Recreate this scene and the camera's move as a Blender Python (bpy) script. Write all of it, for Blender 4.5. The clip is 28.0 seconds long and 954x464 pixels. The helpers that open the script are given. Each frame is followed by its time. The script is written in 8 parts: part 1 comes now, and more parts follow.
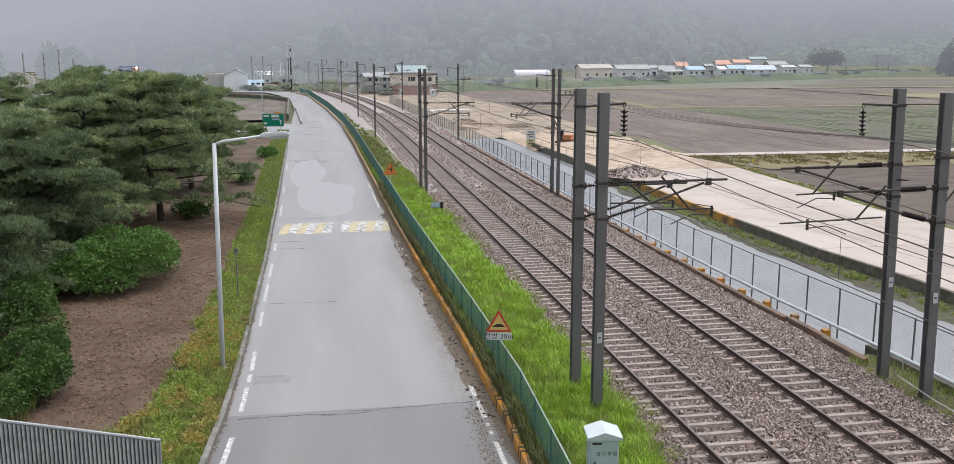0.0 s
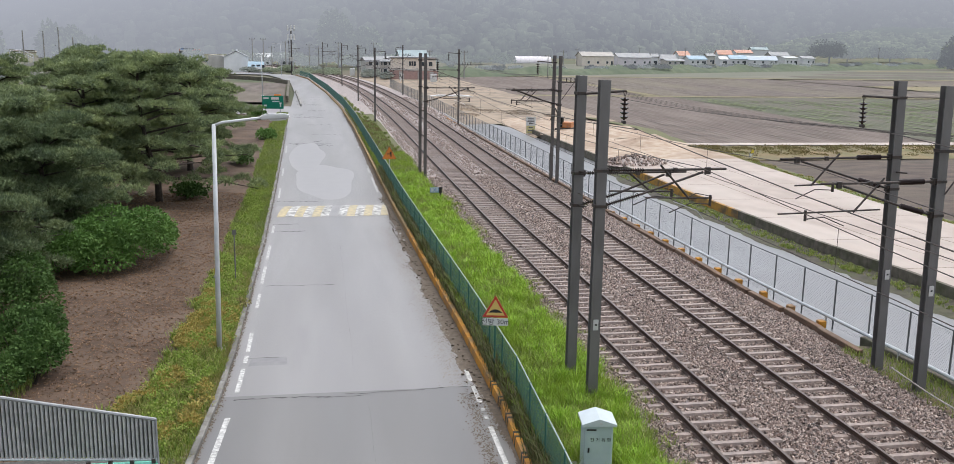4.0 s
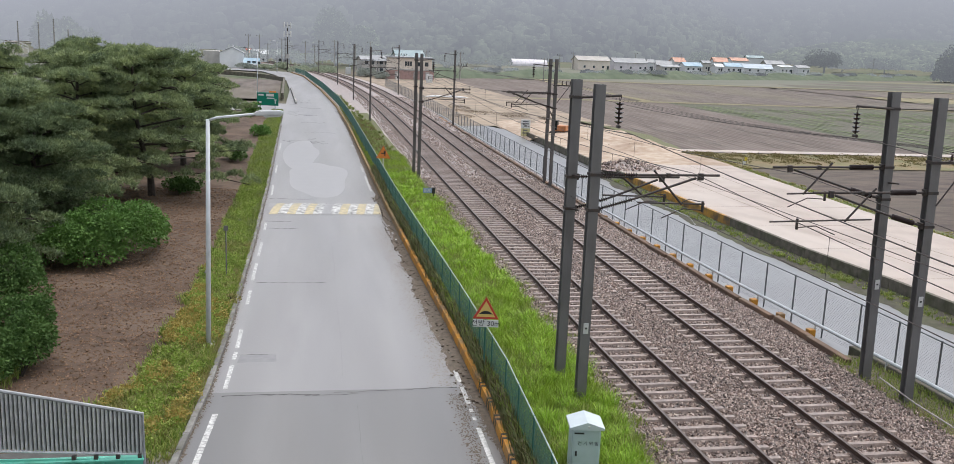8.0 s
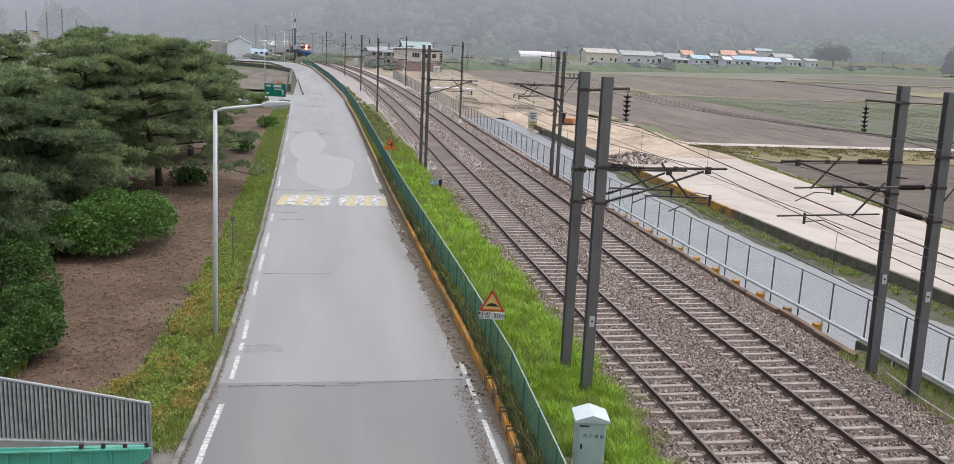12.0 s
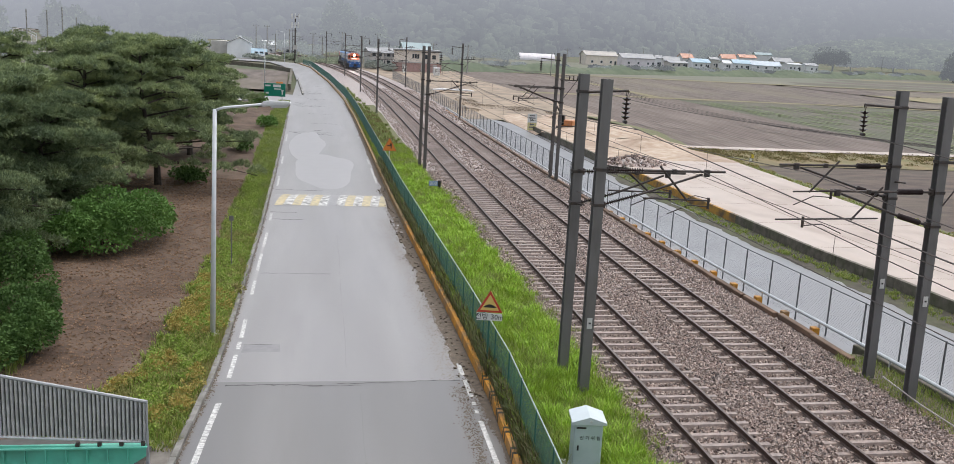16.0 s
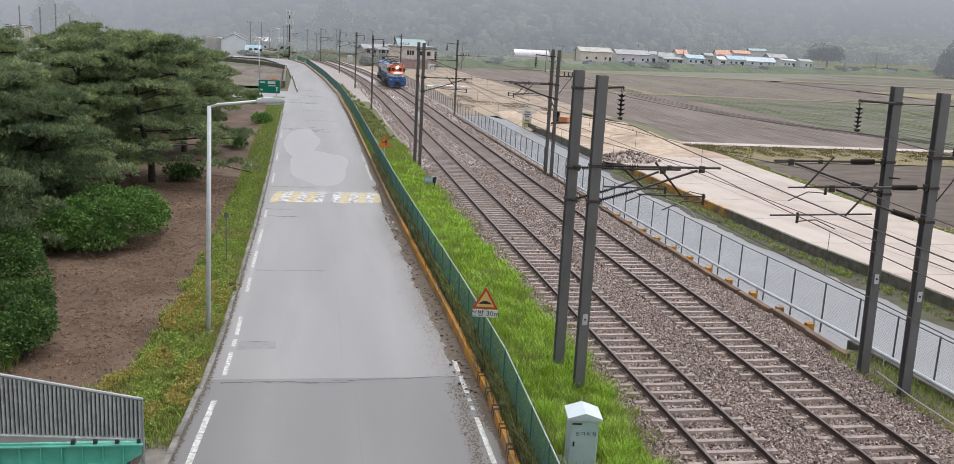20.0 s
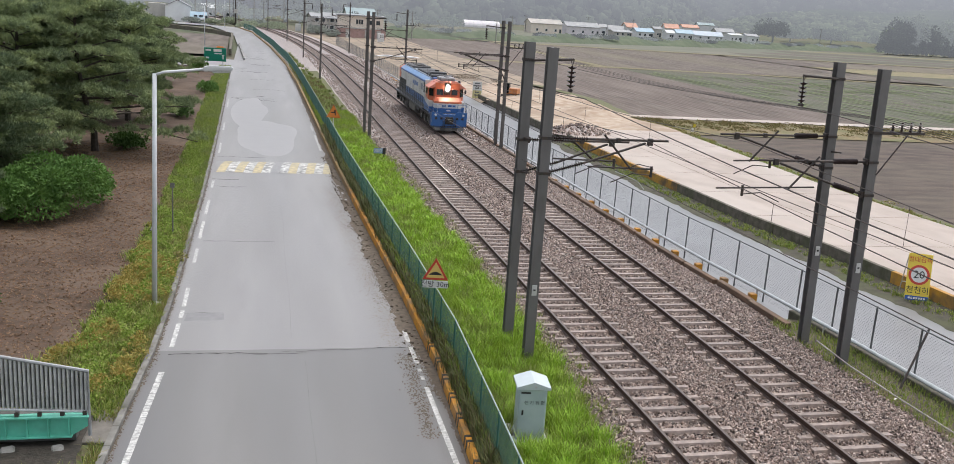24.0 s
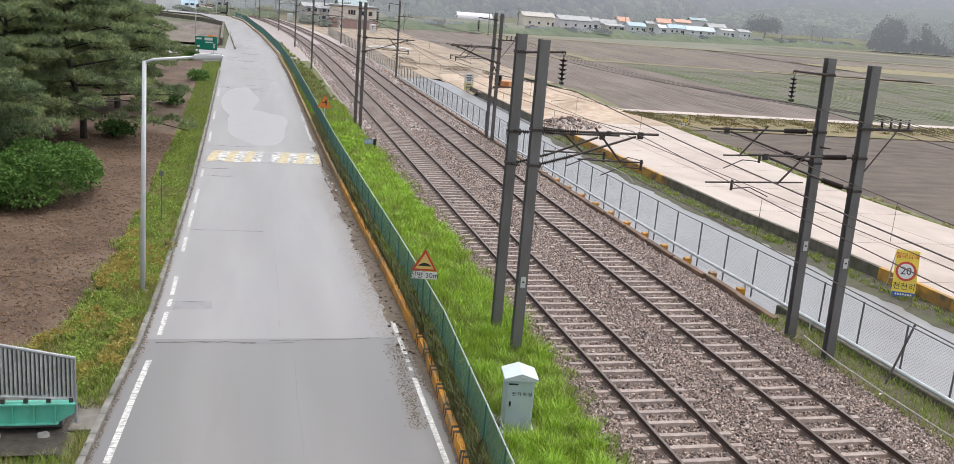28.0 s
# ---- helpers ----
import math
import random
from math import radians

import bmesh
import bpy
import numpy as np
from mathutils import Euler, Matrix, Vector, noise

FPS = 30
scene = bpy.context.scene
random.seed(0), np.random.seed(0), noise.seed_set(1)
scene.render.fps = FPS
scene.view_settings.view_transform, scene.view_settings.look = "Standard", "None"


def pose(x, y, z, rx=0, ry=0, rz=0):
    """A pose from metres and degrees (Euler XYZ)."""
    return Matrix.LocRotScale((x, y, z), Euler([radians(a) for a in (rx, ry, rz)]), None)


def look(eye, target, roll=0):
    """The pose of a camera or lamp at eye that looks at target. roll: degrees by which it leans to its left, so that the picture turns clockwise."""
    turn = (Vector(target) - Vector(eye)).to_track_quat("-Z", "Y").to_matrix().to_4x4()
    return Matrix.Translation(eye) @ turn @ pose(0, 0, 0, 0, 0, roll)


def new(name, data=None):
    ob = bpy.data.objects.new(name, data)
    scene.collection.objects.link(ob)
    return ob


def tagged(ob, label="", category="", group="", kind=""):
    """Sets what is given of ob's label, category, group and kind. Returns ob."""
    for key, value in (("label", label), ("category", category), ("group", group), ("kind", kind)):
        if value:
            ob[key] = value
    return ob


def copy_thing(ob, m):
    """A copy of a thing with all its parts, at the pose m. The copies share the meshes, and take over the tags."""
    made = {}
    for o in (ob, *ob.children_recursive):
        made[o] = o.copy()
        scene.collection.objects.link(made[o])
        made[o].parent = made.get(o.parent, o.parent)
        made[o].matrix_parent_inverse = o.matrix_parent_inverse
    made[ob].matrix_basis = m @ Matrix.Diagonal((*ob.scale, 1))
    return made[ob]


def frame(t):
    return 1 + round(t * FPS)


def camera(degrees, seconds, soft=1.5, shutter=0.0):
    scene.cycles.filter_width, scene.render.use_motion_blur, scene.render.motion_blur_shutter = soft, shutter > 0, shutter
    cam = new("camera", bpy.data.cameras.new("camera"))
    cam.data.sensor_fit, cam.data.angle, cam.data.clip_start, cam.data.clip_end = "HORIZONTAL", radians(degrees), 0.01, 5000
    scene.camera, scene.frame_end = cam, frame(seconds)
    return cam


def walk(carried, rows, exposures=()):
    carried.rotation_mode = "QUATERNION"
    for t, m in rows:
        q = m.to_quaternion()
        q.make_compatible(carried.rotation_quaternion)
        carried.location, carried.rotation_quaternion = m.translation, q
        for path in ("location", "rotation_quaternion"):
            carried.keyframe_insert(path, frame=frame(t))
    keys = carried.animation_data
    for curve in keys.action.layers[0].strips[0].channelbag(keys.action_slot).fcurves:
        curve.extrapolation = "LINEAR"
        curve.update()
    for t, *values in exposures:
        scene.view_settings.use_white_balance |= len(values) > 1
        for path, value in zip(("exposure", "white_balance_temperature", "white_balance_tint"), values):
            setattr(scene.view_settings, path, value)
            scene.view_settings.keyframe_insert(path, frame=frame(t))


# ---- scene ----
cam = camera(53.86, 28.0, soft=0.55, shutter=0.5)
PATH = [
    (0.0, pose(0.029, 0.131, 10.028, 79.294, 0.055, -9.462)),
    (0.5, pose(0.020, 0.105, 10.007, 79.510, 0.081, -9.588)),
    (1.0, pose(0.030, 0.132, 10.005, 79.260, 0.113, -9.714)),
    (1.5, pose(0.018, 0.125, 10.001, 79.429, 0.148, -9.630)),
    (2.0, pose(0.024, 0.128, 10.011, 79.470, 0.245, -9.710)),
    (2.5, pose(0.012, 0.109, 10.004, 78.781, -0.161, -9.774)),
    (3.0, pose(0.027, 0.115, 10.008, 78.570, -0.261, -9.678)),
    (3.5, pose(0.025, 0.113, 10.008, 78.444, -0.592, -9.478)),
    (5.5, pose(0.014, 0.086, 10.013, 78.499, -1.621, -9.651)),
    (6.0, pose(0.017, 0.085, 10.005, 78.544, -1.861, -9.748)),
    (6.5, pose(0.022, 0.100, 9.996, 78.583, -2.109, -9.754)),
    (7.0, pose(0.034, 0.093, 9.994, 78.602, -2.174, -9.701)),
    (7.5, pose(0.019, 0.081, 10.001, 78.589, -2.311, -9.650)),
    (8.0, pose(0.025, 0.106, 9.997, 78.554, -2.253, -9.592)),
    (8.5, pose(0.029, 0.103, 9.994, 78.519, -2.202, -9.594)),
    (9.0, pose(0.017, 0.106, 10.008, 78.475, -2.164, -9.525)),
    (9.5, pose(0.016, 0.109, 10.009, 78.417, -2.139, -9.494)),
    (10.0, pose(0.015, 0.122, 9.992, 78.401, -2.343, -9.364)),
    (10.5, pose(0.008, 0.118, 9.988, 78.300, -2.364, -9.342)),
    (11.0, pose(0.011, 0.102, 10.002, 78.212, -2.557, -9.135)),
    (11.5, pose(0.017, 0.105, 10.004, 78.090, -2.576, -9.186)),
    (12.0, pose(0.022, 0.110, 10.003, 78.050, -2.505, -9.137)),
    (12.5, pose(0.026, 0.134, 9.988, 78.014, -2.371, -9.186)),
    (14.5, pose(0.018, 0.124, 9.997, 78.131, -2.084, -8.890)),
    (15.0, pose(0.020, 0.097, 9.998, 78.140, -2.166, -8.913)),
    (15.5, pose(0.022, 0.074, 9.994, 78.138, -2.569, -9.196)),
    (16.0, pose(0.024, 0.095, 9.991, 78.148, -2.975, -9.128)),
    (16.5, pose(0.010, 0.097, 9.988, 78.025, -2.992, -9.018)),
    (17.0, pose(0.009, 0.095, 9.994, 77.853, -2.858, -9.014)),
    (17.5, pose(0.019, 0.109, 9.998, 77.887, -2.924, -9.005)),
    (18.0, pose(0.021, 0.092, 9.996, 77.951, -2.957, -9.681)),
    (18.5, pose(0.015, 0.095, 9.997, 77.876, -2.881, -9.719)),
    (19.0, pose(0.023, 0.100, 9.999, 77.799, -2.824, -9.613)),
    (19.5, pose(0.026, 0.115, 9.995, 77.826, -2.844, -9.465)),
    (20.0, pose(0.016, 0.095, 9.992, 77.951, -2.907, -9.448)),
    (20.5, pose(0.024, 0.086, 9.991, 77.943, -3.007, -9.639)),
    (21.0, pose(0.002, 0.071, 10.006, 77.901, -3.127, -9.838)),
    (21.5, pose(0.005, 0.079, 10.000, 77.837, -2.938, -9.958)),
    (23.5, pose(-0.010, 0.024, 9.982, 76.491, -3.582, -11.790)),
    (24.0, pose(-0.025, 0.022, 9.994, 76.399, -3.781, -12.419)),
    (24.5, pose(-0.016, 0.031, 9.997, 76.330, -3.713, -12.645)),
    (25.0, pose(-0.026, 0.025, 10.004, 76.440, -3.878, -12.691)),
    (25.5, pose(-0.035, 0.021, 10.008, 76.441, -4.088, -12.866)),
    (26.0, pose(-0.030, 0.015, 9.991, 76.407, -4.431, -13.193)),
    (26.5, pose(-0.026, 0.017, 10.000, 76.229, -4.434, -13.219)),
    (27.0, pose(-0.022, 0.012, 10.001, 76.108, -4.417, -13.203)),
    (27.5, pose(-0.024, 0.017, 9.998, 76.024, -4.376, -13.006)),
    (28.0, pose(-0.004, 0.001, 9.969, 75.975, -4.531, -12.842)),
]
walk(cam, PATH, exposures=[(0.0, 0.05, 6430, 10), (12.0, 0.02, 6460, 10), (24.0, 0.01, 6540, 10), (25.4, 0.0, 6530, 10), (26.0, 0.06, 6530, 10), (27.0, 0.17, 6560, 10), (28.0, 0.22, 6610, 10)])

# ---- light: overcast, wet morning ----
world = bpy.data.worlds.new("overcast_sky")
scene.world = world
world.use_nodes = True
wn = world.node_tree
wn.nodes.clear()
SUN_EL, SUN_ROT = radians(72), radians(55)
sky = wn.nodes.new("ShaderNodeTexSky")
sky.sky_type, sky.sun_disc = "NISHITA", False
sky.sun_elevation, sky.sun_rotation = SUN_EL, SUN_ROT
sky.air_density, sky.dust_density, sky.ozone_density = 1.0, 4.0, 1.0
hsv = wn.nodes.new("ShaderNodeHueSaturation")
hsv.inputs["Saturation"].default_value = 0.4
bg = wn.nodes.new("ShaderNodeBackground")
bg.inputs["Strength"].default_value = 0.235
wo = wn.nodes.new("ShaderNodeOutputWorld")
wn.links.new(sky.outputs[0], hsv.inputs["Color"])
wn.links.new(hsv.outputs[0], bg.inputs["Color"])
wn.links.new(bg.outputs[0], wo.inputs["Surface"])
sun = new("sun", bpy.data.lights.new("sun", "SUN"))
sun.data.energy, sun.data.angle, sun.data.color = 1.15, radians(70), (1.0, 0.985, 0.955)
sun.matrix_world = look((20 * math.sin(SUN_ROT), 20 * math.cos(SUN_ROT), 20 * math.tan(SUN_EL)), (0, 0, 0))

# ---- materials ----
MATS = {}


def mat(name, color, rough=0.7, metal=0.0, color2=None, scale=3.0, detail=4.0, bump=0.0, bump_scale=30.0,
        spec=0.5, var=0.0, rough2=None, stain=None, stain_scale=0.4, stain_amt=0.5, coords="Object", stretch=None):
    """A node material: two colours mixed by noise, a larger stain, bump and a per-object variation."""
    if name in MATS:
        return MATS[name]
    m = bpy.data.materials.new(name)
    m.use_nodes = True
    nt = m.node_tree
    b = nt.nodes["Principled BSDF"]
    L = nt.links.new
    b.inputs["Roughness"].default_value, b.inputs["Metallic"].default_value = rough, metal
    b.inputs["Specular IOR Level"].default_value = spec
    tc = nt.nodes.new("ShaderNodeNewGeometry" if coords == "World" else "ShaderNodeTexCoord")
    co = tc.outputs["Position" if coords == "World" else coords]
    if stretch:
        mp = nt.nodes.new("ShaderNodeMapping")
        mp.inputs["Scale"].default_value = stretch
        L(co, mp.inputs[0])
        co = mp.outputs[0]

    def noise_at(s, d=4.0):
        n = nt.nodes.new("ShaderNodeTexNoise")
        n.inputs["Scale"].default_value, n.inputs["Detail"].default_value = s, d
        L(co, n.inputs["Vector"])
        return n.outputs["Fac"]

    def ramp(src, lo, hi):
        r = nt.nodes.new("ShaderNodeMapRange")
        r.inputs["From Min"].default_value, r.inputs["From Max"].default_value = lo, hi
        L(src, r.inputs["Value"])
        return r.outputs[0]

    def mix(f, a, c):
        x = nt.nodes.new("ShaderNodeMix")
        x.data_type = "RGBA"
        for s, v in ((x.inputs[0], f), (x.inputs[6], a), (x.inputs[7], c)):
            if isinstance(v, (int, float)):
                s.default_value = v
            elif isinstance(v, tuple):
                s.default_value = (*v, 1)
            else:
                L(v, s)
        return x.outputs[2]

    out = mix(ramp(noise_at(scale, detail), 0.35, 0.65), color, color2 or tuple(c * 0.8 for c in color))
    if stain:
        f = nt.nodes.new("ShaderNodeMath")
        f.operation = "MULTIPLY"
        f.inputs[1].default_value = stain_amt
        L(ramp(noise_at(stain_scale, 5), 0.45, 0.65), f.inputs[0])
        out = mix(f.outputs[0], out, stain)
    if var:
        oi = nt.nodes.new("ShaderNodeObjectInfo")
        h = nt.nodes.new("ShaderNodeHueSaturation")
        r = nt.nodes.new("ShaderNodeMapRange")
        r.inputs["To Min"].default_value, r.inputs["To Max"].default_value = 1 - var, 1 + var
        L(oi.outputs["Random"], r.inputs["Value"])
        L(r.outputs[0], h.inputs["Value"])
        L(out, h.inputs["Color"])
        out = h.outputs[0]
    L(out, b.inputs["Base Color"])
    if rough2 is not None:
        r = nt.nodes.new("ShaderNodeMapRange")
        r.inputs["From Min"].default_value, r.inputs["From Max"].default_value = 0.42, 0.6
        r.inputs["To Min"].default_value, r.inputs["To Max"].default_value = rough, rough2
        L(noise_at(stain_scale * 0.8, 5), r.inputs["Value"])
        L(r.outputs[0], b.inputs["Roughness"])
    if bump:
        bp = nt.nodes.new("ShaderNodeBump")
        bp.inputs["Strength"].default_value, bp.inputs["Distance"].default_value = bump, 0.03
        L(noise_at(bump_scale, 3), bp.inputs["Height"])
        L(bp.outputs[0], b.inputs["Normal"])
    MATS[name] = m
    return m


def glow_mat(name, color, strength):
    m = bpy.data.materials.new(name)
    m.use_nodes = True
    b = m.node_tree.nodes["Principled BSDF"]
    b.inputs["Base Color"].default_value = (*color, 1)
    b.inputs["Emission Color"].default_value = (*color, 1)
    b.inputs["Emission Strength"].default_value = strength
    return m


def island_mat(name, cols, rough=0.6, spec=0.3, trans=0.0, clump=0.0):
    """A material whose colour varies from piece to piece of a joined mesh."""
    m = bpy.data.materials.new(name)
    m.use_nodes = True
    nt = m.node_tree
    b = nt.nodes["Principled BSDF"]
    g = nt.nodes.new("ShaderNodeNewGeometry")
    r = nt.nodes.new("ShaderNodeValToRGB")
    while len(r.color_ramp.elements) < len(cols):
        r.color_ramp.elements.new(0.5)
    for i, c in enumerate(cols):
        r.color_ramp.elements[i].position = i / (len(cols) - 1)
        r.color_ramp.elements[i].color = (*c, 1)
    pick = g.outputs["Random Per Island"]
    if clump:
        n = nt.nodes.new("ShaderNodeTexNoise")
        n.inputs["Scale"].default_value, n.inputs["Detail"].default_value = clump, 3
        nt.links.new(g.outputs["Position"], n.inputs["Vector"])
        mr = nt.nodes.new("ShaderNodeMapRange")
        mr.inputs["From Min"].default_value, mr.inputs["From Max"].default_value = 0.32, 0.68
        nt.links.new(n.outputs["Fac"], mr.inputs[0])
        mx = nt.nodes.new("ShaderNodeMix")
        mx.inputs[0].default_value = 0.65
        nt.links.new(pick, mx.inputs[2]), nt.links.new(mr.outputs[0], mx.inputs[3])
        pick = mx.outputs[0]
    nt.links.new(pick, r.inputs[0])
    nt.links.new(r.outputs[0], b.inputs["Base Color"])
    b.inputs["Roughness"].default_value, b.inputs["Specular IOR Level"].default_value = rough, spec
    if trans:
        b.inputs["Subsurface Weight"].default_value = 0.0
        t = nt.nodes.new("ShaderNodeBsdfTranslucent")
        mx = nt.nodes.new("ShaderNodeMixShader")
        mx.inputs[0].default_value = trans
        nt.links.new(r.outputs[0], t.inputs[0])
        nt.links.new(b.outputs[0], mx.inputs[1])
        nt.links.new(t.outputs[0], mx.inputs[2])
        nt.links.new(mx.outputs[0], nt.nodes["Material Output"].inputs[0])
    return m


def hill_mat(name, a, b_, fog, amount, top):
    """Woods on a hill far off: haze painted in as fog-coloured emission over the canopy's colour."""
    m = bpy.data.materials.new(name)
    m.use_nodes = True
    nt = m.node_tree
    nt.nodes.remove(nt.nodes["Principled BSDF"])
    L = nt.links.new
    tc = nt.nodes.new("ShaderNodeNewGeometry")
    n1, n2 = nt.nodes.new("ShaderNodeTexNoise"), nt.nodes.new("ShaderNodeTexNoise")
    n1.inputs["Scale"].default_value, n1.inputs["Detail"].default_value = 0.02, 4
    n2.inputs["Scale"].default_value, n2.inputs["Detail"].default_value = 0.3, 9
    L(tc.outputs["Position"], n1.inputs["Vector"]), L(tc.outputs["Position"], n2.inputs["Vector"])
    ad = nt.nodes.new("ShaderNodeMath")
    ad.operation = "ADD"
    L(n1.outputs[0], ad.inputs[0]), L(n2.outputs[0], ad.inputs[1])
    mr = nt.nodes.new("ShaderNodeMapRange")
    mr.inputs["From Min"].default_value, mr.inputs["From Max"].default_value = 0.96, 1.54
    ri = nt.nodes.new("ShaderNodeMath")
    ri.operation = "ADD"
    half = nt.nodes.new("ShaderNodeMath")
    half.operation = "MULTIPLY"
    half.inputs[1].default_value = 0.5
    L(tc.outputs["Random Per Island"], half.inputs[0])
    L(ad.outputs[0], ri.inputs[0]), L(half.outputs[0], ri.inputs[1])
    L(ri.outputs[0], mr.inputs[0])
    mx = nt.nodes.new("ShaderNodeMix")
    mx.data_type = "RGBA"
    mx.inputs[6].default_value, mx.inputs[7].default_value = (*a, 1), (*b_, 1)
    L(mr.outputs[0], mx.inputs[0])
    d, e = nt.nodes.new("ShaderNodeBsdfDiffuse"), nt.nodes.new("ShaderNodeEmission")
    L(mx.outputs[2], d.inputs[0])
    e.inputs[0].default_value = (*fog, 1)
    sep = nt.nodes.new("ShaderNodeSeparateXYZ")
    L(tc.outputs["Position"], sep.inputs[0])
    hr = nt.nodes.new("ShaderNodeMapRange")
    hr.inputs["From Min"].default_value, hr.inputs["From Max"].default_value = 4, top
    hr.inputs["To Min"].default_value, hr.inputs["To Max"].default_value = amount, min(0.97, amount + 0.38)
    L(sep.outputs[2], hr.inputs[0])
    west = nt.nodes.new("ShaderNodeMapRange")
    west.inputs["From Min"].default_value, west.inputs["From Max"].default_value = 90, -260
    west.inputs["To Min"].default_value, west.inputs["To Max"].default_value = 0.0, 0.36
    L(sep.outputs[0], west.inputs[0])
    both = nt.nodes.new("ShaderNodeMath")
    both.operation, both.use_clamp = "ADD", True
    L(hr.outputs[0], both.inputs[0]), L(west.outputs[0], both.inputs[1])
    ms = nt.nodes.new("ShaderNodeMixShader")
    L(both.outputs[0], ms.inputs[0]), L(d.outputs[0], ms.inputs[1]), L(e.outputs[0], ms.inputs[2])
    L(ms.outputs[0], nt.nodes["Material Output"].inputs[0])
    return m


ASPHALT = mat("wet_asphalt", (0.217, 0.210, 0.208), 0.42, color2=(0.252, 0.245, 0.242), scale=1.2, detail=8, bump=0.3, bump_scale=120,
              rough2=0.32, spec=1.0, stain=(0.172, 0.164, 0.158), stain_scale=0.3, stain_amt=0.7, coords="World", stretch=(1.1, 0.12, 1))
ASPHALT_N = mat("wet_newer_asphalt", (0.146, 0.140, 0.135), 0.42, color2=(0.171, 0.165, 0.160), scale=1.2, detail=8, bump=0.12, bump_scale=120,
                rough2=0.3, spec=0.8, stain=(0.108, 0.104, 0.102), stain_scale=0.3, stain_amt=0.7, coords="World", stretch=(1.1, 0.12, 1))
SERVICE = mat("wet_service_road", (0.168, 0.171, 0.178), 0.42, spec=1.0, color2=(0.186, 0.189, 0.196), scale=0.5, detail=6, bump=0.03, bump_scale=60,
              rough2=0.3, stain=(0.155, 0.158, 0.162), stain_scale=0.14, coords="World")
PAINT_W = mat("road_paint_white", (0.62, 0.62, 0.6), 0.5, color2=(0.3, 0.3, 0.29), scale=9, detail=6, coords="World")
CONCRETE = mat("weathered_concrete", (0.34, 0.33, 0.31), 0.75, color2=(0.24, 0.235, 0.22), scale=5, detail=8, bump=0.2, bump_scale=40,
               stain=(0.14, 0.14, 0.12), stain_scale=0.9, var=0.12, coords="World")
SLABM = mat("pale_new_concrete", (0.395, 0.325, 0.278), 0.5, color2=(0.32, 0.258, 0.216), scale=0.9, detail=10, bump=0.05, bump_scale=50,
            stain=(0.475, 0.42, 0.372), stain_scale=0.22, stain_amt=0.5, coords="World", stretch=(1, 0.55, 1))
YELLOW = mat("barrier_yellow", (0.62, 0.29, 0.02), 0.6, color2=(0.5, 0.21, 0.02), scale=6, detail=8, stain=(0.17, 0.13, 0.09), stain_scale=1.2, stain_amt=0.8, coords="World")
BLACKP = mat("barrier_black", (0.03, 0.03, 0.03), 0.6)
BALLAST = mat("ballast_bed", (0.496, 0.393, 0.356), 0.36, spec=1.0, color2=(0.070, 0.055, 0.048), scale=11, detail=6, bump=0.6, bump_scale=16,
              stain=(0.31, 0.262, 0.228), stain_scale=0.5, stain_amt=0.35, coords="World")
STONE = island_mat("ballast_stone", [(0.025, 0.017, 0.014), (0.261, 0.189, 0.157), (0.539, 0.444, 0.382), (0.082, 0.059, 0.048), (0.344, 0.246, 0.202), (0.033, 0.022, 0.020), (0.425, 0.334, 0.282), (0.179, 0.127, 0.107)], 0.4, 0.6)
SLEEPERC = mat("concrete_sleeper", (0.303, 0.233, 0.193), 0.42, color2=(0.193, 0.143, 0.119), spec=1.0, scale=8, detail=6, bump=0.2, bump_scale=50, var=0.12)
RAILM = mat("rusty_rail", (0.075, 0.043, 0.032), 0.6, 0.15, color2=(0.045, 0.028, 0.022), scale=12)
RAILTOP = mat("worn_rail_head", (0.13, 0.098, 0.08), 0.32, 0.4, color2=(0.10, 0.075, 0.06), scale=4)
STEELD = mat("mast_dark_steel", (0.178, 0.173, 0.172), 0.5, 0.25, color2=(0.131, 0.125, 0.121), scale=3, detail=7, stain=(0.205, 0.202, 0.198), stain_scale=1.2, stretch=(1, 1, 0.25))
GALV = mat("galvanised_steel", (0.62, 0.63, 0.64), 0.42, 0.25, color2=(0.5, 0.51, 0.52), scale=6, detail=6, stain=(0.3, 0.31, 0.32), stain_scale=1.5)
IRON = mat("dark_iron", (0.05, 0.047, 0.047), 0.55, 0.4, color2=(0.08, 0.06, 0.05), scale=12)
PORC = mat("brown_porcelain", (0.045, 0.03, 0.028), 0.25)
FENCEG = mat("green_fence_wire", (0.035, 0.14, 0.108), 0.5, color2=(0.026, 0.11, 0.084), scale=4)
LAMPP = mat("lamp_post_grey_paint", (0.62, 0.64, 0.66), 0.45, 0.05, color2=(0.55, 0.57, 0.59), scale=4, detail=6)
GRASS_SOIL = mat("verge_soil", (0.11, 0.14, 0.045), 0.9, color2=(0.12, 0.10, 0.06), scale=4, detail=6, bump=0.5, bump_scale=12, coords="World")
DIRT = mat("ploughed_brown_soil", (0.096, 0.057, 0.034), 0.85, color2=(0.046, 0.027, 0.016), scale=3.5, detail=9, bump=0.6, bump_scale=9,
           stain=(0.145, 0.1, 0.07), stain_scale=0.3, stain_amt=0.6, coords="World")
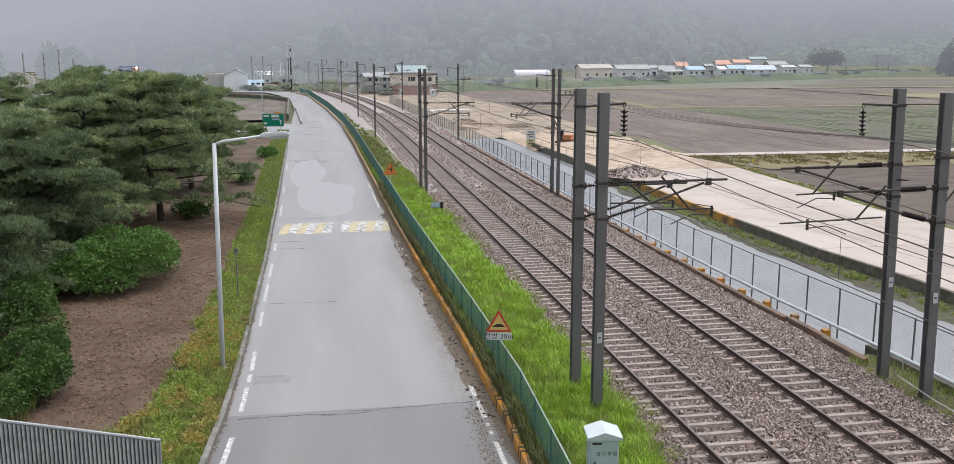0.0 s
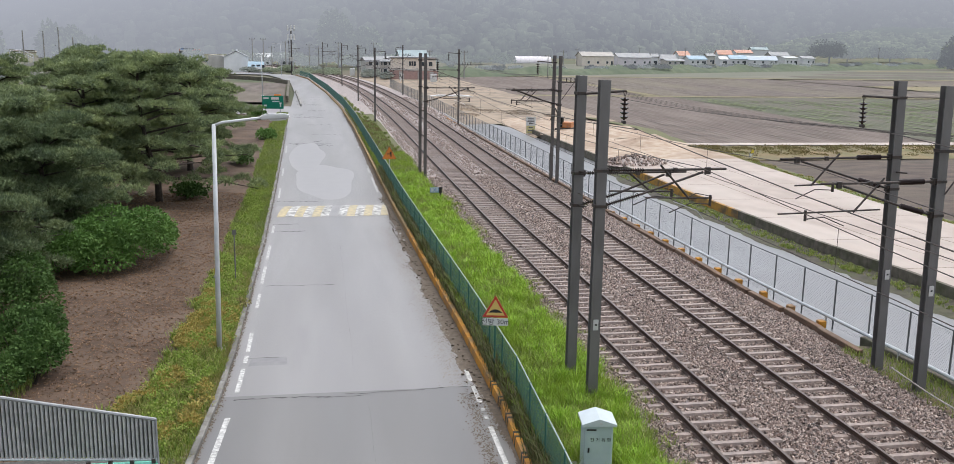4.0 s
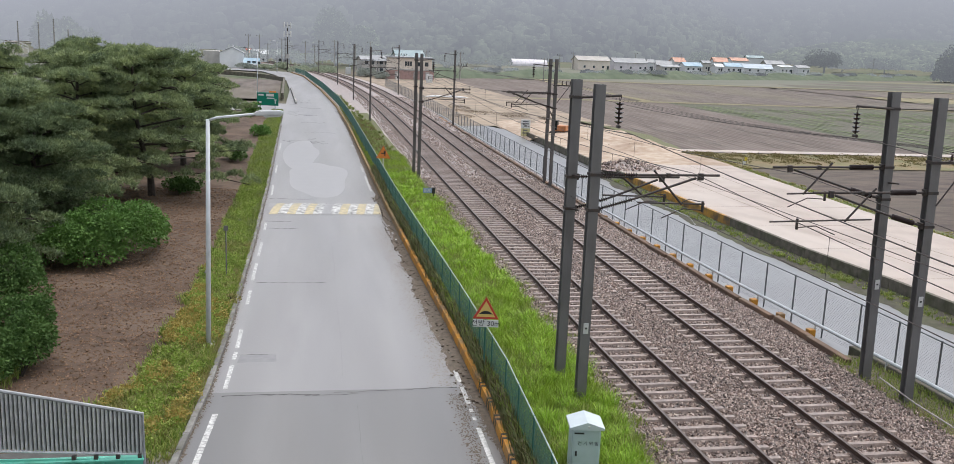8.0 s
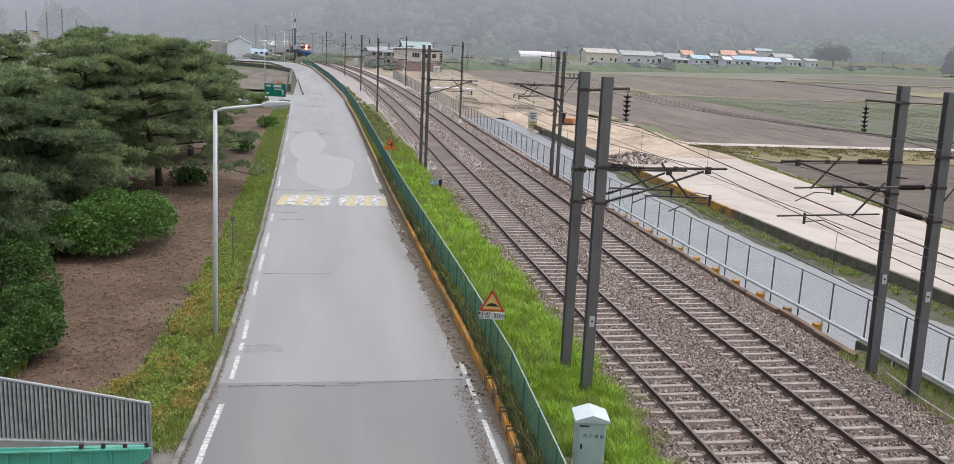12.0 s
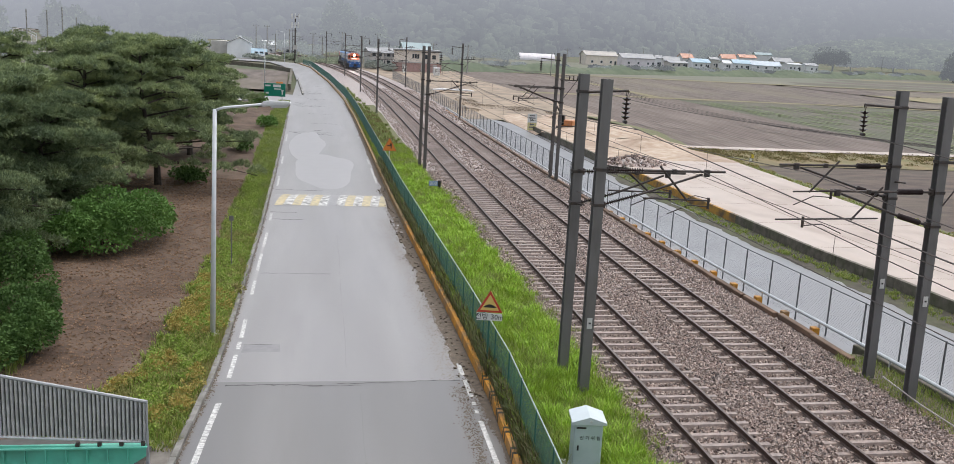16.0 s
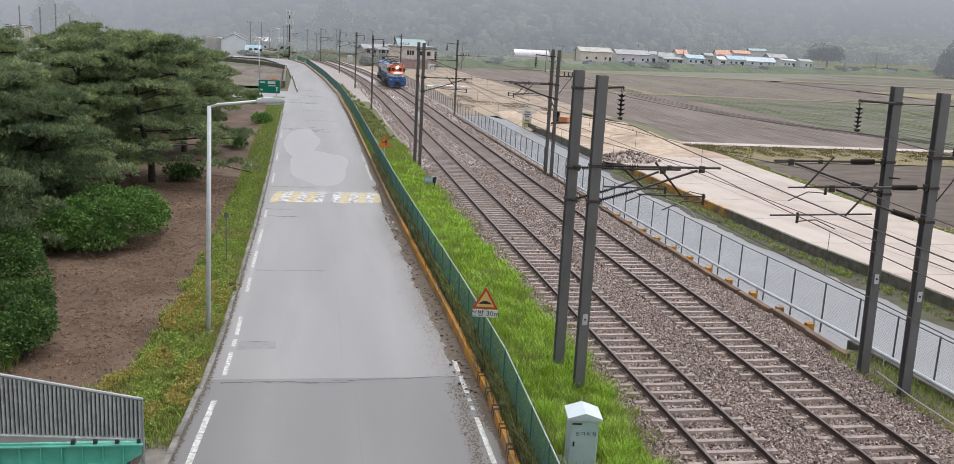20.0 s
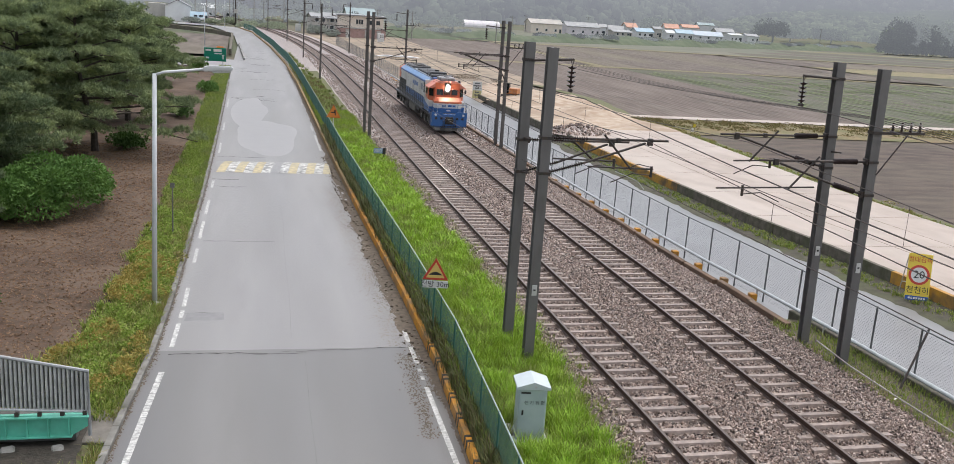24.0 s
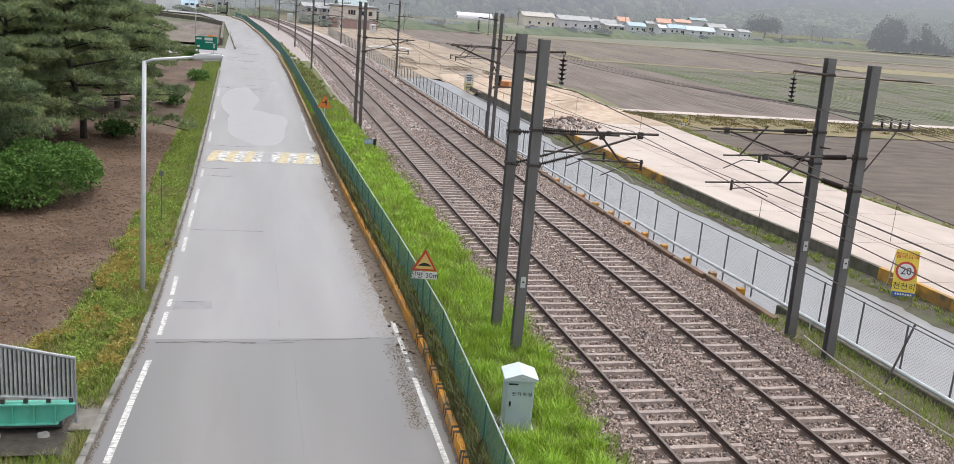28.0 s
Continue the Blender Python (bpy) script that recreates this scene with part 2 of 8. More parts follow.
GROUND = mat("valley_ground", (0.10, 0.115, 0.065), 0.95, color2=(0.13, 0.105, 0.075), scale=0.05, detail=9, bump=0.3, bump_scale=2,
             stain=(0.07, 0.095, 0.045), stain_scale=0.02, stain_amt=0.8, coords="World")


# ---- building helpers ----
def mesh_ob(name, bm, material, parent=None, smooth=False):
    me = bpy.data.meshes.new(name)
    bm.to_mesh(me)
    bm.free()
    for mm in material if isinstance(material, (list, tuple)) else (material,):
        me.materials.append(mm)
    if smooth:
        for f in me.polygons:
            f.use_smooth = True
    ob = new(name, me)
    if parent:
        ob.parent = parent
    return ob


def part(name, bm, material, parent, label="", smooth=False):
    ob = mesh_ob(name, bm, material, parent, smooth)
    if label:
        tagged(ob, label)
    return ob


def thing(name, label, category, m=None, group="", kind=""):
    ob = new(name)
    ob.matrix_world = m or Matrix()
    return tagged(ob, label, category, group, kind)


def box(bm, x0, x1, y0, y1, z0, z1, bevel=0.0, mi=0):
    vs = [bm.verts.new((x, y, z)) for z in (z0, z1) for y in (y0, y1) for x in (x0, x1)]
    fs = [bm.faces.new([vs[i] for i in q]) for q in ((0, 2, 3, 1), (4, 5, 7, 6), (0, 1, 5, 4), (2, 6, 7, 3), (0, 4, 6, 2), (1, 3, 7, 5))]
    for f in fs:
        f.material_index = mi
    if bevel:
        es = list({e for f in fs for e in f.edges})
        bmesh.ops.bevel(bm, geom=es, offset=bevel, segments=1, affect="EDGES", material=-1)
    return bm


def B(x0, x1, y0, y1, z0, z1, bevel=0.0):
    return box(bmesh.new(), x0, x1, y0, y1, z0, z1, bevel)


def rod(bm, a, b, r, r2=None, n=8, caps=True):
    a, b = Vector(a), Vector(b)
    q = (b - a).to_track_quat("Z", "Y")
    r2 = r if r2 is None else r2
    ra = [bm.verts.new(a + q @ Vector((r * math.cos(t), r * math.sin(t), 0))) for t in (2 * math.pi * i / n for i in range(n))]
    rb = [bm.verts.new(b + q @ Vector((r2 * math.cos(t), r2 * math.sin(t), 0))) for t in (2 * math.pi * i / n for i in range(n))]
    for i in range(n):
        bm.faces.new((ra[i], ra[(i + 1) % n], rb[(i + 1) % n], rb[i]))
    if caps:
        bm.faces.new(ra[::-1]), bm.faces.new(rb)
    return bm


def tube(bm, pts, r, n=6):
    """One bent tube through the points."""
    pts = [Vector(q) for q in pts]
    rings = []
    for i, q in enumerate(pts):
        d = (pts[min(i + 1, len(pts) - 1)] - pts[max(i - 1, 0)]).normalized()
        k = d.to_track_quat("Z", "Y")
        rings.append([bm.verts.new(q + k @ Vector((r * math.cos(t), r * math.sin(t), 0))) for t in (2 * math.pi * j / n for j in range(n))])
    for a, b in zip(rings, rings[1:]):
        for j in range(n):
            bm.faces.new((a[j], a[(j + 1) % n], b[(j + 1) % n], b[j]))
    bm.faces.new(rings[0][::-1]), bm.faces.new(rings[-1])
    return bm


def prism(bm, outline, axis, a, b, mi=0):
    """An outline (pairs) pushed along an axis from a to b."""
    def at(u, v, w):
        return {"x": (w, u, v), "y": (u, w, v), "z": (u, v, w)}[axis]
    p = [bm.verts.new(at(u, v, a)) for u, v in outline]
    q = [bm.verts.new(at(u, v, b)) for u, v in outline]
    n = len(p)
    fs = [bm.faces.new((p[i], p[(i + 1) % n], q[(i + 1) % n], q[i])) for i in range(n)]
    fs += [bm.faces.new(p[::-1]), bm.faces.new(q)]
    for f in fs:
        f.material_index = mi
    bmesh.ops.recalc_face_normals(bm, faces=fs)
    return bm


def tri_mesh(name, verts, faces, material, parent=None):
    me = bpy.data.meshes.new(name)
    me.from_pydata(verts, [], faces)
    me.materials.append(material)
    ob = new(name, me)
    if parent:
        ob.parent = parent
    return ob


def lerp(table, y):
    return float(np.interp(y, [t[0] for t in table], [t[1] for t in table]))


# ---- the plan: lines along the railway, y runs away from the footbridge ----
ROAD_L = [(-40, -5.2), (0, -3.95), (19, -3.22), (22, -3.08), (26, -2.86), (30, -2.78), (47, -2.8), (63, -2.98), (104, -3.6), (128, -4.0),
          (178, -4.5), (215, -6.2), (241, -9.6), (262, -14.0)]
ROAD_R = [(-40, 3.2), (0, 4.0), (15, 4.45), (18, 4.58), (24, 4.8), (31, 4.74), (44, 4.46), (55, 4.25), (76, 4.05), (109, 3.7), (138, 3.0), (178, 1.1),
          (236, -2.8), (262, -7.0)]
FENCE_R = [(-40, 20.4), (0, 19.2), (20, 18.5), (27, 18.3), (36, 17.7), (43, 17.5), (61, 16.95), (93, 16.6), (109, 16.45), (138, 16.2), (204, 14.5), (262, 4.5)]
RAIL_Z = 0.65
TRACK_A, TRACK_B = 9.87, 13.77


def shift(y):
    return -1.5e-6 * max(0.0, y - 70.0) ** 3 - 0.45 * (1 - math.exp(-max(0.0, y - 20.0) / 30.0))


def rl(y):
    return lerp(ROAD_L, y)


def rr(y):
    return lerp(ROAD_R, y)


def strip(bm, left, right, ys, z, zr=None, mi=0):
    """A band of ground between two lines."""
    rows = []
    for y in ys:
        za = z(y) if callable(z) else z
        zb = za if zr is None else (zr(y) if callable(zr) else zr)
        rows.append((bm.verts.new((left(y), y, za)), bm.verts.new((right(y), y, zb))))
    for (a, b), (c, d) in zip(rows, rows[1:]):
        f = bm.faces.new((a, b, d, c))
        f.material_index = mi
    return bm


def arange(a, b, s):
    return [float(v) for v in np.arange(a, b + s * 0.5, s)]

# ---- ground, roads, railway bed ----
def plane_grid(name, x0, x1, y0, y1, nx, ny, zf, material):
    bm = bmesh.new()
    vs = [[bm.verts.new((x0 + (x1 - x0) * i / nx, y0 + (y1 - y0) * j / ny, zf(x0 + (x1 - x0) * i / nx, y0 + (y1 - y0) * j / ny)))
           for i in range(nx + 1)] for j in range(ny + 1)]
    for j in range(ny):
        for i in range(nx):
            bm.faces.new((vs[j][i], vs[j][i + 1], vs[j + 1][i + 1], vs[j + 1][i]))
    return mesh_ob(name, bm, material, smooth=True)


tagged(plane_grid("ground", -2600, 2600, -400, 3000, 52, 34, lambda x, y: -0.3, GROUND), "green and brown valley floor reaching the hills", "ground", kind="structure")

bm = bmesh.new()
strip(bm, rl, rr, arange(26, 262, 4), 0.0)
strip(bm, rl, rr, arange(-30, 26, 4), 0.0, mi=1)
strip(bm, lambda y: rl(262) - (y - 262) * 2.4, lambda y: rr(262) - (y - 262) * 0.9, [262, 270, 278], 0.0)
road = tagged(mesh_ob("road", bm, [ASPHALT, ASPHALT_N]), "wet grey asphalt lane with cracks and puddles", "road", kind="structure")
# the side turning beside the green sign
bm = bmesh.new()
strip(bm, lambda y: -16 - (y - 128) * 0.4, lambda y: rl(y) + 0.1, arange(128, 142, 2), -0.01)
tagged(mesh_ob("side_road", bm, ASPHALT), "wet asphalt turning joining the lane", "road", kind="structure")

# left verge, grass strip and ploughed plot
def verge_l(y):
    return rl(y) - lerp([(-30, 3.2), (18, 3.3), (23.5, 3.0), (25.2, 2.6), (26.5, 1.85), (30, 1.75), (34, 1.45), (38, 1.6), (46, 1.4), (52, 1.6), (62, 1.4), (110, 1.6), (140, 1.0)], y) + 0.32 * noise.noise((y * 0.33, 3, 0)) + 0.16 * noise.noise((y * 1.2, 7, 0))


bm = bmesh.new()
strip(bm, verge_l, lambda y: rl(y) - 0.16, arange(-30, 128, 2), 0.10, 0.06)
verge = tagged(mesh_ob("verge", bm, GRASS_SOIL), "weedy grass verge beside the kerb", "verge", kind="structure")
def plot_z(x, y):
    return 0.08 + 0.09 * noise.noise((x * 0.8, y * 0.8, 0)) + 0.05 * noise.noise((x * 2.3, y * 2.0, 4))


bm = bmesh.new()
rows_ = []
for j in range(270):
    y = 12 + j * 0.4 if j < 140 else 68 + (j - 140) * 0.45
    r_ = []
    for i in range(61):
        x = verge_l(y) + 0.05 - 34 * (i / 60) ** 1.6
        r_.append(bm.verts.new((x, y, plot_z(x, y))))
    rows_.append(r_)
for a, b in zip(rows_, rows_[1:]):
    for i in range(60):
        bm.faces.new((a[i], a[i + 1], b[i + 1], b[i]))
tagged(mesh_ob("ploughed_plot", bm, DIRT, smooth=True), "bare brown tilled soil under the pines", "soil", kind="structure")

# right of the lane: low wall footing, grass bank, ballast bed
def bank_l(y):
    return rr(y) + 0.2


def bank_r(y):
    return 8.0 + shift(y) + 0.35 * noise.noise((y * 0.15, 0, 2)) + lerp([(14, -0.25), (20, -0.15), (26, 0.1), (60, -0.3), (90, -0.7), (140, -0.9), (260, -1.2)], y)


bm = bmesh.new()
strip(bm, bank_l, lambda y: bank_r(y) + 0.3, arange(-30, 124, 2), 0.28, 0.36)
bank = tagged(mesh_ob("grass_bank", bm, GRASS_SOIL), "strip of tall fresh grass between fence and track", "verge", kind="structure")
bm = bmesh.new()
strip(bm, bank_l, lambda y: bank_r(y) + 0.5, arange(122, 258, 2), 0.28, 0.36)
tagged(mesh_ob("gravel_shoulder", bm, BALLAST), "grey gravel shoulder between fence and track", "gravel", kind="structure")
bm = bmesh.new()
PROF = [(7.4, 0.30), (8.3, 0.38), (8.6, 0.415), (11.15, 0.415), (11.4, 0.40), (12.2, 0.40), (12.5, 0.415), (15.05, 0.415), (15.5, 0.38), (16.7, 0.26), (17.6, 0.12)]
YB = arange(-40, 150, 1.0) + arange(154, 572, 4)
prev = None
for y in YB:
    row = [bm.verts.new((px + shift(y), y, pz - 0.02 + 0.018 * noise.noise((px * 3, y * 2.2, 0)))) for px, pz in PROF]
    if prev:
        for i in range(len(row) - 1):
            bm.faces.new((prev[i], prev[i + 1], row[i + 1], row[i]))
    prev = row
bed = tagged(mesh_ob("ballast", bm, BALLAST, smooth=True), "bed of grey-pink crushed stone under both tracks", "ballast", kind="structure")

bm = bmesh.new()
strip(bm, lambda y: 16.25 + 0.3 * noise.noise((y * 0.5, 4, 0)) + 0.2 * noise.noise((y * 2.0, 5, 0)), lambda y: lerp(FENCE_R, y) - 0.2, arange(2, 27.5, 0.25), 0.285, 0.2)
tagged(mesh_ob("shoulder_soil", bm, mat("damp_shoulder_soil", (0.095, 0.078, 0.058), 0.9, color2=(0.05, 0.04, 0.03), scale=4, detail=9, bump=0.6, bump_scale=14, stain=(0.16, 0.13, 0.10), stain_scale=1.5, stain_amt=0.6, coords="World")), "dark damp soil between ballast and fence", "soil", kind="structure")
# service road, kerb wall and concrete yard on the right
WALL_X = [(-30, 26.4), (22, 25.2), (30, 25.0), (36, 24.6), (42, 23.9), (56, 23.4), (62, 23.3), (80, 23.0), (112, 22.4)]
def wallx(y):
    return lerp(WALL_X, y)


bm = bmesh.new()
strip(bm, lambda y: lerp(FENCE_R, y) - 0.35, lambda y: max(lerp(FENCE_R, y) + 1.2, wallx(min(y, 112)) + 0.4 - max(0, y - 106) * 0.3), arange(-30, 200, 3), 0.02)
tagged(mesh_ob("service_road", bm, SERVICE), "wet grey concrete service road behind the chain-link fence", "road", kind="structure")
bm = bmesh.new()
strip(bm, lambda y: wallx(y) - 1.5 + 0.7 * noise.noise((y * 0.3, 1, 0)) + 0.3 * noise.noise((y * 1.4, 2, 0)), lambda y: wallx(y) + 0.05, arange(14, 70, 0.4), 0.026, 0.17)
tagged(mesh_ob("wall_foot_soil", bm, mat("wet_mud", (0.085, 0.074, 0.058), 0.9, color2=(0.045, 0.043, 0.028), stain=(0.075, 0.09, 0.03), stain_scale=0.5, stain_amt=0.7, scale=3, detail=8, bump=0.4, bump_scale=12, coords="World")), "weedy soil at the foot of the yard wall", "verge", kind="structure")
YARD_Z = 0.62
YARD_R = [(-30, 36.5), (30, 35.0), (42, 34.0), (52, 33.8), (66, 34.4), (78, 34.8), (84, 33.5), (106, 36.0), (120, 34.0)]
bm = bmesh.new()
strip(bm, lambda y: wallx(y) + 0.16, lambda y: lerp(YARD_R, y), arange(-30, 74, 2), YARD_Z)
strip(bm, lambda y: lerp(YARD_R, y), lambda y: lerp(YARD_R, y) + 0.5, arange(-30, 74, 2), YARD_Z, 0.2)
yard = tagged(mesh_ob("concrete_yard", bm, SLABM), "pale new concrete slab, stained and jointed", "yard", kind="structure")
bm = bmesh.new()
strip(bm, lambda y: lerp(YARD_R, y) + 0.4, lambda y: lerp(YARD_R, y) + 3.2, arange(-30, 122, 2), 0.26, -0.03)
tagged(mesh_ob("yard_verge", bm, GRASS_SOIL), "grassy edge falling from the yard to the field", "verge", kind="structure")
SANDM = mat("sandy_rubble_ground", (0.46, 0.38, 0.30), 0.9, color2=(0.34, 0.25, 0.18), scale=1.3, detail=9, bump=0.6, bump_scale=4,
            stain=(0.24, 0.17, 0.12), stain_scale=0.22, stain_amt=0.6, coords="World")
bm = bmesh.new()
prev = None
for y in arange(74, 122, 1.5):
    row = []
    for i in range(17):
        x = wallx(y) + 0.16 + (lerp(YARD_R, y) - wallx(y)) * i / 16
        k = min(1.0, (y - 74) / 8) * (1 if 0 < i < 16 else 0)
        if y > 96 and i in (0, 16):
            row.append(bm.verts.new((x + (-0.6 if i == 0 else 0.6), y, 0.0)))
            continue
        row.append(bm.verts.new((x, y, YARD_Z * min(1.0, max(0.1, (121 - y) / 22)) - 0.004 * (y > 74.1) + k * (0.25 * noise.noise((x * 0.35, y * 0.35, 7)) + 0.1 * noise.noise((x, y, 3))))))
    if prev:
        for i in range(16):
            bm.faces.new((prev[i], prev[i + 1], row[i + 1], row[i]))
    prev = row
tagged(mesh_ob("rubble_ground", bm, SANDM, smooth=True), "torn-up sandy ground and rubble of a building site", "ground", kind="structure")
# wall pieces with worn yellow and black paint
wall = thing("yard_wall", "low concrete kerb wall, mossy, partly painted yellow", "wall", kind="structure")
WALLM = mat("mossy_wall", (0.16, 0.14, 0.115), 0.85, color2=(0.09, 0.08, 0.06), scale=3, detail=8, bump=0.3, bump_scale=20, stain=(0.06, 0.075, 0.03), stain_scale=1.2, coords="World")
WALLY = mat("worn_yellow_wall", (0.52, 0.27, 0.03), 0.75, color2=(0.36, 0.2, 0.05), scale=4, detail=8, stain=(0.09, 0.075, 0.06), stain_scale=1.1, stain_amt=0.9, coords="World")
for y in arange(12, 98, 2):
    ang = math.atan2(wallx(y + 2) - wallx(y), 2)
    bm = bmesh.new()
    box(bm, 0, 0.2, 0.01, 1.99, -0.1, YARD_Z + 0.05 - 0.02)
    o = part("wall_block", bm, WALLY if (y < 31 or 49 < y < 68) else WALLM, wall)
    o.matrix_basis = Matrix.Translation((wallx(y), y, 0)) @ Matrix.Rotation(-ang, 4, "Z")

# ---- fields ----
def field(name, corners, z, material, label, furrow=0.0):
    bm = bmesh.new()
    a, b, c, d = [Vector((*p, z)) for p in corners]
    n = 12
    vs = [[bm.verts.new((a.lerp(b, i / n)).lerp(d.lerp(c, i / n), j / n)) for i in range(n + 1)] for j in range(n + 1)]
    for j in range(n):
        for i in range(n):
            bm.faces.new((vs[j][i], vs[j][i + 1], vs[j + 1][i + 1], vs[j + 1][i]))
    bm.normal_update()
    bmesh.ops.recalc_face_normals(bm, faces=bm.faces)
    return tagged(mesh_ob(name, bm, material), label, "field", kind="structure")


def furrow_field(name, x0, x1, y0, y1, gap, depth, material, label, seed=1, z=0.0):
    """Tilled ground in ridges that run away from the bridge."""
    bm = bmesh.new()
    ys = arange(y0, y1 + 0.01, (y1 - y0) / 26)
    n = int((x1(y0) - x0(y0)) / gap * 2)
    rows = []
    for y in ys:
        rows.append([bm.verts.new((x0(y) + (x1(y) - x0(y)) * i / n + 0.12 * gap * noise.noise((i * 0.7, y * 0.05, seed)), y,
                                   z + (depth * (0.75 + 0.5 * noise.noise((i * 0.31, y * 0.03, seed))) if i % 2 else 0.0) + 0.05 * noise.noise((i * gap * 0.05, y * 0.06, seed + 4)))) for i in range(n + 1)])
    for a, b in zip(rows, rows[1:]):
        for i in range(n):
            bm.faces.new((a[i], a[i + 1], b[i + 1], b[i]))
    bmesh.ops.recalc_face_normals(bm, faces=bm.faces)
    return tagged(mesh_ob(name, bm, material), label, "field", kind="structure")


ROWS = (1.3, 0.2, 1)
SOIL_D = mat("wet_field_soil", (0.131, 0.102, 0.086), 0.9, color2=(0.096, 0.074, 0.062), scale=0.9, detail=10, bump=0.5, bump_scale=3, stain=(0.188, 0.155, 0.134), stain_scale=0.25, stain_amt=0.6, coords="World", stretch=ROWS)
SOIL_N = mat("near_field_soil", (0.106, 0.078, 0.061), 0.9, color2=(0.049, 0.035, 0.028), scale=0.7, detail=10, bump=0.9, bump_scale=4, stain=(0.117, 0.098, 0.073), stain_scale=0.06, stain_amt=0.6, coords="World", stretch=(0.5, 1.2, 1))
SOIL_F = mat("fallow_field", (0.156, 0.129, 0.110), 0.95, color2=(0.084, 0.068, 0.059), scale=0.6, detail=10, bump=0.6, bump_scale=2, stain=(0.175, 0.158, 0.105), stain_scale=0.05, stain_amt=0.7, coords="World", stretch=(1.0, 0.15, 1))
GREENF = mat("green_field", (0.079, 0.085, 0.050), 0.9, color2=(0.110, 0.093, 0.078), scale=0.7, detail=10, bump=0.4, bump_scale=3, stain=(0.067, 0.087, 0.040), stain_scale=0.05, stain_amt=0.7, coords="World", stretch=(1.0, 0.16, 1))
PALEF = mat("straw_field", (0.232, 0.187, 0.112), 0.9, color2=(0.152, 0.144, 0.068), scale=0.5, detail=9, coords="World", stretch=(0.5, 1.4, 1))
MEADOW = mat("far_meadow", (0.119, 0.129, 0.093), 0.9, color2=(0.162, 0.150, 0.119), scale=0.06, detail=9, stain=(0.102, 0.119, 0.078), stain_scale=0.05, coords="World", stretch=(0.5, 1.6, 1))
field("field_near", [(35.2, 20), (190, 20), (190, 81), (36, 81)], -0.02, SOIL_N, "dark wet bare field beside the concrete yard")
field("field_edge", [(34.5, 77), (190, 82), (190, 88.6), (34.5, 88.2)], 0.05, mat("dry_grass_strip", (0.21, 0.155, 0.08), 0.95, color2=(0.13, 0.13, 0.055), scale=0.25, detail=9, bump=0.6, bump_scale=6, coords="World", stain=(0.17, 0.12, 0.085), stain_scale=0.1), "dry and green grass along the farm path")
field("farm_path", [(33.5, 88.4), (260, 89.2), (260, 91.6), (33.5, 90.6)], 0.12, SLABM, "narrow pale concrete farm path")
furrow_field("field_wet", lambda y: 37 - max(0, y - 110) * 0.012, lambda y: 66.5, 91.5, 172.5, 0.95, 0.045, SOIL_D, "dark wet ploughed field with pale furrows", 1, -0.05)
furrow_field("field_green", lambda y: 66.4, lambda y: 190, 92, 171.6, 1.3, 0.055, GREENF, "thin green crop in rows on brown soil", 2, -0.03)
field("field_balk", [(36, 172.5), (96, 172.0), (96, 175.5), (35, 176.5)], 0.0, PALEF, "grassy yellow-green balk between fields")
field("field_balk_far", [(96, 171.8), (190, 158), (190, 161), (96, 175.2)], 0.06, PALEF, "grassy yellow-green balk between fields")
furrow_field("field_left", lambda y: 35.5 - (y - 176) * 0.1, lambda y: 62.6, 177, 264, 1.4, 0.05, SOIL_D, "brown tilled field beyond the balk", 3, -0.02)
field("field_track", [(62.8, 176), (65.2, 176), (64.4, 266), (62.0, 266)], 0.03, PALEF, "pale grassy track between two fields")
furrow_field("field_fallow", lambda y: 65.5, lambda y: 130 + (265 - y) * 0.085, 176, 265, 1.6, 0.05, SOIL_F, "fallow brown field with faint rows", 4, -0.02)
def field_rows(name, x0, x1, y0, y1, gap, width, cover, material, label, seed, z):
    """Broken rows of dry crests or young crop along the ridges."""
    rs = random.Random(seed)
    V, F = [], []
    x = x0
    while x < x1:
        y = y0 + rs.uniform(0, 4)
        while y < y1 - 8:
            ln = rs.uniform(1.5, 7)
            if rs.random() < cover * (0.75 + 1.1 * noise.noise((x * 0.11, y * 0.02, seed))):
                n = 3
                for k in range(n + 1):
                    w = width * rs.uniform(0.4, 1.0)
                    c = x + rs.uniform(-0.06, 0.06)
                    V += [(c - w / 2, y + ln * k / n, z), (c + w / 2, y + ln * k / n, z + 0.02)]
                b = len(V) - 2 * (n + 1)
                F += [(b + 2 * k, b + 2 * k + 1, b + 2 * k + 3, b + 2 * k + 2) for k in range(n)]
            y += ln
        x += gap
    return tagged(tri_mesh(name, V, F, material), label, "rows", kind="stuff")


CREST = mat("dry_soil_crest", (0.21, 0.18, 0.155), 0.95, color2=(0.135, 0.113, 0.097), scale=2, detail=8, coords="World")
CROP = mat("young_crop", (0.101, 0.139, 0.046), 0.8, color2=(0.143, 0.168, 0.071), scale=2, detail=8, coords="World")
field_rows("soil_crests", 46, 66, 93, 171, 0.95, 0.34, 0.4, CREST, "pale dry crests of the furrows", 1, 0.008)
field_rows("soil_crests", 38, 46, 93, 171, 0.95, 0.22, 0.3, CREST, "pale dry crests of the furrows", 2, 0.008)
field_rows("soil_crests", 66, 132, 178, 262, 1.6, 0.5, 0.45, CREST, "pale dry crests of the furrows", 3, 0.035)
field_rows("soil_crests", 31, 62, 178, 262, 1.4, 0.4, 0.4, CREST, "pale dry crests of the furrows", 4, 0.035)
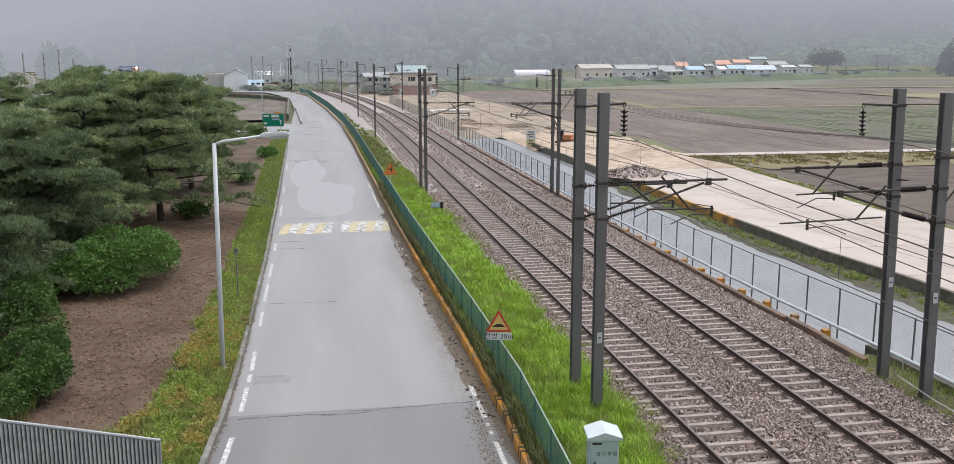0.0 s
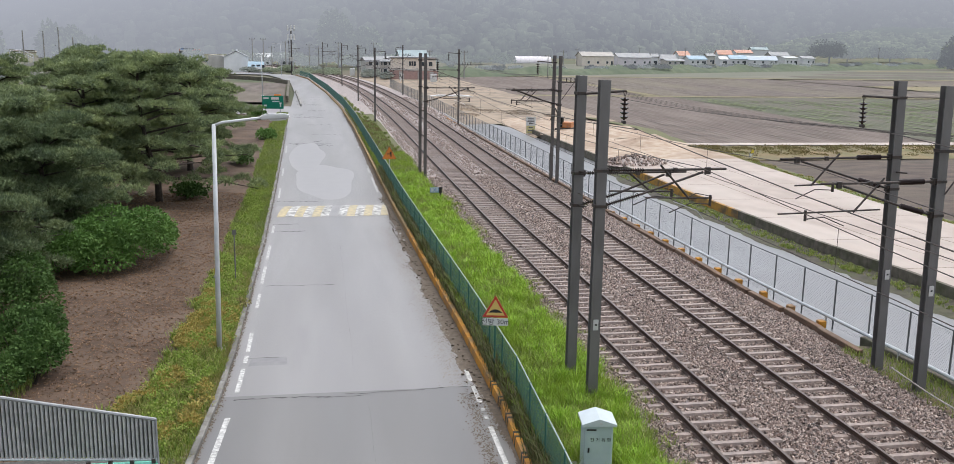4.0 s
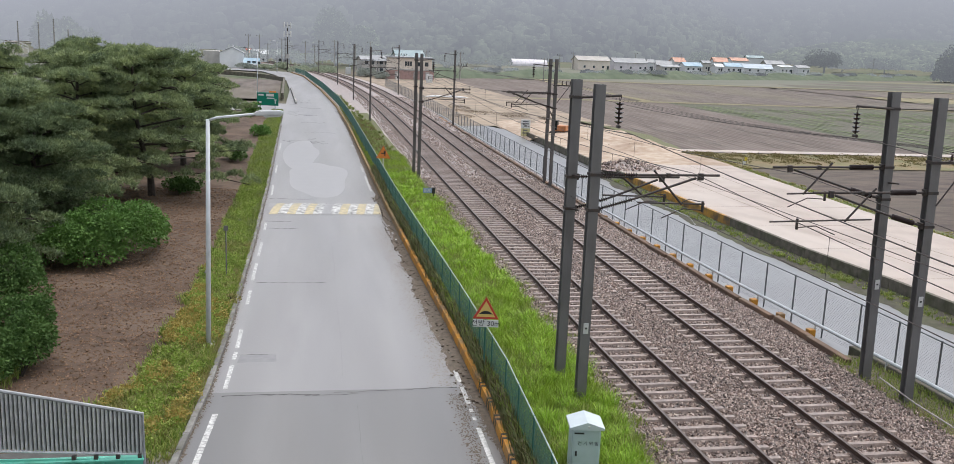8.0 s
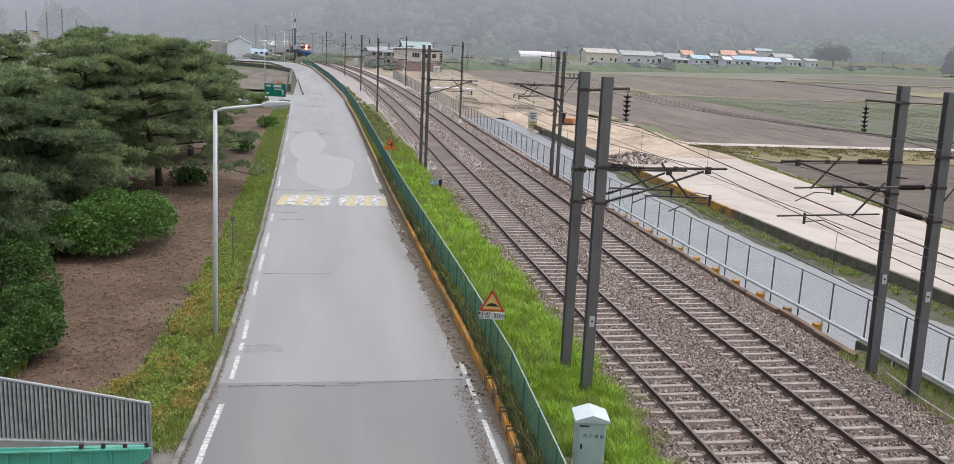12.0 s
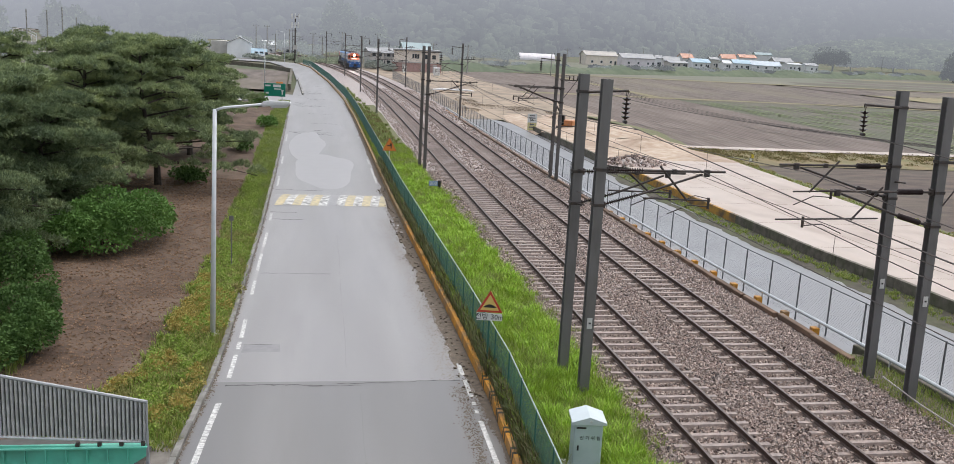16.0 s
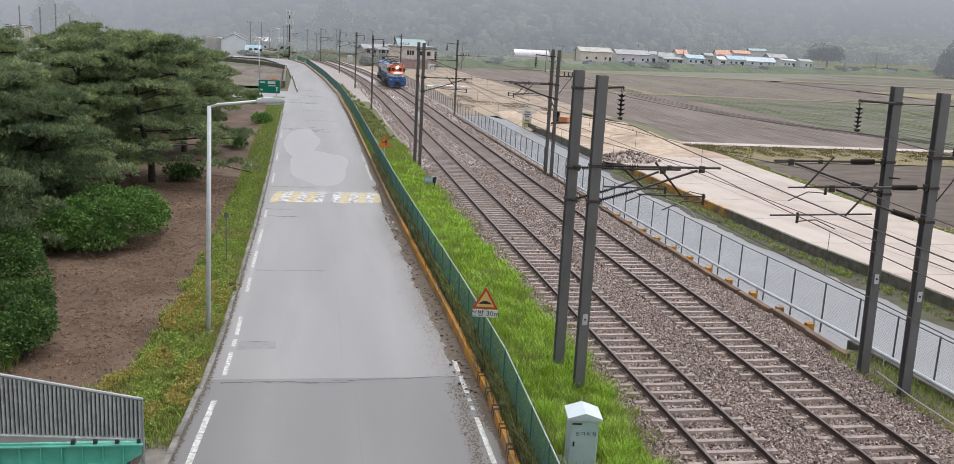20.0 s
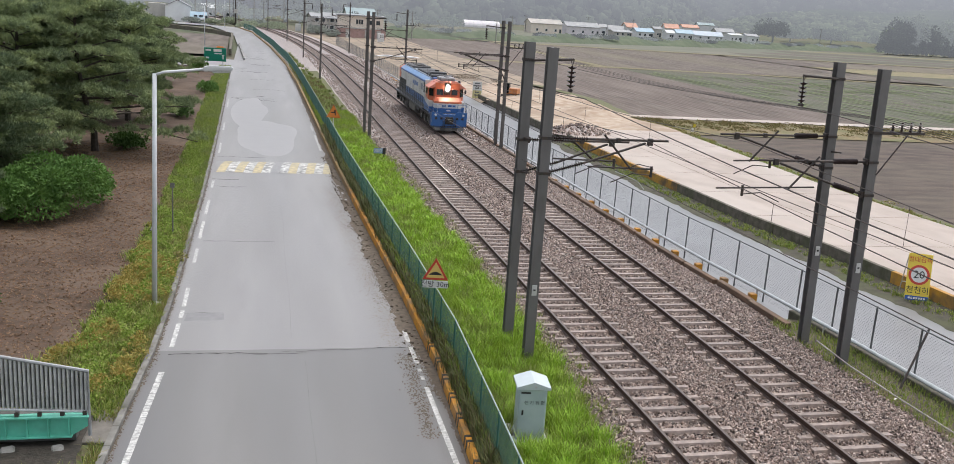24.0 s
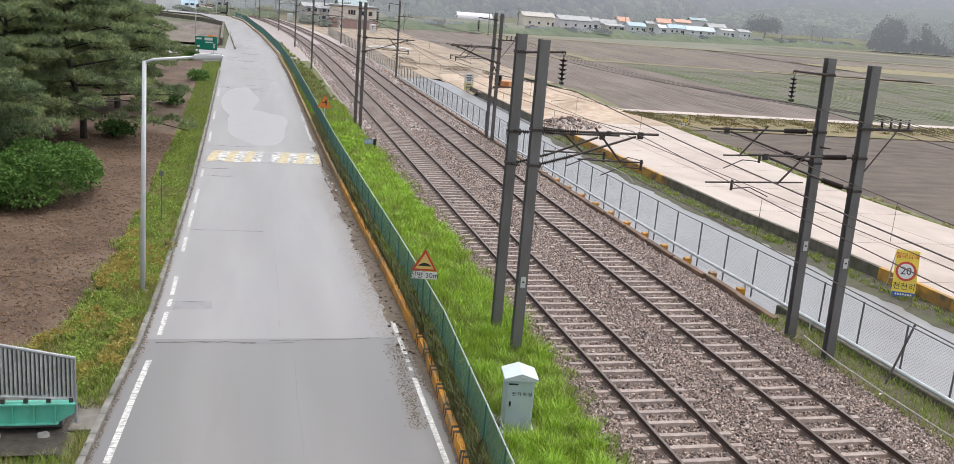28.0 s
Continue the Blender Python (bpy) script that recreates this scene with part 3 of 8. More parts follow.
field_rows("crop_rows", 68, 160, 94, 169, 1.3, 0.5, 0.7, CROP, "thin green crop rows", 5, 0.035)
field("field_ditch", [(137.4, 176), (139.4, 176), (132.0, 266), (130.2, 266)], -0.05, SOIL_N, "dark ditch along the field")
furrow_field("field_strips", lambda y: 139.5 - (y - 162) * 0.05, lambda y: 330, 162, 200, 3.0, 0.12, GREENF, "green crop strips beyond the ditch", 5, 0.0)
field("field_straw", [(139, 200.5), (460, 200), (460, 222), (137, 224)], 0.05, PALEF, "straw-coloured strip of stubble")
furrow_field("field_dark_strip", lambda y: 136 - (y - 224) * 0.05, lambda y: 420, 224.5, 262, 3.0, 0.15, SOIL_F, "brown strip of tilled soil", 6, 0.0)
field("field_lane", [(16, 267), (460, 264), (460, 270), (16, 273)], 0.04, PALEF, "pale straw-coloured lane across the fields")
field("field_far", [(14, 273), (470, 270), (600, 420), (14, 420)], 0.0, MEADOW, "hazy green far field")
for k, (ya, yb, fm, lb) in enumerate(((278, 296, GREENF, "green crop strip before the far hedges"), (302, 318, SOIL_F, "brown tilled strip before the far hedges"), (325, 350, GREENF, "dark green strip of young crop"), (356, 368, PALEF, "straw-coloured far strip"), (378, 408, GREENF, "hazy green strip at the valley's end"))):
    field("field_strip", [(150 + 22 * k, ya), (460, ya - 6), (470, yb - 8), (152 + 22 * k, yb)], 0.04, fm, lb)
WASTE = mat("waste_earth", (0.302, 0.245, 0.186), 0.9, color2=(0.167, 0.134, 0.101), scale=0.5, detail=10, bump=0.6, bump_scale=2, stain=(0.400, 0.314, 0.224), stain_scale=0.12, coords="World")
field("waste_ground", [(17.2, 112), (38, 117), (34.5, 262), (9.5, 250)], 0.04, WASTE, "torn-up waste ground beside the railway")

# ---- hills in the mist ----
def hill(name, cx, cy, rx, ry, h, seed, material, label, crowns=3000, foot=2.4):
    """A rounded wooded hill: steep at its foot, broken by gullies, with tree crowns on the slope that faces the valley."""
    def height(x, y, r):
        w = noise.fractal((x * 0.006 + seed, y * 0.006, 0), 1.0, 2.0, 4) * h * 0.2 - abs(noise.noise((x * 0.013, y * 0.005, seed + 3))) * h * 0.16
        return h * max(0.0, 1 - r ** foot) + w * (1 - r ** 4)

    bm = bmesh.new()
    n, k = 90, 26
    rows = []
    for j in range(k + 1):
        r = j / k
        row = []
        for i in range(n):
            a = 2 * math.pi * i / n
            x, y = cx + rx * r * math.cos(a), cy + ry * r * math.sin(a)
            row.append(bm.verts.new((x, y, height(x, y, r) - 1.5)))
        rows.append(row)
    for a, b in zip(rows, rows[1:]):
        for i in range(n):
            bm.faces.new((a[i], a[(i + 1) % n], b[(i + 1) % n], b[i]))
    bm.faces.new(rows[0])
    bmesh.ops.recalc_face_normals(bm, faces=bm.faces)
    ob = tagged(mesh_ob(name, bm, material, smooth=True), label, "hill", kind="structure")
    rs = np.random.RandomState(int(seed * 7))
    ico = [(0, 0, 0.72), (0.8, 0, 0.48), (0.25, 0.76, 0.48), (-0.65, 0.47, 0.48), (-0.65, -0.47, 0.48), (0.25, -0.76, 0.48), (0.7, 0.5, -0.5), (-0.27, 0.83, -0.5), (-0.87, 0, -0.5), (-0.27, -0.83, -0.5), (0.7, -0.5, -0.5)]
    fac = [(0, 1, 2), (0, 2, 3), (0, 3, 4), (0, 4, 5), (0, 5, 1), (1, 6, 2), (2, 6, 7), (2, 7, 3), (3, 7, 8), (3, 8, 4), (4, 8, 9), (4, 9, 5), (5, 9, 10), (5, 10, 1), (1, 10, 6)]
    ico, fac = np.array(ico), np.array(fac)
    r = rs.uniform(0.62, 1, crowns) ** 0.8
    a = rs.uniform(math.pi * 1.02, math.pi * 1.98, crowns)
    x, y = cx + rx * r * np.cos(a), cy + ry * r * np.sin(a)
    z = np.array([height(u, v, q) for u, v, q in zip(x, y, r)]) - 0.5
    s = rs.uniform(2.2, 5.8, (crowns, 1, 1)) ** 1.1 * rs.uniform(0.8, 1.2, (crowns, 1, 3))
    V = ico[None] * s * (1 + rs.normal(0, 0.16, (crowns, 11, 1))) + np.stack([x, y, z], -1)[:, None]
    F = fac[None] + (np.arange(crowns) * 11)[:, None, None]
    o = tri_mesh("tree_crowns", V.reshape(-1, 3).tolist(), F.reshape(-1, 3).tolist(), material, ob)
    for f in o.data.polygons:
        f.use_smooth = True
    tagged(o, kind="stuff")
    return ob


# colour of the haze that the hill and tree materials emit
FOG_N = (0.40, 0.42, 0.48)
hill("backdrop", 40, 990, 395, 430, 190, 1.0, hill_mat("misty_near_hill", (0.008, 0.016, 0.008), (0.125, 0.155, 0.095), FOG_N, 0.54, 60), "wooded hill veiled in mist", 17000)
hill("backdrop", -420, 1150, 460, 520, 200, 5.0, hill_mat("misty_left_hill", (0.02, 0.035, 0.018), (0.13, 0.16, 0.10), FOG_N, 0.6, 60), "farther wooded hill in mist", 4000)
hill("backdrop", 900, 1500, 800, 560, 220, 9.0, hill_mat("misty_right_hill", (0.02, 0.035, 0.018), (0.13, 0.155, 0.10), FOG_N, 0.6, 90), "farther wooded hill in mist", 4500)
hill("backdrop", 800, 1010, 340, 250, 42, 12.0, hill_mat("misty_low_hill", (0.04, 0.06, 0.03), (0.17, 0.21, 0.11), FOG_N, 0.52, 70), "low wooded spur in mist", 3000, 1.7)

# ---- railway ----
RAIL_PROF = [(-0.07, 0), (0.07, 0), (0.07, 0.012), (0.012, 0.03), (0.012, 0.115), (0.036, 0.125), (0.036, 0.153), (-0.036, 0.153), (-0.036, 0.125), (-0.012, 0.115), (-0.012, 0.03), (-0.07, 0.012)]


def rail_mesh(x):
    bm = bmesh.new()
    prev = None
    n = len(RAIL_PROF)
    for y in arange(-40, 100, 10) + arange(104, 572, 4):
        row = [bm.verts.new((x + shift(y) + u, y, RAIL_Z - 0.153 + v)) for u, v in RAIL_PROF]
        if prev:
            for i in range(n):
                f = bm.faces.new((prev[i], row[i], row[(i + 1) % n], prev[(i + 1) % n]))
                f.material_index = 1 if i == 6 else 0
        prev = row
    bmesh.ops.recalc_face_normals(bm, faces=bm.faces)
    return bm


def sleeper_bm():
    bm = bmesh.new()
    prism(bm, [(-0.13, -0.12), (0.13, -0.12), (0.075, 0.03), (-0.075, 0.03)], "x", -1.25, 1.25)
    for s in (-0.7525, 0.7525):
        for d in (-0.09, 0.09):
            box(bm, s + d - 0.03, s + d + 0.03, -0.06, 0.06, 0.03, 0.06)
    return bm


SLEEPER_ME = None
for label, cx in (("left railway track with rusty rails on concrete sleepers", TRACK_A), ("right railway track with rusty rails on concrete sleepers", TRACK_B)):
    tr = thing("railway_track", label, "railway track", kind="structure")
    for s in (-0.7525, 0.7525):
        part("rail", rail_mesh(cx + s), [RAILM, RAILTOP], tr, "rust-brown rail with a worn bright head")
    if SLEEPER_ME is None:
        o = part("sleeper", sleeper_bm(), SLEEPERC, tr)
        SLEEPER_ME = o.data
        bpy.data.objects.remove(o)
    k = 0
    rest = []
    rs = random.Random(11)
    for y in arange(-6.0, 330, 0.625):
        a = math.atan2(shift(y + 1) - shift(y - 1), 2)
        m = Matrix.Translation((cx + shift(y) + rs.uniform(-0.02, 0.02), y, 0.467 + rs.uniform(-0.012, 0.008))) @ Matrix.Rotation(-a + rs.uniform(-0.008, 0.008), 4, "Z")
        if y >= 12 and k < 300:
            o = new("sleeper", SLEEPER_ME)
            o.parent, o.matrix_basis = tr, m
            k += 1
        else:
            rest.append(m)
    vs, fs = [], []
    for m in rest:
        b0 = len(vs)
        vs += [m @ v.co for v in SLEEPER_ME.vertices]
        fs += [[b0 + i for i in p.vertices] for p in SLEEPER_ME.polygons]
    o = tri_mesh("far_sleepers", vs, fs, SLEEPERC, tr)
    tagged(o, kind="stuff")

# loose ballast stones near the footbridge
def stones(name, regions, seed, parent):
    rs = np.random.RandomState(seed)
    base = np.array([(1, 0, 0), (-1, 0, 0), (0, 1, 0), (0, -1, 0), (0, 0, 1), (0, 0, -1)], float)
    tri = np.array([(0, 2, 4), (2, 1, 4), (1, 3, 4), (3, 0, 4), (2, 0, 5), (1, 2, 5), (3, 1, 5), (0, 3, 5)])
    V, F, off = [], [], 0
    px, pz = [p[0] for p in PROF], [p[1] for p in PROF]
    for x0, x1, y0, y1, dens, r0, r1 in regions:
        n = int((x1 - x0) * (y1 - y0) * dens)
        x, y = rs.uniform(x0, x1, n), rs.uniform(y0, y1, n)
        keep = np.ones(n, bool)
        for cx in (TRACK_A, TRACK_B):
            on = (np.abs(x - cx) < 1.08) & (np.abs((y + 6.0 + 0.3125) % 0.625 - 0.3125) < 0.1)
            keep &= ~on
            keep &= np.abs(np.abs(x - cx) - 0.7525) > 0.09
        x, y = x[keep], y[keep]
        n = len(x)
        z = np.interp(x, px, pz) + rs.uniform(-0.022, 0.032, n)
        x = x + np.array([shift(v) for v in y])
        s = rs.uniform(r0, r1, (n, 1, 1)) * rs.uniform(0.6, 1.3, (n, 1, 3))
        p = base[None] * s + rs.normal(0, 0.008, (n, 6, 3))
        a = rs.uniform(0, 6.28, n)
        b = rs.uniform(-0.8, 0.8, n)
        ca, sa, cb, sb = np.cos(a)[:, None], np.sin(a)[:, None], np.cos(b)[:, None], np.sin(b)[:, None]
        q = np.stack([p[..., 0], cb * p[..., 1] - sb * p[..., 2], sb * p[..., 1] + cb * p[..., 2]], -1)
        q = np.stack([ca * q[..., 0] - sa * q[..., 1], sa * q[..., 0] + ca * q[..., 1], q[..., 2]], -1)
        q += np.stack([x, y, z], -1)[:, None]
        V.append(q.reshape(-1, 3))
        F.append((tri[None] + (np.arange(n) * 6)[:, None, None]).reshape(-1, 3) + off)
        off += n * 6
    return tagged(tri_mesh(name, np.concatenate(V).tolist(), np.concatenate(F).tolist(), STONE, parent), "loose grey and pinkish ballast stones", kind="stuff")


stones("ballast_stones", [(7.75, 17.1, 13, 34, 400, 0.024, 0.052), (7.7, 17.0, 34, 66, 150, 0.032, 0.062), (7.7, 17.0, 66, 100, 30, 0.04, 0.075), (7.7, 16.8, 100, 160, 9, 0.06, 0.1), (8.1, 8.9, 13, 50, 60, 0.03, 0.055), (10.9, 12.7, 13, 50, 60, 0.03, 0.055), (14.8, 15.6, 13, 50, 60, 0.03, 0.055)], 5, bed)

# masts: H-section steel with bands
def mast_bm(h, w=0.27, d=0.25):
    bm = bmesh.new()
    prism(bm, [(-w / 2, -d / 2), (w / 2, -d / 2), (w / 2, -d / 2 + 0.02), (0.02, -d / 2 + 0.03), (0.02, d / 2 - 0.03), (w / 2, d / 2 - 0.02), (w / 2, d / 2), (-w / 2, d / 2), (-w / 2, d / 2 - 0.02),
               (-0.02, d / 2 - 0.03), (-0.02, -d / 2 + 0.03), (-w / 2, -d / 2 + 0.02)], "z", 0, h)
    return bm


def insulator(bm, a, b, r=0.075, n=8, core=0.022):
    """A rod with sheds."""
    a, b = Vector(a), Vector(b)
    rod(bm, a, b, core, n=6)
    for i in range(n):
        p = a.lerp(b, (i + 0.5) / n)
        t = (b - a).normalized() * (0.012 if r < 0.1 else 0.03)
        rod(bm, p - t, p + t, r, r * 0.45, n=10)
    return bm


GBASE = 0.3


def band(parent, z, w=0.31):
    return part("band", box(bmesh.new(), -w / 2, w / 2, -w / 2 + 0.01, w / 2 - 0.01, z - 0.04, z + 0.04), IRON, parent)


MASTB = mat("mast_brown_steel", (0.132, 0.120, 0.114), 0.6, 0.1, color2=(0.092, 0.083, 0.078), scale=3, detail=7, stretch=(1, 1, 0.25))


def mast(m, h, label, group="catenary masts", feeder=0, cant=None, tag=None, pins=False, drop=None):
    """A catenary mast; feeder: the side of its top arm; cant: side and reach of the cantilever;
    drop: where its dropped arm hangs and which way that arm runs."""
    t = thing("catenary_mast", label, "mast", m, group)
    part("post", mast_bm(h) if m.translation.y < 60 else mast_bm(h, 0.2, 0.2), STEELD if m.translation.y < 60 else MASTB, t)
    part("footing", B(-0.22, 0.22, -0.22, 0.22, -0.35, 0.03, 0.03), WALLM, t)
    for z in (([6.4 + (*cant, 0.0)[2], 5.45 + (*cant, 0.0)[2]] if cant[1] > 3.3 else [6.1, 5.2]) if cant else [6.4]):
        band(t, z)
    if feeder:
        s = feeder
        band(t, h - 0.48)
        part("feeder_arm", rod(bmesh.new(), (0.1 * s, -0.16, h - 0.48), (1.25 * s, -0.16, h - 0.4), 0.035), IRON, t)
        part("feeder_hanger", tube(bmesh.new(), [(1.17 * s, -0.16, h - 0.4), (1.22 * s, -0.16, h - 0.58), (1.27 * s, -0.16, h - 0.4)], 0.014), IRON, t)
        part("insulator", insulator(bmesh.new(), (1.22 * s, -0.16, h - 0.58), (1.22 * s, -0.16, h - 1.2), 0.135, 5, 0.03), PORC, t, "string of dark porcelain discs")
        part("clamp", rod(bmesh.new(), (1.22 * s, -0.24, h - 1.26), (1.22 * s, -0.08, h - 1.26), 0.05), IRON, t)
    if cant:
        s, r, dz = (*cant, 0.0)[:3]
        zt, zb, zc = (6.4 + dz, 5.46 + dz, 5.66 + dz) if r > 3.3 else (6.1, 5.2, 5.58)
        tip = (r * s, 0, zt + 0.02)
        part("top_tube", rod(bmesh.new(), (1.2 * s, 0, zt), tip, 0.034), IRON, t)
        if drop:
            for a_, b_ in (((0.14 * s, 0, zt), (1.2 * s, 0, zt)), ((0.14 * s, 0, zb), (1.1 * s, 0, zb + 0.28))):
                va, vb = Vector(a_), Vector(b_)
                part("end_fitting", rod(bmesh.new(), va, va.lerp(vb, 0.32), 0.035), IRON, t)
                part("insulator", insulator(bmesh.new(), va.lerp(vb, 0.3), vb, 0.078, 22, 0.058), PORC, t, "thick brown ribbed insulator")
        else:
            part("insulator", insulator(bmesh.new(), (0.14 * s, 0, zt), (1.2 * s, 0, zt), 0.065, 16), PORC, t, "ribbed dark rod insulator")
            part("insulator", insulator(bmesh.new(), (0.14 * s, 0, zb), (1.1 * s, 0, zb + 0.28), 0.062, 16), PORC, t, "ribbed dark rod insulator")
        part("diagonal_tube", rod(bmesh.new(), (1.1 * s, 0, zb + 0.28), ((r - 0.65) * s, 0, zt - 0.06), 0.032), IRON, t)
        part("strut", rod(bmesh.new(), ((r - 1.85) * s, 0, zt + 0.13), ((r - 1.0) * s, 0, zc - 0.05), 0.03), IRON, t)
        ra_, rb_, d_, w_ = drop or (r - 2.25, r - 0.35, r - 0.4, -1)
        part("registration_tube", rod(bmesh.new(), (ra_ * s, 0, zc), (rb_ * s, 0, zc - 0.03), 0.024), IRON, t)
        part("top_clamp", B(min((r - 0.6) * s, (r - 0.45) * s), max((r - 0.6) * s, (r - 0.45) * s), -0.05, 0.05, zt - 0.12, zt + 0.07, 0.01), IRON, t)
        part("tube_clamp", B(min((r - 1.5) * s, (r - 1.38) * s), max((r - 1.5) * s, (r - 1.38) * s), -0.05, 0.05, zt - 0.06, zt + 0.06, 0.01), IRON, t)
        if not drop:
            part("hanger_loop", tube(bmesh.new(), [((r - 0.4) * s, 0, zc + 0.02), ((r - 0.8) * s, 0.02, zc + 0.1), ((r - 1.1) * s, 0, zc - 0.04)], 0.012), IRON, t)
        if s > 0 and r > 3.45:
            part("jumper_cable", tube(bmesh.new(), [((r - 1.45) * s, 0, zc - 0.12), ((r - 1.2) * s, -0.05, zc - 0.2), ((r - 0.8) * s, -0.08, zc - 0.36), ((r - 0.6) * s, -0.1, zc - 0.58)], 0.01), GALV, t)
        for zz_ in (zt, zb):
            part("bracket", B(min(0.1 * s, 0.2 * s), max(0.1 * s, 0.2 * s), -0.09, 0.09, zz_ - 0.09, zz_ + 0.09, 0.01), IRON, t)
        part("drop_bracket", rod(bmesh.new(), (d_ * s, 0, zc + 0.05), (d_ * s, 0, zc - 0.25), 0.04), IRON, t)
        part("steady_arm", tube(bmesh.new(), [(d_ * s, 0, zc - 0.2), ((d_ + 0.55 * w_) * s, 0, zc - 0.16), ((d_ + 1.15 * w_) * s, 0, zc - 0.42)], 0.016), IRON, t)
    if tag is not None:
        part("number_plate", B(-0.07, 0.07, -0.152, -0.142, tag, tag + 0.3), mat("plate_white", (0.6, 0.6, 0.58), 0.5, color2=(0.5, 0.5, 0.48)), t, "small white plate")
        part("plate_mark", B(-0.03, 0.03, -0.157, -0.153, tag + 0.13, tag + 0.18), BLACKP, t)
    if pins:
        s = pins
        zt = h - 1.75
        band(t, zt)
        part("cross_arm", B(min(-0.2 * s, 1.45 * s), max(-0.2 * s, 1.45 * s), -0.2, -0.13, zt - 0.04, zt + 0.04), IRON, t)
        part("arm_brace", rod(bmesh.new(), (0.1 * s, -0.16, zt - 1.2), (0.95 * s, -0.16, zt - 0.03), 0.022), IRON, t)
        for i in range(4):
            part("pin_insulator", insulator(bmesh.new(), ((0.42 + 0.29 * i) * s, -0.165, zt + 0.03), ((0.42 + 0.29 * i) * s, -0.165, zt + 0.3), 0.075, 3, 0.03), PORC, t)
    return t


H_M = 8.75
L1 = "dark grey steel catenary mast with a cantilever arm"
mast(pose(7.14, 25.45, GBASE), H_M + 0.05, "dark grey steel mast with a feeder arm and cantilever", feeder=1, cant=(1, 3.2))
mast(pose(7.3, 23.8, GBASE), H_M, L1, cant=(1, 3.5), tag=2.05)
mast(pose(16.84, 25.26, GBASE - 0.05, 0, -1.25), H_M + 0.05, "dark grey steel mast with feeder arm and cantilever", feeder=-1, cant=(-1, 3.6, 0.2), tag=2.9, drop=(1.0, 3.1, 1.9, 1))
mast(pose(16.96, 23.35, GBASE - 0.05, 0, -1.05), H_M, "dark grey steel mast with a pin-insulator cross arm", cant=(-1, 3.5, -0.25), tag=2.9, pins=1, drop=(1.7, 4.7, 3.9, -1))
mast(pose(7.13, 67.6, GBASE), H_M, "brown-black steel mast with a feeder arm and insulator", feeder=1)
mast(pose(7.33, 66.0, GBASE), H_M, "brown-black steel mast with a cantilever arm", cant=(1, 3.5))
mast(pose(16.2, 64.7, GBASE), H_M, "brown-black steel mast with feeder arm and cantilever", feeder=-1, cant=(-1, 3.4))
mast(pose(16.25, 63.2, GBASE), H_M, "brown-black steel mast with a pin-insulator cross arm", cant=(-1, 3.4), pins=1)
for x, y, s in ((6.5, 112.6, 1), (15.9, 108.6, -1), (6.0, 149.4, 1), (4.6, 196, 1), (14.6, 168, -1), (1.0, 243, 1), (-9.0, 300, 1)):
    mast(pose(x, y, 0.2), H_M, "lone catenary mast far along the track", feeder=s, cant=(s, 3.4), pins=(-s if s < 0 else 0))

for (x0, y0), (x1, y1), z0 in (((7.14, 25.45), (7.3, 23.8), GBASE), ((16.72, 25.26), (16.84, 23.35), GBASE - 0.05)):
    lk = thing("mast_link", "short dark clamp bars facing each other between paired masts", "bracket", group="mast links")
    for z in (6.15, 5.2):
        for (xa, ya), (xb, yb) in (((x0, y0), (x1, y1)), ((x1, y1), (x0, y0))):
            d = Vector((xb - xa, yb - ya, 0)).normalized()
            pa = Vector((xa, ya, z0 + z)) + d * 0.12
            part("clamp_bar", rod(bmesh.new(), pa, pa + d * 0.34 + Vector((0.1, 0, 0.02)), 0.03, 0.02), IRON, lk)

# wires: contact, messenger, feeder and side lines
def wire(name, label, f, ys, r, sag=0.0):
    bm = bmesh.new()
    pts = []
    for a, b in zip(ys, ys[1:]):
        n = 10
        for i in range(n):
            u = i / n
            pa, pb = Vector(f(a)), Vector(f(b))
            p = pa.lerp(pb, u)
            p.x += shift(p.y) - (shift(a) * (1 - u) + shift(b) * u)
            p.z -= sag * 4 * u * (1 - u)
            pts.append(p)
    pts.append(Vector(f(ys[-1])))
    tube(bm, pts, r, 4)
    return tagged(mesh_ob(name, bm, IRON), label, "wire", group="overhead wires")


SUP = [-18, 24, 64.5, 110, 150, 196, 243, 300]
for cx, nm in ((TRACK_A + 0.3, "near"), (TRACK_B - 0.4, "far")):
    wire("contact_wire", "dark contact wire over the track", lambda y: (cx + shift(y), y, 5.55), SUP, 0.011)
    wire("messenger_wire", "sagging messenger wire above the contact wire", lambda y: (cx + shift(y), y, 6.75), SUP, 0.011, 0.55)
    for a, b in zip(SUP[:4], SUP[1:5]):
        for k in range(1, 6):
            u = k / 6
            y = a + (b - a) * u
            bm = rod(bmesh.new(), (cx + shift(y), y, 5.55), (cx + shift(y), y, 6.75 - 0.55 * 4 * u * (1 - u)), 0.006, n=4)
            tagged(mesh_ob("dropper_wire", bm, IRON), "thin dropper between two wires", "wire", group="droppers")
wire("feeder_wire", "feeder wire under the insulators", lambda y: (8.4 + shift(y), y, 7.75), SUP, 0.012, 0.5)
wire("feeder_wire", "feeder wire under the insulators", lambda y: (15.3 + shift(y), y, 7.75), SUP, 0.012, 0.5)
wire("earth_wire", "bare wire along the masts", lambda y: (7.2 + shift(y), y, 5.9), SUP[1:], 0.009, 0.4)
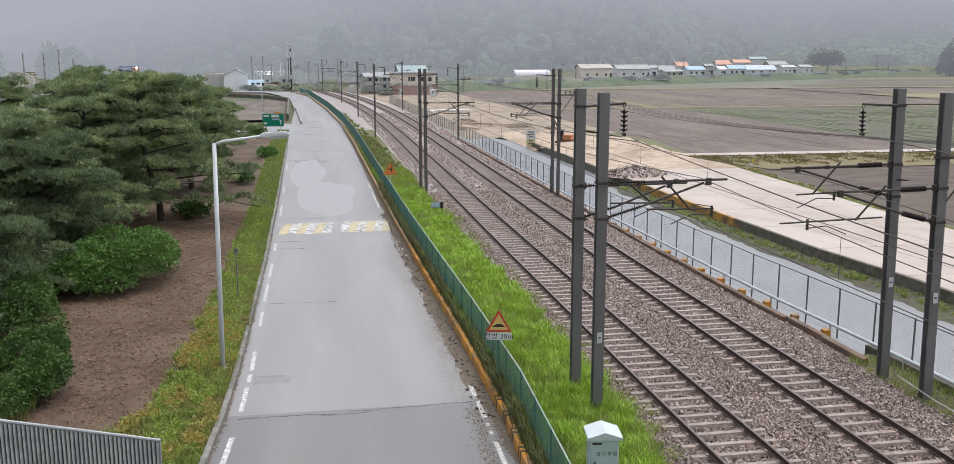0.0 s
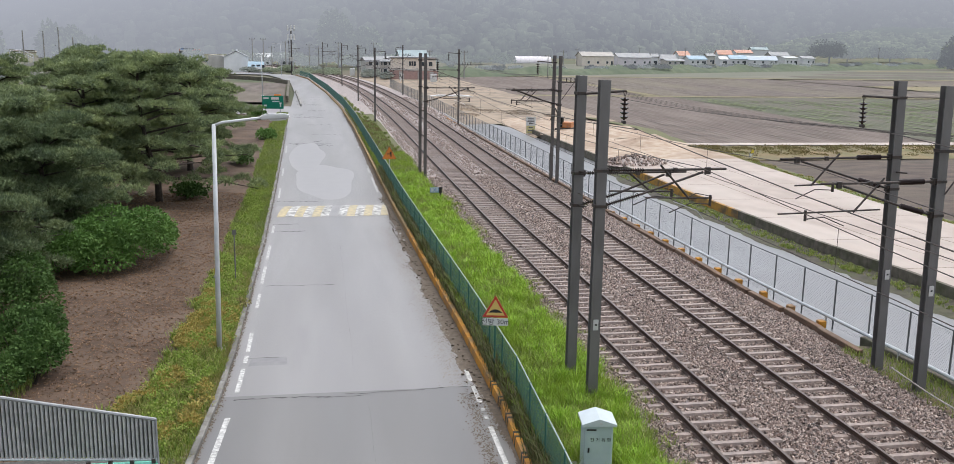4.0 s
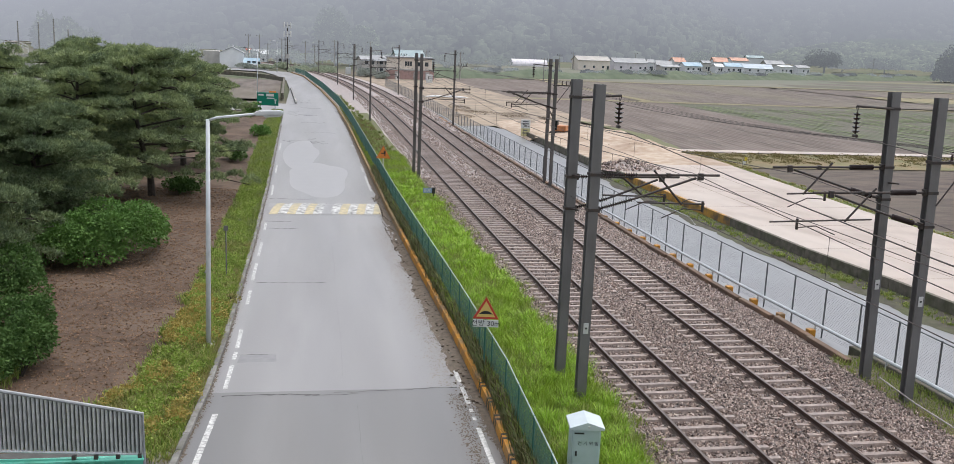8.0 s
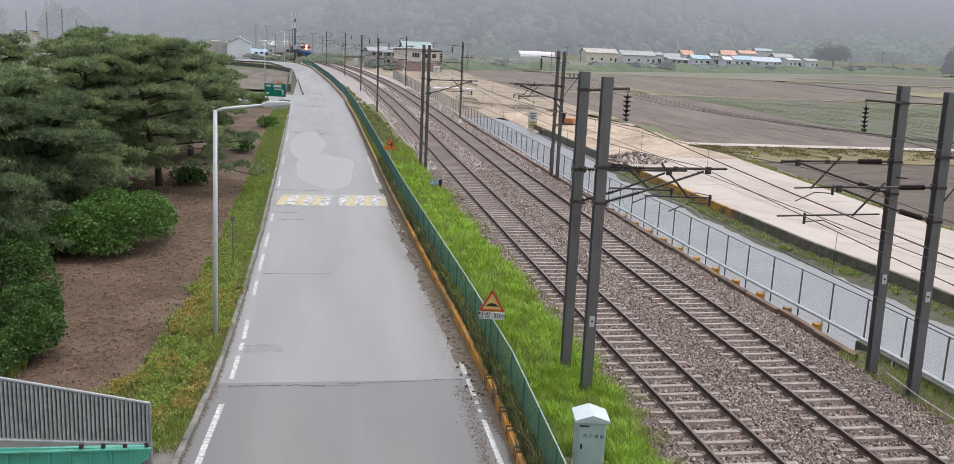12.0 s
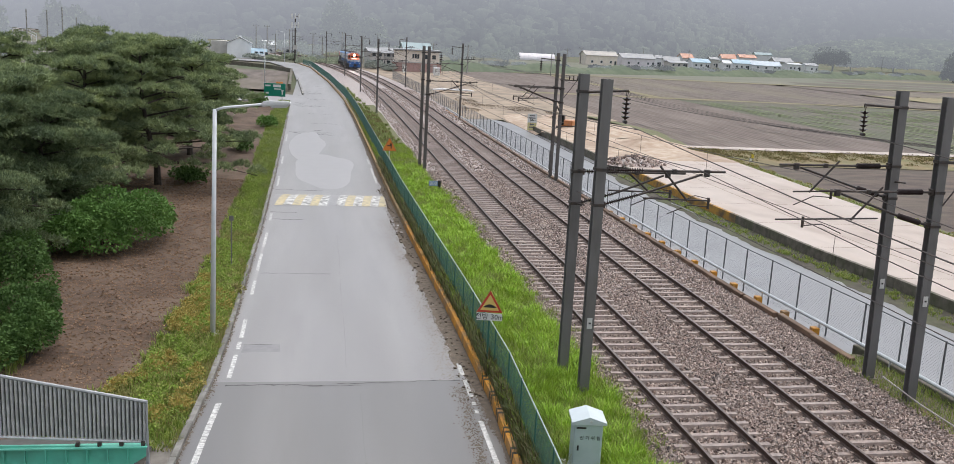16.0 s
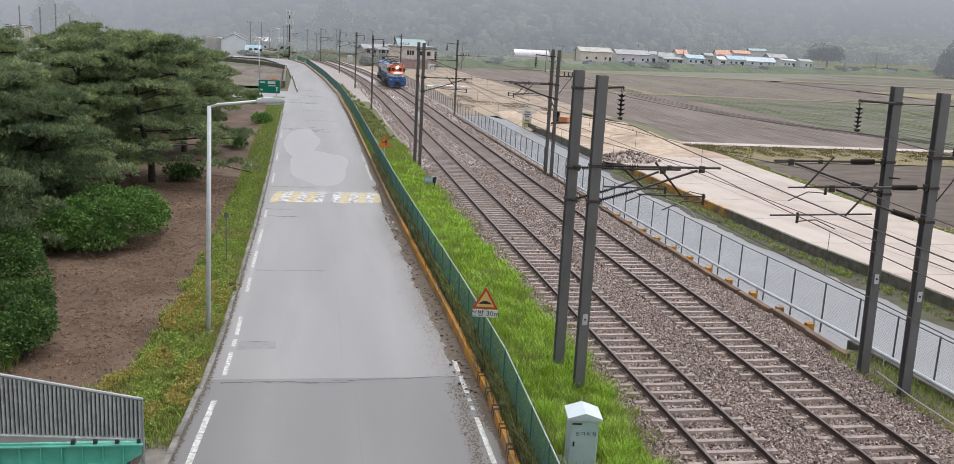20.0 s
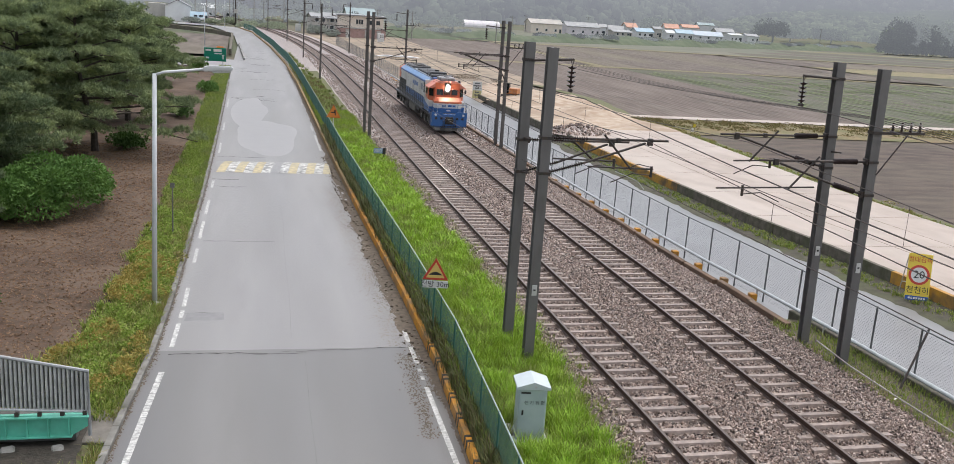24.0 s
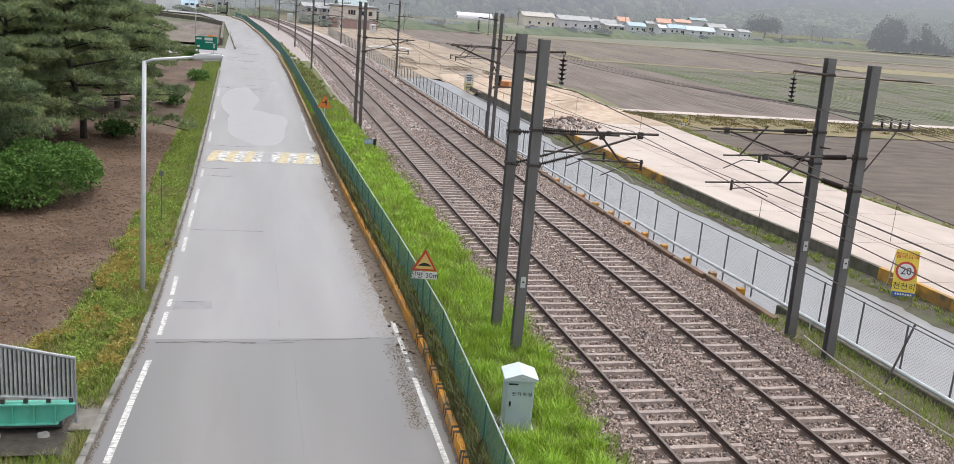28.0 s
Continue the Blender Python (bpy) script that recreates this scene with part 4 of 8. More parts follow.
for i in range(4):
    wire("side_wire", "thin side wire on pin insulators", lambda y: (17.1 + 0.29 * i + shift(y), y, 7.55), SUP[:4], 0.008, 0.5)

# ---- kerb, barrier and fences ----
kerb = thing("kerb", "grey concrete kerb stones along the lane", "kerb", kind="structure")
KME = None
for y in arange(8, 108, 1.0):
    a = math.atan2(rl(y + 1) - rl(y), 1)
    if KME is None:
        o = part("kerb_stone", B(-0.16, 0.0, 0.006, 0.994, -0.15, 0.13, 0.015), mat("dirty_kerb_concrete", (0.24, 0.235, 0.22), 0.8, color2=(0.15, 0.145, 0.132), scale=4, detail=8, bump=0.2, bump_scale=40, stain=(0.09, 0.085, 0.07), stain_scale=0.8, stain_amt=0.7, var=0.15, coords="World"), kerb)
        KME = o.data
    else:
        o = new("kerb_stone", KME)
        o.parent = kerb
    o.matrix_basis = Matrix.Translation((rl(y), y, 0)) @ Matrix.Rotation(-a, 4, "Z")

barrier = thing("road_barrier", "low concrete edge wall painted yellow, striped black near the bridge", "barrier", kind="structure")
FADED = mat("faded_barrier_paint", (0.36, 0.235, 0.11), 0.8, color2=(0.24, 0.17, 0.10), scale=3, detail=9, stain=(0.42, 0.25, 0.06), stain_scale=0.35, stain_amt=0.6, coords="World")
for ya, yb, wm in ((-20, 48, YELLOW), (48, 256, FADED)):
    bm = bmesh.new()
    for dx0, dx1, z0, z1 in ((0.0, 0.0, -0.1, 0.3), (0.0, 0.14, 0.3, 0.3), (0.14, 0.14, 0.3, 0.1)):
        strip(bm, lambda y: rr(y) + dx0, lambda y: rr(y) + dx1, arange(ya, yb, 2) + ([48] if yb == 48 else []), z0, z1)
    bmesh.ops.recalc_face_normals(bm, faces=bm.faces)
    part("edge_wall", bm, wm, barrier)
y, k_ = 12.0, 0
while y < 26.0:
    a = math.atan2(rr(y + 0.4) - rr(y), 0.4)
    o = part("black_stripe", prism(bmesh.new(), [(0.0, -0.02), (0.11, -0.02), (0.02, 0.305), (-0.09, 0.305)], "x", -0.006, 0.145), BLACKP, barrier)
    o.matrix_basis = Matrix.Translation((rr(y), y, 0)) @ Matrix.Rotation(-a, 4, "Z")
    k_ += 1
    y += 0.26 if k_ % 2 else 0.95


def mesh_panel(length, height, pitch, r):
    """Chain link: crossing strands of wire."""
    vs, fs = [], []

    def strand(x0, z0, x1, z1):
        b = len(vs)
        d = Vector((0, x1 - x0, z1 - z0)).normalized()
        n = Vector((0, -d.z, d.y)) * r
        for p in ((x0, z0), (x1, z1)):
            for o in (n, -0.5 * n + Vector((r * 0.87, 0, 0)), -0.5 * n - Vector((r * 0.87, 0, 0))):
                vs.append((o.x, p[0] + o.y, p[1] + o.z))
        for i in range(3):
            j = (i + 1) % 3
            fs.append((b + i, b + j, b + 3 + j, b + 3 + i))
    k = -height
    while k < length:
        x0, z0, x1, z1 = k, 0.0, k + height, height
        if x0 < 0:
            x0, z0 = 0, -k
        if x1 > length:
            x1, z1 = length, length - k
        if x1 > x0:
            strand(x0, z0, x1, z1)
            strand(length - x0, z0, length - x1, z1)
        k += pitch
    return vs, fs


def fence(name, label, line, y0, y1, step, h, zb, wire_m, post_m, post_r, pitch, wr, rails, group=""):
    f = thing(name, label, "fence")
    vs, fs = mesh_panel(step, h - 0.08, pitch, wr)
    o = tri_mesh("mesh_panel", vs, fs, wire_m, f)
    pm = o.data
    bpy.data.objects.remove(o)
    o = part("post", rod(bmesh.new(), (0, 0, -0.2), (0, 0, h + 0.03), post_r, n=8), post_m, f)
    qm = o.data
    bpy.data.objects.remove(o)
    rms = {}
    y = y0
    while y < y1:
        x, x2 = line(y), line(y + step)
        a = math.atan2(x2 - x, step)
        s = math.hypot(x2 - x, step) / step
        m = Matrix.Translation((x, y, zb)) @ Matrix.Rotation(-a, 4, "Z")
        for nm, me, mm in (("post", qm, m), ("mesh_panel", pm, m @ Matrix.Translation((0, 0, 0.03)))):
            o = new(nm, me)
            o.parent, o.matrix_basis = f, mm
        for z in rails:
            if z not in rms:
                o = part("rail", rod(bmesh.new(), (0, -0.01, z), (0, step + 0.02, z), 0.022, n=6), post_m, f)
                rms[z] = o.data
            else:
                o = new("rail", rms[z])
                o.parent = f
            o.matrix_basis = m
        y += step
    return f


fence("green_fence", "long green mesh fence on the edge wall", lambda y: rr(y) + 0.42, 8, 252, 2.0, 1.25, 0.3, FENCEG, FENCEG, 0.024, 0.075, 0.0036, [])
RAILP = mat("fence_rail_paint", (0.34, 0.42, 0.42), 0.45, 0.1, color2=(0.26, 0.34, 0.33), scale=3)
fr = thing("fence_top_rail", "pale grey pipe along the top of the green fence", "rail")
for y in arange(8, 250, 2):
    part("pipe", rod(bmesh.new(), (rr(y) + 0.42, y, 1.56), (rr(y + 2) + 0.42, y + 2.01, 1.56), 0.019, n=6), RAILP, fr)
GREYW = mat("grey_fence_wire", (0.24, 0.25, 0.26), 0.5, 0.5)
fence("chain_link_fence", "grey chain-link fence with dark posts beside the service road", lambda y: lerp(FENCE_R, y), 6, 200, 2.0, 1.75, 0.08, GREYW, mat("grey_fence_post", (0.16, 0.17, 0.175), 0.5, 0.5), 0.03, 0.11, 0.002, [1.75])
t = thing("fence_brace", "dark raking post bracing the chain-link fence", "post")
part("raking_post", rod(bmesh.new(), (17.63, 21.54, 0.1), (18.75, 22.1, 1.82), 0.035), IRON, t)

# white pipe rail with yellow blocks, and old timber sleepers holding the ballast
rail_t = thing("pipe_guard_rail", "long white-grey pipe guard rail on short posts", "guard rail")
for y in arange(6, 120, 4):
    x, x2 = lerp(FENCE_R, y) - 0.28, lerp(FENCE_R, y + 4) - 0.28
    part("pipe", rod(bmesh.new(), (x, y, 0.55), (x2, y + 4.01, 0.55), 0.062, n=10), mat("pipe_paint", (0.52, 0.55, 0.57), 0.4, 0.2, color2=(0.42, 0.45, 0.47), scale=3, detail=6), rail_t)
    if y > 26:
        for k in (0, 2):
            xx = lerp(FENCE_R, y + k) - 0.42
            part("block", B(xx - 0.16, xx + 0.1, y + k - 0.14, y + k + 0.14, 0.1, 0.36, 0.02), YELLOW, rail_t, "yellow painted block")
    part("post", rod(bmesh.new(), (x, y, 0), (x, y, 0.55), 0.04), GALV, rail_t)
TIMBER = mat("old_timber_sleeper", (0.16, 0.10, 0.065), 0.85, color2=(0.085, 0.055, 0.04), scale=6, detail=8, bump=0.4, bump_scale=30, stain=(0.2, 0.15, 0.11), stain_scale=1.5, var=0.25, stretch=(1, 0.2, 1))
tim = thing("timber_edging", "row of old brown timber sleepers edging the ballast", "edging")
rs = random.Random(8)
for y in arange(26.5, 106, 2.5):
    x = lerp([(24, 16.85), (28, 16.95), (36, 16.5), (60, 16.2), (106, 15.75)], y) + 0.18
    o = part("timber", B(-0.11, 0.11, 0.02, 2.46, 0.0, 0.24, 0.02), TIMBER, tim)
    o.matrix_basis = pose(x + rs.uniform(-0.04, 0.04), y, 0.2, rs.uniform(-0.6, 0.6), rs.uniform(-6, 6), rs.uniform(-1.5, 1.5) + 0.8)
    if y < 60:
        o = part("timber", B(-0.1, 0.1, 0.02, 2.4, 0.0, 0.2, 0.02), TIMBER, tim)
        o.matrix_basis = pose(x + 0.24 + rs.uniform(-0.04, 0.04), y + 0.4, 0.1, rs.uniform(-0.6, 0.6), rs.uniform(-6, 6), rs.uniform(-1.5, 1.5) + 0.8)

# ground between ballast and fence near the bridge, with the rail's dark footing
bm = bmesh.new()
strip(bm, lambda y: 16.75 + 0.3 * noise.noise((y * 0.6, 0, 9)) + 0.12 * noise.noise((y * 2.6, 0, 2)), lambda y: lerp(FENCE_R, y) - 0.1, arange(6, 26.5, 0.4), 0.275, 0.13)
tagged(mesh_ob("fence_side_soil", bm, DIRT), "brown weedy soil between ballast and fence", "verge", kind="structure")
ft = thing("rail_footing", "low dark mossy concrete footing under the pipe rail", "footing", kind="structure")
for y in arange(6, 26, 2):
    x, x2 = lerp(FENCE_R, y) - 0.2, lerp(FENCE_R, y + 2) - 0.2
    o = part("footing_block", B(-0.1, 0.12, 0.004, 1.996, -0.1, 0.4, 0.02), WALLM, ft)
    o.matrix_basis = Matrix.Translation((x, y, 0)) @ Matrix.Rotation(-math.atan2(x2 - x, 2), 4, "Z")
lt = thing("litter", "scrap of white litter lying in the weeds", "litter", pose(17.05, 20.8, 0.22, 8, 5, 20))
part("scrap", prism(bmesh.new(), [(-0.16, -0.05), (0.0, -0.09), (0.17, -0.03), (0.12, 0.06), (-0.1, 0.07)], "z", 0.0, 0.03), mat("litter_white", (0.7, 0.7, 0.68), 0.6), lt)
gc = thing("ground_cable", "pale grey cable lying from the mast along the ballast", "cable")
part("cable", tube(bmesh.new(), [(16.75, 24.4, 0.62), (16.75, 22.6, 0.5), (16.85, 20.6, 0.42), (16.95, 18.6, 0.38), (17.1, 15.6, 0.36), (17.3, 11, 0.34)], 0.022, 6), mat("cable_grey", (0.36, 0.34, 0.31), 0.6, color2=(0.28, 0.26, 0.24), scale=5), gc)

# ---- road details ----
hump = thing("speed_hump", "worn speed hump striped yellow and white", "speed hump", kind="structure")
bm = bmesh.new()
prev = None
HX0, HX1 = -2.62, 3.86
for i in range(9):
    u = i / 8
    y = 53.4 + 3.6 * u
    row = [bm.verts.new((x, y + 0.12 * (x + 2.6) / 6.5 * 1.6, 0.004 + 0.09 * math.sin(math.pi * u))) for x in (HX0, HX1)]
    if prev:
        bm.faces.new((prev[0], prev[1], row[1], row[0]))
    prev = row
part("hump_body", bm, ASPHALT, hump)
STRIPE_FADE = mat("worn_hump_paint", (0.62, 0.62, 0.6), 0.5, color2=(0.16, 0.16, 0.155), scale=3.5, detail=8, coords="World")
STRIPE_Y = mat("worn_hump_yellow", (0.52, 0.43, 0.24), 0.5, color2=(0.3, 0.27, 0.19), scale=3.5, detail=8, coords="World")
for i in range(13):
    x = HX0 + 0.12 + i * 0.49
    if i == 6:
        continue
    bm = bmesh.new()
    prev = None
    for k in range(9):
        u = k / 8
        y = 53.42 + 3.56 * u
        sk = 0.35 * u
        row = [bm.verts.new((min(xx, HX1 - 0.02), y + 0.12 * (xx + 2.6) / 6.5 * 1.6, 0.010 + 0.09 * math.sin(math.pi * u))) for xx in (x + sk, x + 0.47 + sk)]
        if prev:
            bm.faces.new((prev[0], prev[1], row[1], row[0]))
        prev = row
    part("stripe", bm, STRIPE_Y if i % 2 == 0 else STRIPE_FADE, hump)

lines = thing("edge_lines", "worn white edge lines painted on the lane", "road marking", kind="structure")


def edge_line(f, a, b, w=0.14):
    bm = bmesh.new()
    strip(bm, lambda y: f(y) - w / 2, lambda y: f(y) + w / 2, arange(a, b, max(0.05, min(1.0, b - a))), 0.0095)
    part("line", bm, PAINT_W, lines)


def line_l(y):
    return rl(y) + lerp([(10, 0.42), (26, 0.4), (40, 0.32), (100, 0.3)], y)


def line_r(y):
    return lerp([(10, 4.22), (18, 4.3), (27, 4.35), (46, 4.15), (60, 3.75), (80, 3.6), (110, 3.3)], y)


rs = random.Random(4)
y = 8.0
while y < 24.4:
    edge_line(line_l, y, y + 0.33, 0.15)
    y += 0.35
for a, b in ((26.3, 28.4), (28.8, 29.5), (29.9, 31.9), (35.0, 37.4), (38.6, 41.3), (43, 46), (49, 51), (60, 64), (70, 74), (84, 90)):
    edge_line(line_l, a, b, 0.13)
for a, b in ((8, 22.9), (24.7, 24.95), (25.0, 26.1), (26.4, 27.6), (62, 69), (71, 74), (88, 89.5)):
    edge_line(line_r, a, b, 0.13)
for a, b in ((23.5, 23.75), (24.1, 24.3), (46.5, 46.8), (48.2, 48.5), (50.3, 50.6)):
    edge_line(line_r, a, b, 0.11)

cracks = thing("road_cracks", "dark jagged cracks and patches across the asphalt", "cracks", kind="structure")
CRACK = mat("crack_tar", (0.05, 0.047, 0.045), 0.6, color2=(0.085, 0.08, 0.076), scale=8, coords="World")
PATCHD = mat("dark_patch", (0.19, 0.188, 0.19), 0.4, color2=(0.235, 0.23, 0.23), scale=3, detail=7, coords="World")


def crack(x0, x1, y, amp, w, seed):
    bm = bmesh.new()
    r = random.Random(seed)
    prev, yy_, n = None, 0.0, max(4, int((x1 - x0) / 0.16))
    for i in range(n + 1):
        x = x0 + (x1 - x0) * i / n
        yy_ = 0.8 * yy_ + r.uniform(-amp, amp)
        ww = w * r.uniform(0.3, 1.2)
        row = (bm.verts.new((x, y + yy_ - ww, 0.004)), bm.verts.new((x, y + yy_ + ww, 0.004)))
        if prev:
            bm.faces.new((prev[0], row[0], row[1], prev[1]))
        prev = row
    part("crack", bm, CRACK, cracks)


for c in ((-2.5, 0.2, 25.75, 0.05, 0.04, 1), (-0.2, 1.3, 25.6, 0.05, 0.02, 2), (0.6, 2.9, 25.85, 0.04, 0.02, 3), (2.9, 4.2, 26.0, 0.03, 0.03, 4), (-2.3, 0.5, 38.2, 0.05, 0.03, 5),
          (-2.6, -1.2, 51.4, 0.06, 0.05, 6), (-2.5, -0.8, 49.5, 0.08, 0.06, 7), (-2.7, 0.2, 58.8, 0.1, 0.05, 8), (-3.0, 1.0, 92, 0.3, 0.12, 9), (-1.0, 2.2, 100, 0.6, 0.10, 10),
          (-3.2, 0.5, 122, 0.5, 0.2, 11), (-2.0, 1.0, 135, 0.7, 0.22, 12), (-3.4, 0.0, 146, 0.8, 0.2, 13), (-1.5, 1.2, 112, 0.5, 0.12, 14), (-2.4, -1.4, 29.2, 0.03, 0.02, 15)):
    crack(*c)
rs = random.Random(77)
for i in range(16):
    y = rs.uniform(84, 165)
    x0 = rl(y) + rs.uniform(0.3, 3.0)
    crack(x0, x0 + rs.uniform(0.7, 2.2), y, rs.uniform(0.4, 1.0), rs.uniform(0.08, 0.22), 100 + i)
for x, y0, y1, s in ((1.22, 10, 25, 21), (0.9, 27, 46, 22)):
    bm = bmesh.new()
    r = random.Random(s)
    prev, dx = None, 0.0
    for yq in arange(y0, y1, 0.3):
        dx = 0.85 * dx + r.uniform(-0.012, 0.012)
        w = r.uniform(0.0005, 0.002)
        row = (bm.verts.new((x + dx - w, yq, 0.004)), bm.verts.new((x + dx + w, yq, 0.004)))
        if prev:
            bm.faces.new((*prev, row[1], row[0]))
        prev = row
    part("crack", bm, CRACK, cracks)


def blob(cx, cy, rx, ry, seed, z):
    bm = bmesh.new()
    vs = []
    for i in range(40):
        a = 2 * math.pi * i / 40
        k = 1 + 0.3 * noise.noise((math.cos(a) * 1.4 + seed, math.sin(a) * 1.4, seed))
        vs.append(bm.verts.new((cx + rx * k * math.cos(a), cy + ry * k * math.sin(a), z)))
    bm.faces.new(vs)
    return bm


bm = bmesh.new()
bm.faces.new([bm.verts.new((x_, y_, 0.003)) for x_, y_ in ((-2.3, 28.5), (-1.1, 28.55), (-1.15, 29.3), (-2.25, 29.25))])
part("patch", bm, PATCHD, cracks)
# paler base than the asphalt: the sky's reflection is put into the colour
PUDDLE = mat("puddle_sky_pale", (0.272, 0.264, 0.262), 0.3, spec=1.0, color2=(0.29, 0.282, 0.28), scale=1.0, coords="World")
pud = thing("puddles", "shallow puddles with the sky's reflection painted in as paler colour", "puddle", kind="structure")
for p in ((0.4, 68, 2.2, 8.0, 3), (-1.2, 82, 1.5, 9.0, 5)):
    part("puddle", blob(*p, 0.0035 + 0.0012 * p[4] / 5), PUDDLE, pud)
GRIT = mat("road_edge_grit", (0.16, 0.128, 0.096), 0.85, color2=(0.095, 0.075, 0.056), scale=6, detail=8, bump=0.5, bump_scale=40, coords="World")


def grit(name, label, line, side, y0, y1, n, spread, seed, material=None):
    """Flat crumbs of grit and mud, thick at the edge and thinning out."""
    rs = np.random.RandomState(seed)
    y = rs.uniform(y0, y1, n)
    d = np.abs(rs.normal(0, 1, n)) * np.array([spread(v) * (0.7 + 0.6 * noise.noise((v * 0.5, 0, seed))) for v in y])
    x = np.array([line(v) for v in y]) + (side if side else np.sign(rs.normal(0, 1, n))) * d
    r = rs.uniform(0.008, 0.03, n)
    V, F = [], []
    for i in range(n):
        b = len(V)
        k = rs.uniform(0, 6.28)
        z = 0.0065 + 0.002 * rs.uniform()
        for j in range(5):
            q = r[i] * rs.uniform(0.6, 1.3)
            V.append((x[i] + q * math.cos(k + 1.257 * j), y[i] + 1.6 * q * math.sin(k + 1.257 * j), z))
        F.append((b, b + 1, b + 2, b + 3, b + 4))
    return tagged(tri_mesh(name, V, F, material or GRIT), label, "grit", kind="stuff")


grit("road_grit", "brown grit and mud gathered at the lane's edge", rr, -1, 8, 60, 30000, lambda y: lerp([(8, 0.03), (21.5, 0.06), (25, 0.3), (30, 0.4), (40, 0.36), (60, 0.25)], y), 1)
grit("road_grit", "brown grit along the far lane edge", rr, -1, 60, 130, 9000, lambda y: 0.2, 2)
grit("road_grit", "thin mud beside the kerb", rl, 1, 8, 108, 6000, lambda y: 0.06, 3)
TAN = mat("dried_mud_film", (0.28, 0.245, 0.205), 0.6, color2=(0.235, 0.212, 0.19), scale=2, detail=7, coords="World")
grit("mud_flecks", "pale tan flecks of dried mud on the asphalt", lambda y: rr(y) - 0.85, 0, 26, 50, 2600, lambda y: 0.34, 6, TAN)
grit("road_grit", "dark grit scattered beside the edge line", lambda y: rr(y) - 0.7, 0, 20, 25.5, 700, lambda y: 0.22, 7)
# mud strip at the foot of the orange barrier, with a ragged inner edge
bm = bmesh.new()
strip(bm, lambda y: rr(y) - lerp([(8, 0.04), (22, 0.08), (26, 0.42), (30, 0.6), (42, 0.5), (60, 0.32), (100, 0.2)], y) * (1 + 0.5 * noise.noise((y * 0.45, 0, 3)) + 0.3 * noise.noise((y * 2.1, 0, 5))), lambda y: rr(y), arange(8, 120, 0.25), 0.0045)
tagged(mesh_ob("road_edge_mud", bm, GRIT), "strip of dark brown grit at the barrier's foot", "mud", kind="structure")
rg = thing("road_rubble", "small pale stones and white crumbs at the lane's edge", "stones", kind="stuff")
rs = random.Random(8)
bm = bmesh.new()
for i in range(260):
    y = rs.uniform(24, 60)
    x, q = rr(y) - rs.uniform(0.05, 0.6), rs.uniform(0.015, 0.05)
    box(bm, x - q, x + q * rs.uniform(0.5, 1), y - q, y + q * rs.uniform(0.6, 1.4), 0.003, 0.003 + q)
part("crumbs", bm, GRIT, rg)
mp_ = thing("marker_post", "thin grey marker post in the grass beside the lamp post", "post", pose(-3.5, 38.6, 0))
part("shaft", rod(bmesh.new(), (0, 0, -0.1), (0, 0, 2.3), 0.028, n=8), STEELD, mp_)
part("plate", B(-0.09, 0.09, -0.045, -0.03, 2.1, 2.3, 0.01), STEELD, mp_)
part("low_rail", rod(bmesh.new(), (-0.75, -0.9, 0.55), (-0.75, 0.1, 0.55), 0.03, n=6), STEELD, mp_)

# joints of the concrete yard
joints = thing("yard_joints", "dark sawn joints of the concrete yard", "joints", kind="structure")
for y in arange(24, 72, 6):
    bm = bmesh.new()
    strip(bm, lambda v: wallx(v) + 0.2, lambda v: lerp(YARD_R, v), [y, y + 0.05], YARD_Z + 0.004)
    part("joint", bm, GRIT, joints)
for k in (0.33, 0.66):
    bm = bmesh.new()
    strip(bm, lambda v: wallx(v) + k * (lerp(YARD_R, v) - wallx(v)), lambda v: wallx(v) + k * (lerp(YARD_R, v) - wallx(v)) + 0.05, arange(10, 74, 4), YARD_Z + 0.004)
    part("joint", bm, GRIT, joints)

# ---- street lamps ----
def street_lamp(m, h, reach, label):
    t = thing("street_lamp", label, "street lamp", m, "street lamps")
    part("base_plate", B(-0.2, 0.2, -0.2, 0.2, -0.1, 0.04, 0.01), LAMPP, t)
    for i in range(4):
        part("bolt", rod(bmesh.new(), (0.15 * (-1) ** i, 0.15 * (-1) ** (i // 2), 0.04), (0.15 * (-1) ** i, 0.15 * (-1) ** (i // 2), 0.1), 0.02), GALV, t)
    part("pole", rod(bmesh.new(), (0, 0, 0), (0, 0, h), 0.085, 0.06, 12), LAMPP, t, smooth=True)
    part("arm", tube(bmesh.new(), [(0, 0, h - 0.04), (0.25, 0, h + 0.06), (reach - 0.6, 0, h + 0.24)], 0.042, 10), LAMPP, t, smooth=True)
    hd = bmesh.new()
    prism(hd, [(reach - 0.75, h + 0.16), (reach + 0.12, h + 0.24), (reach + 0.16, h + 0.3), (reach + 0.05, h + 0.36), (reach - 0.55, h + 0.34), (reach - 0.75, h + 0.29)], "y", -0.15, 0.15)
    bmesh.ops.bevel(hd, geom=hd.edges[:], offset=0.03, segments=2, affect="EDGES")
    hob = part("lamp_head", hd, mat("lamp_head_paint", (0.6, 0.61, 0.61), 0.4, color2=(0.54, 0.55, 0.55)), t)
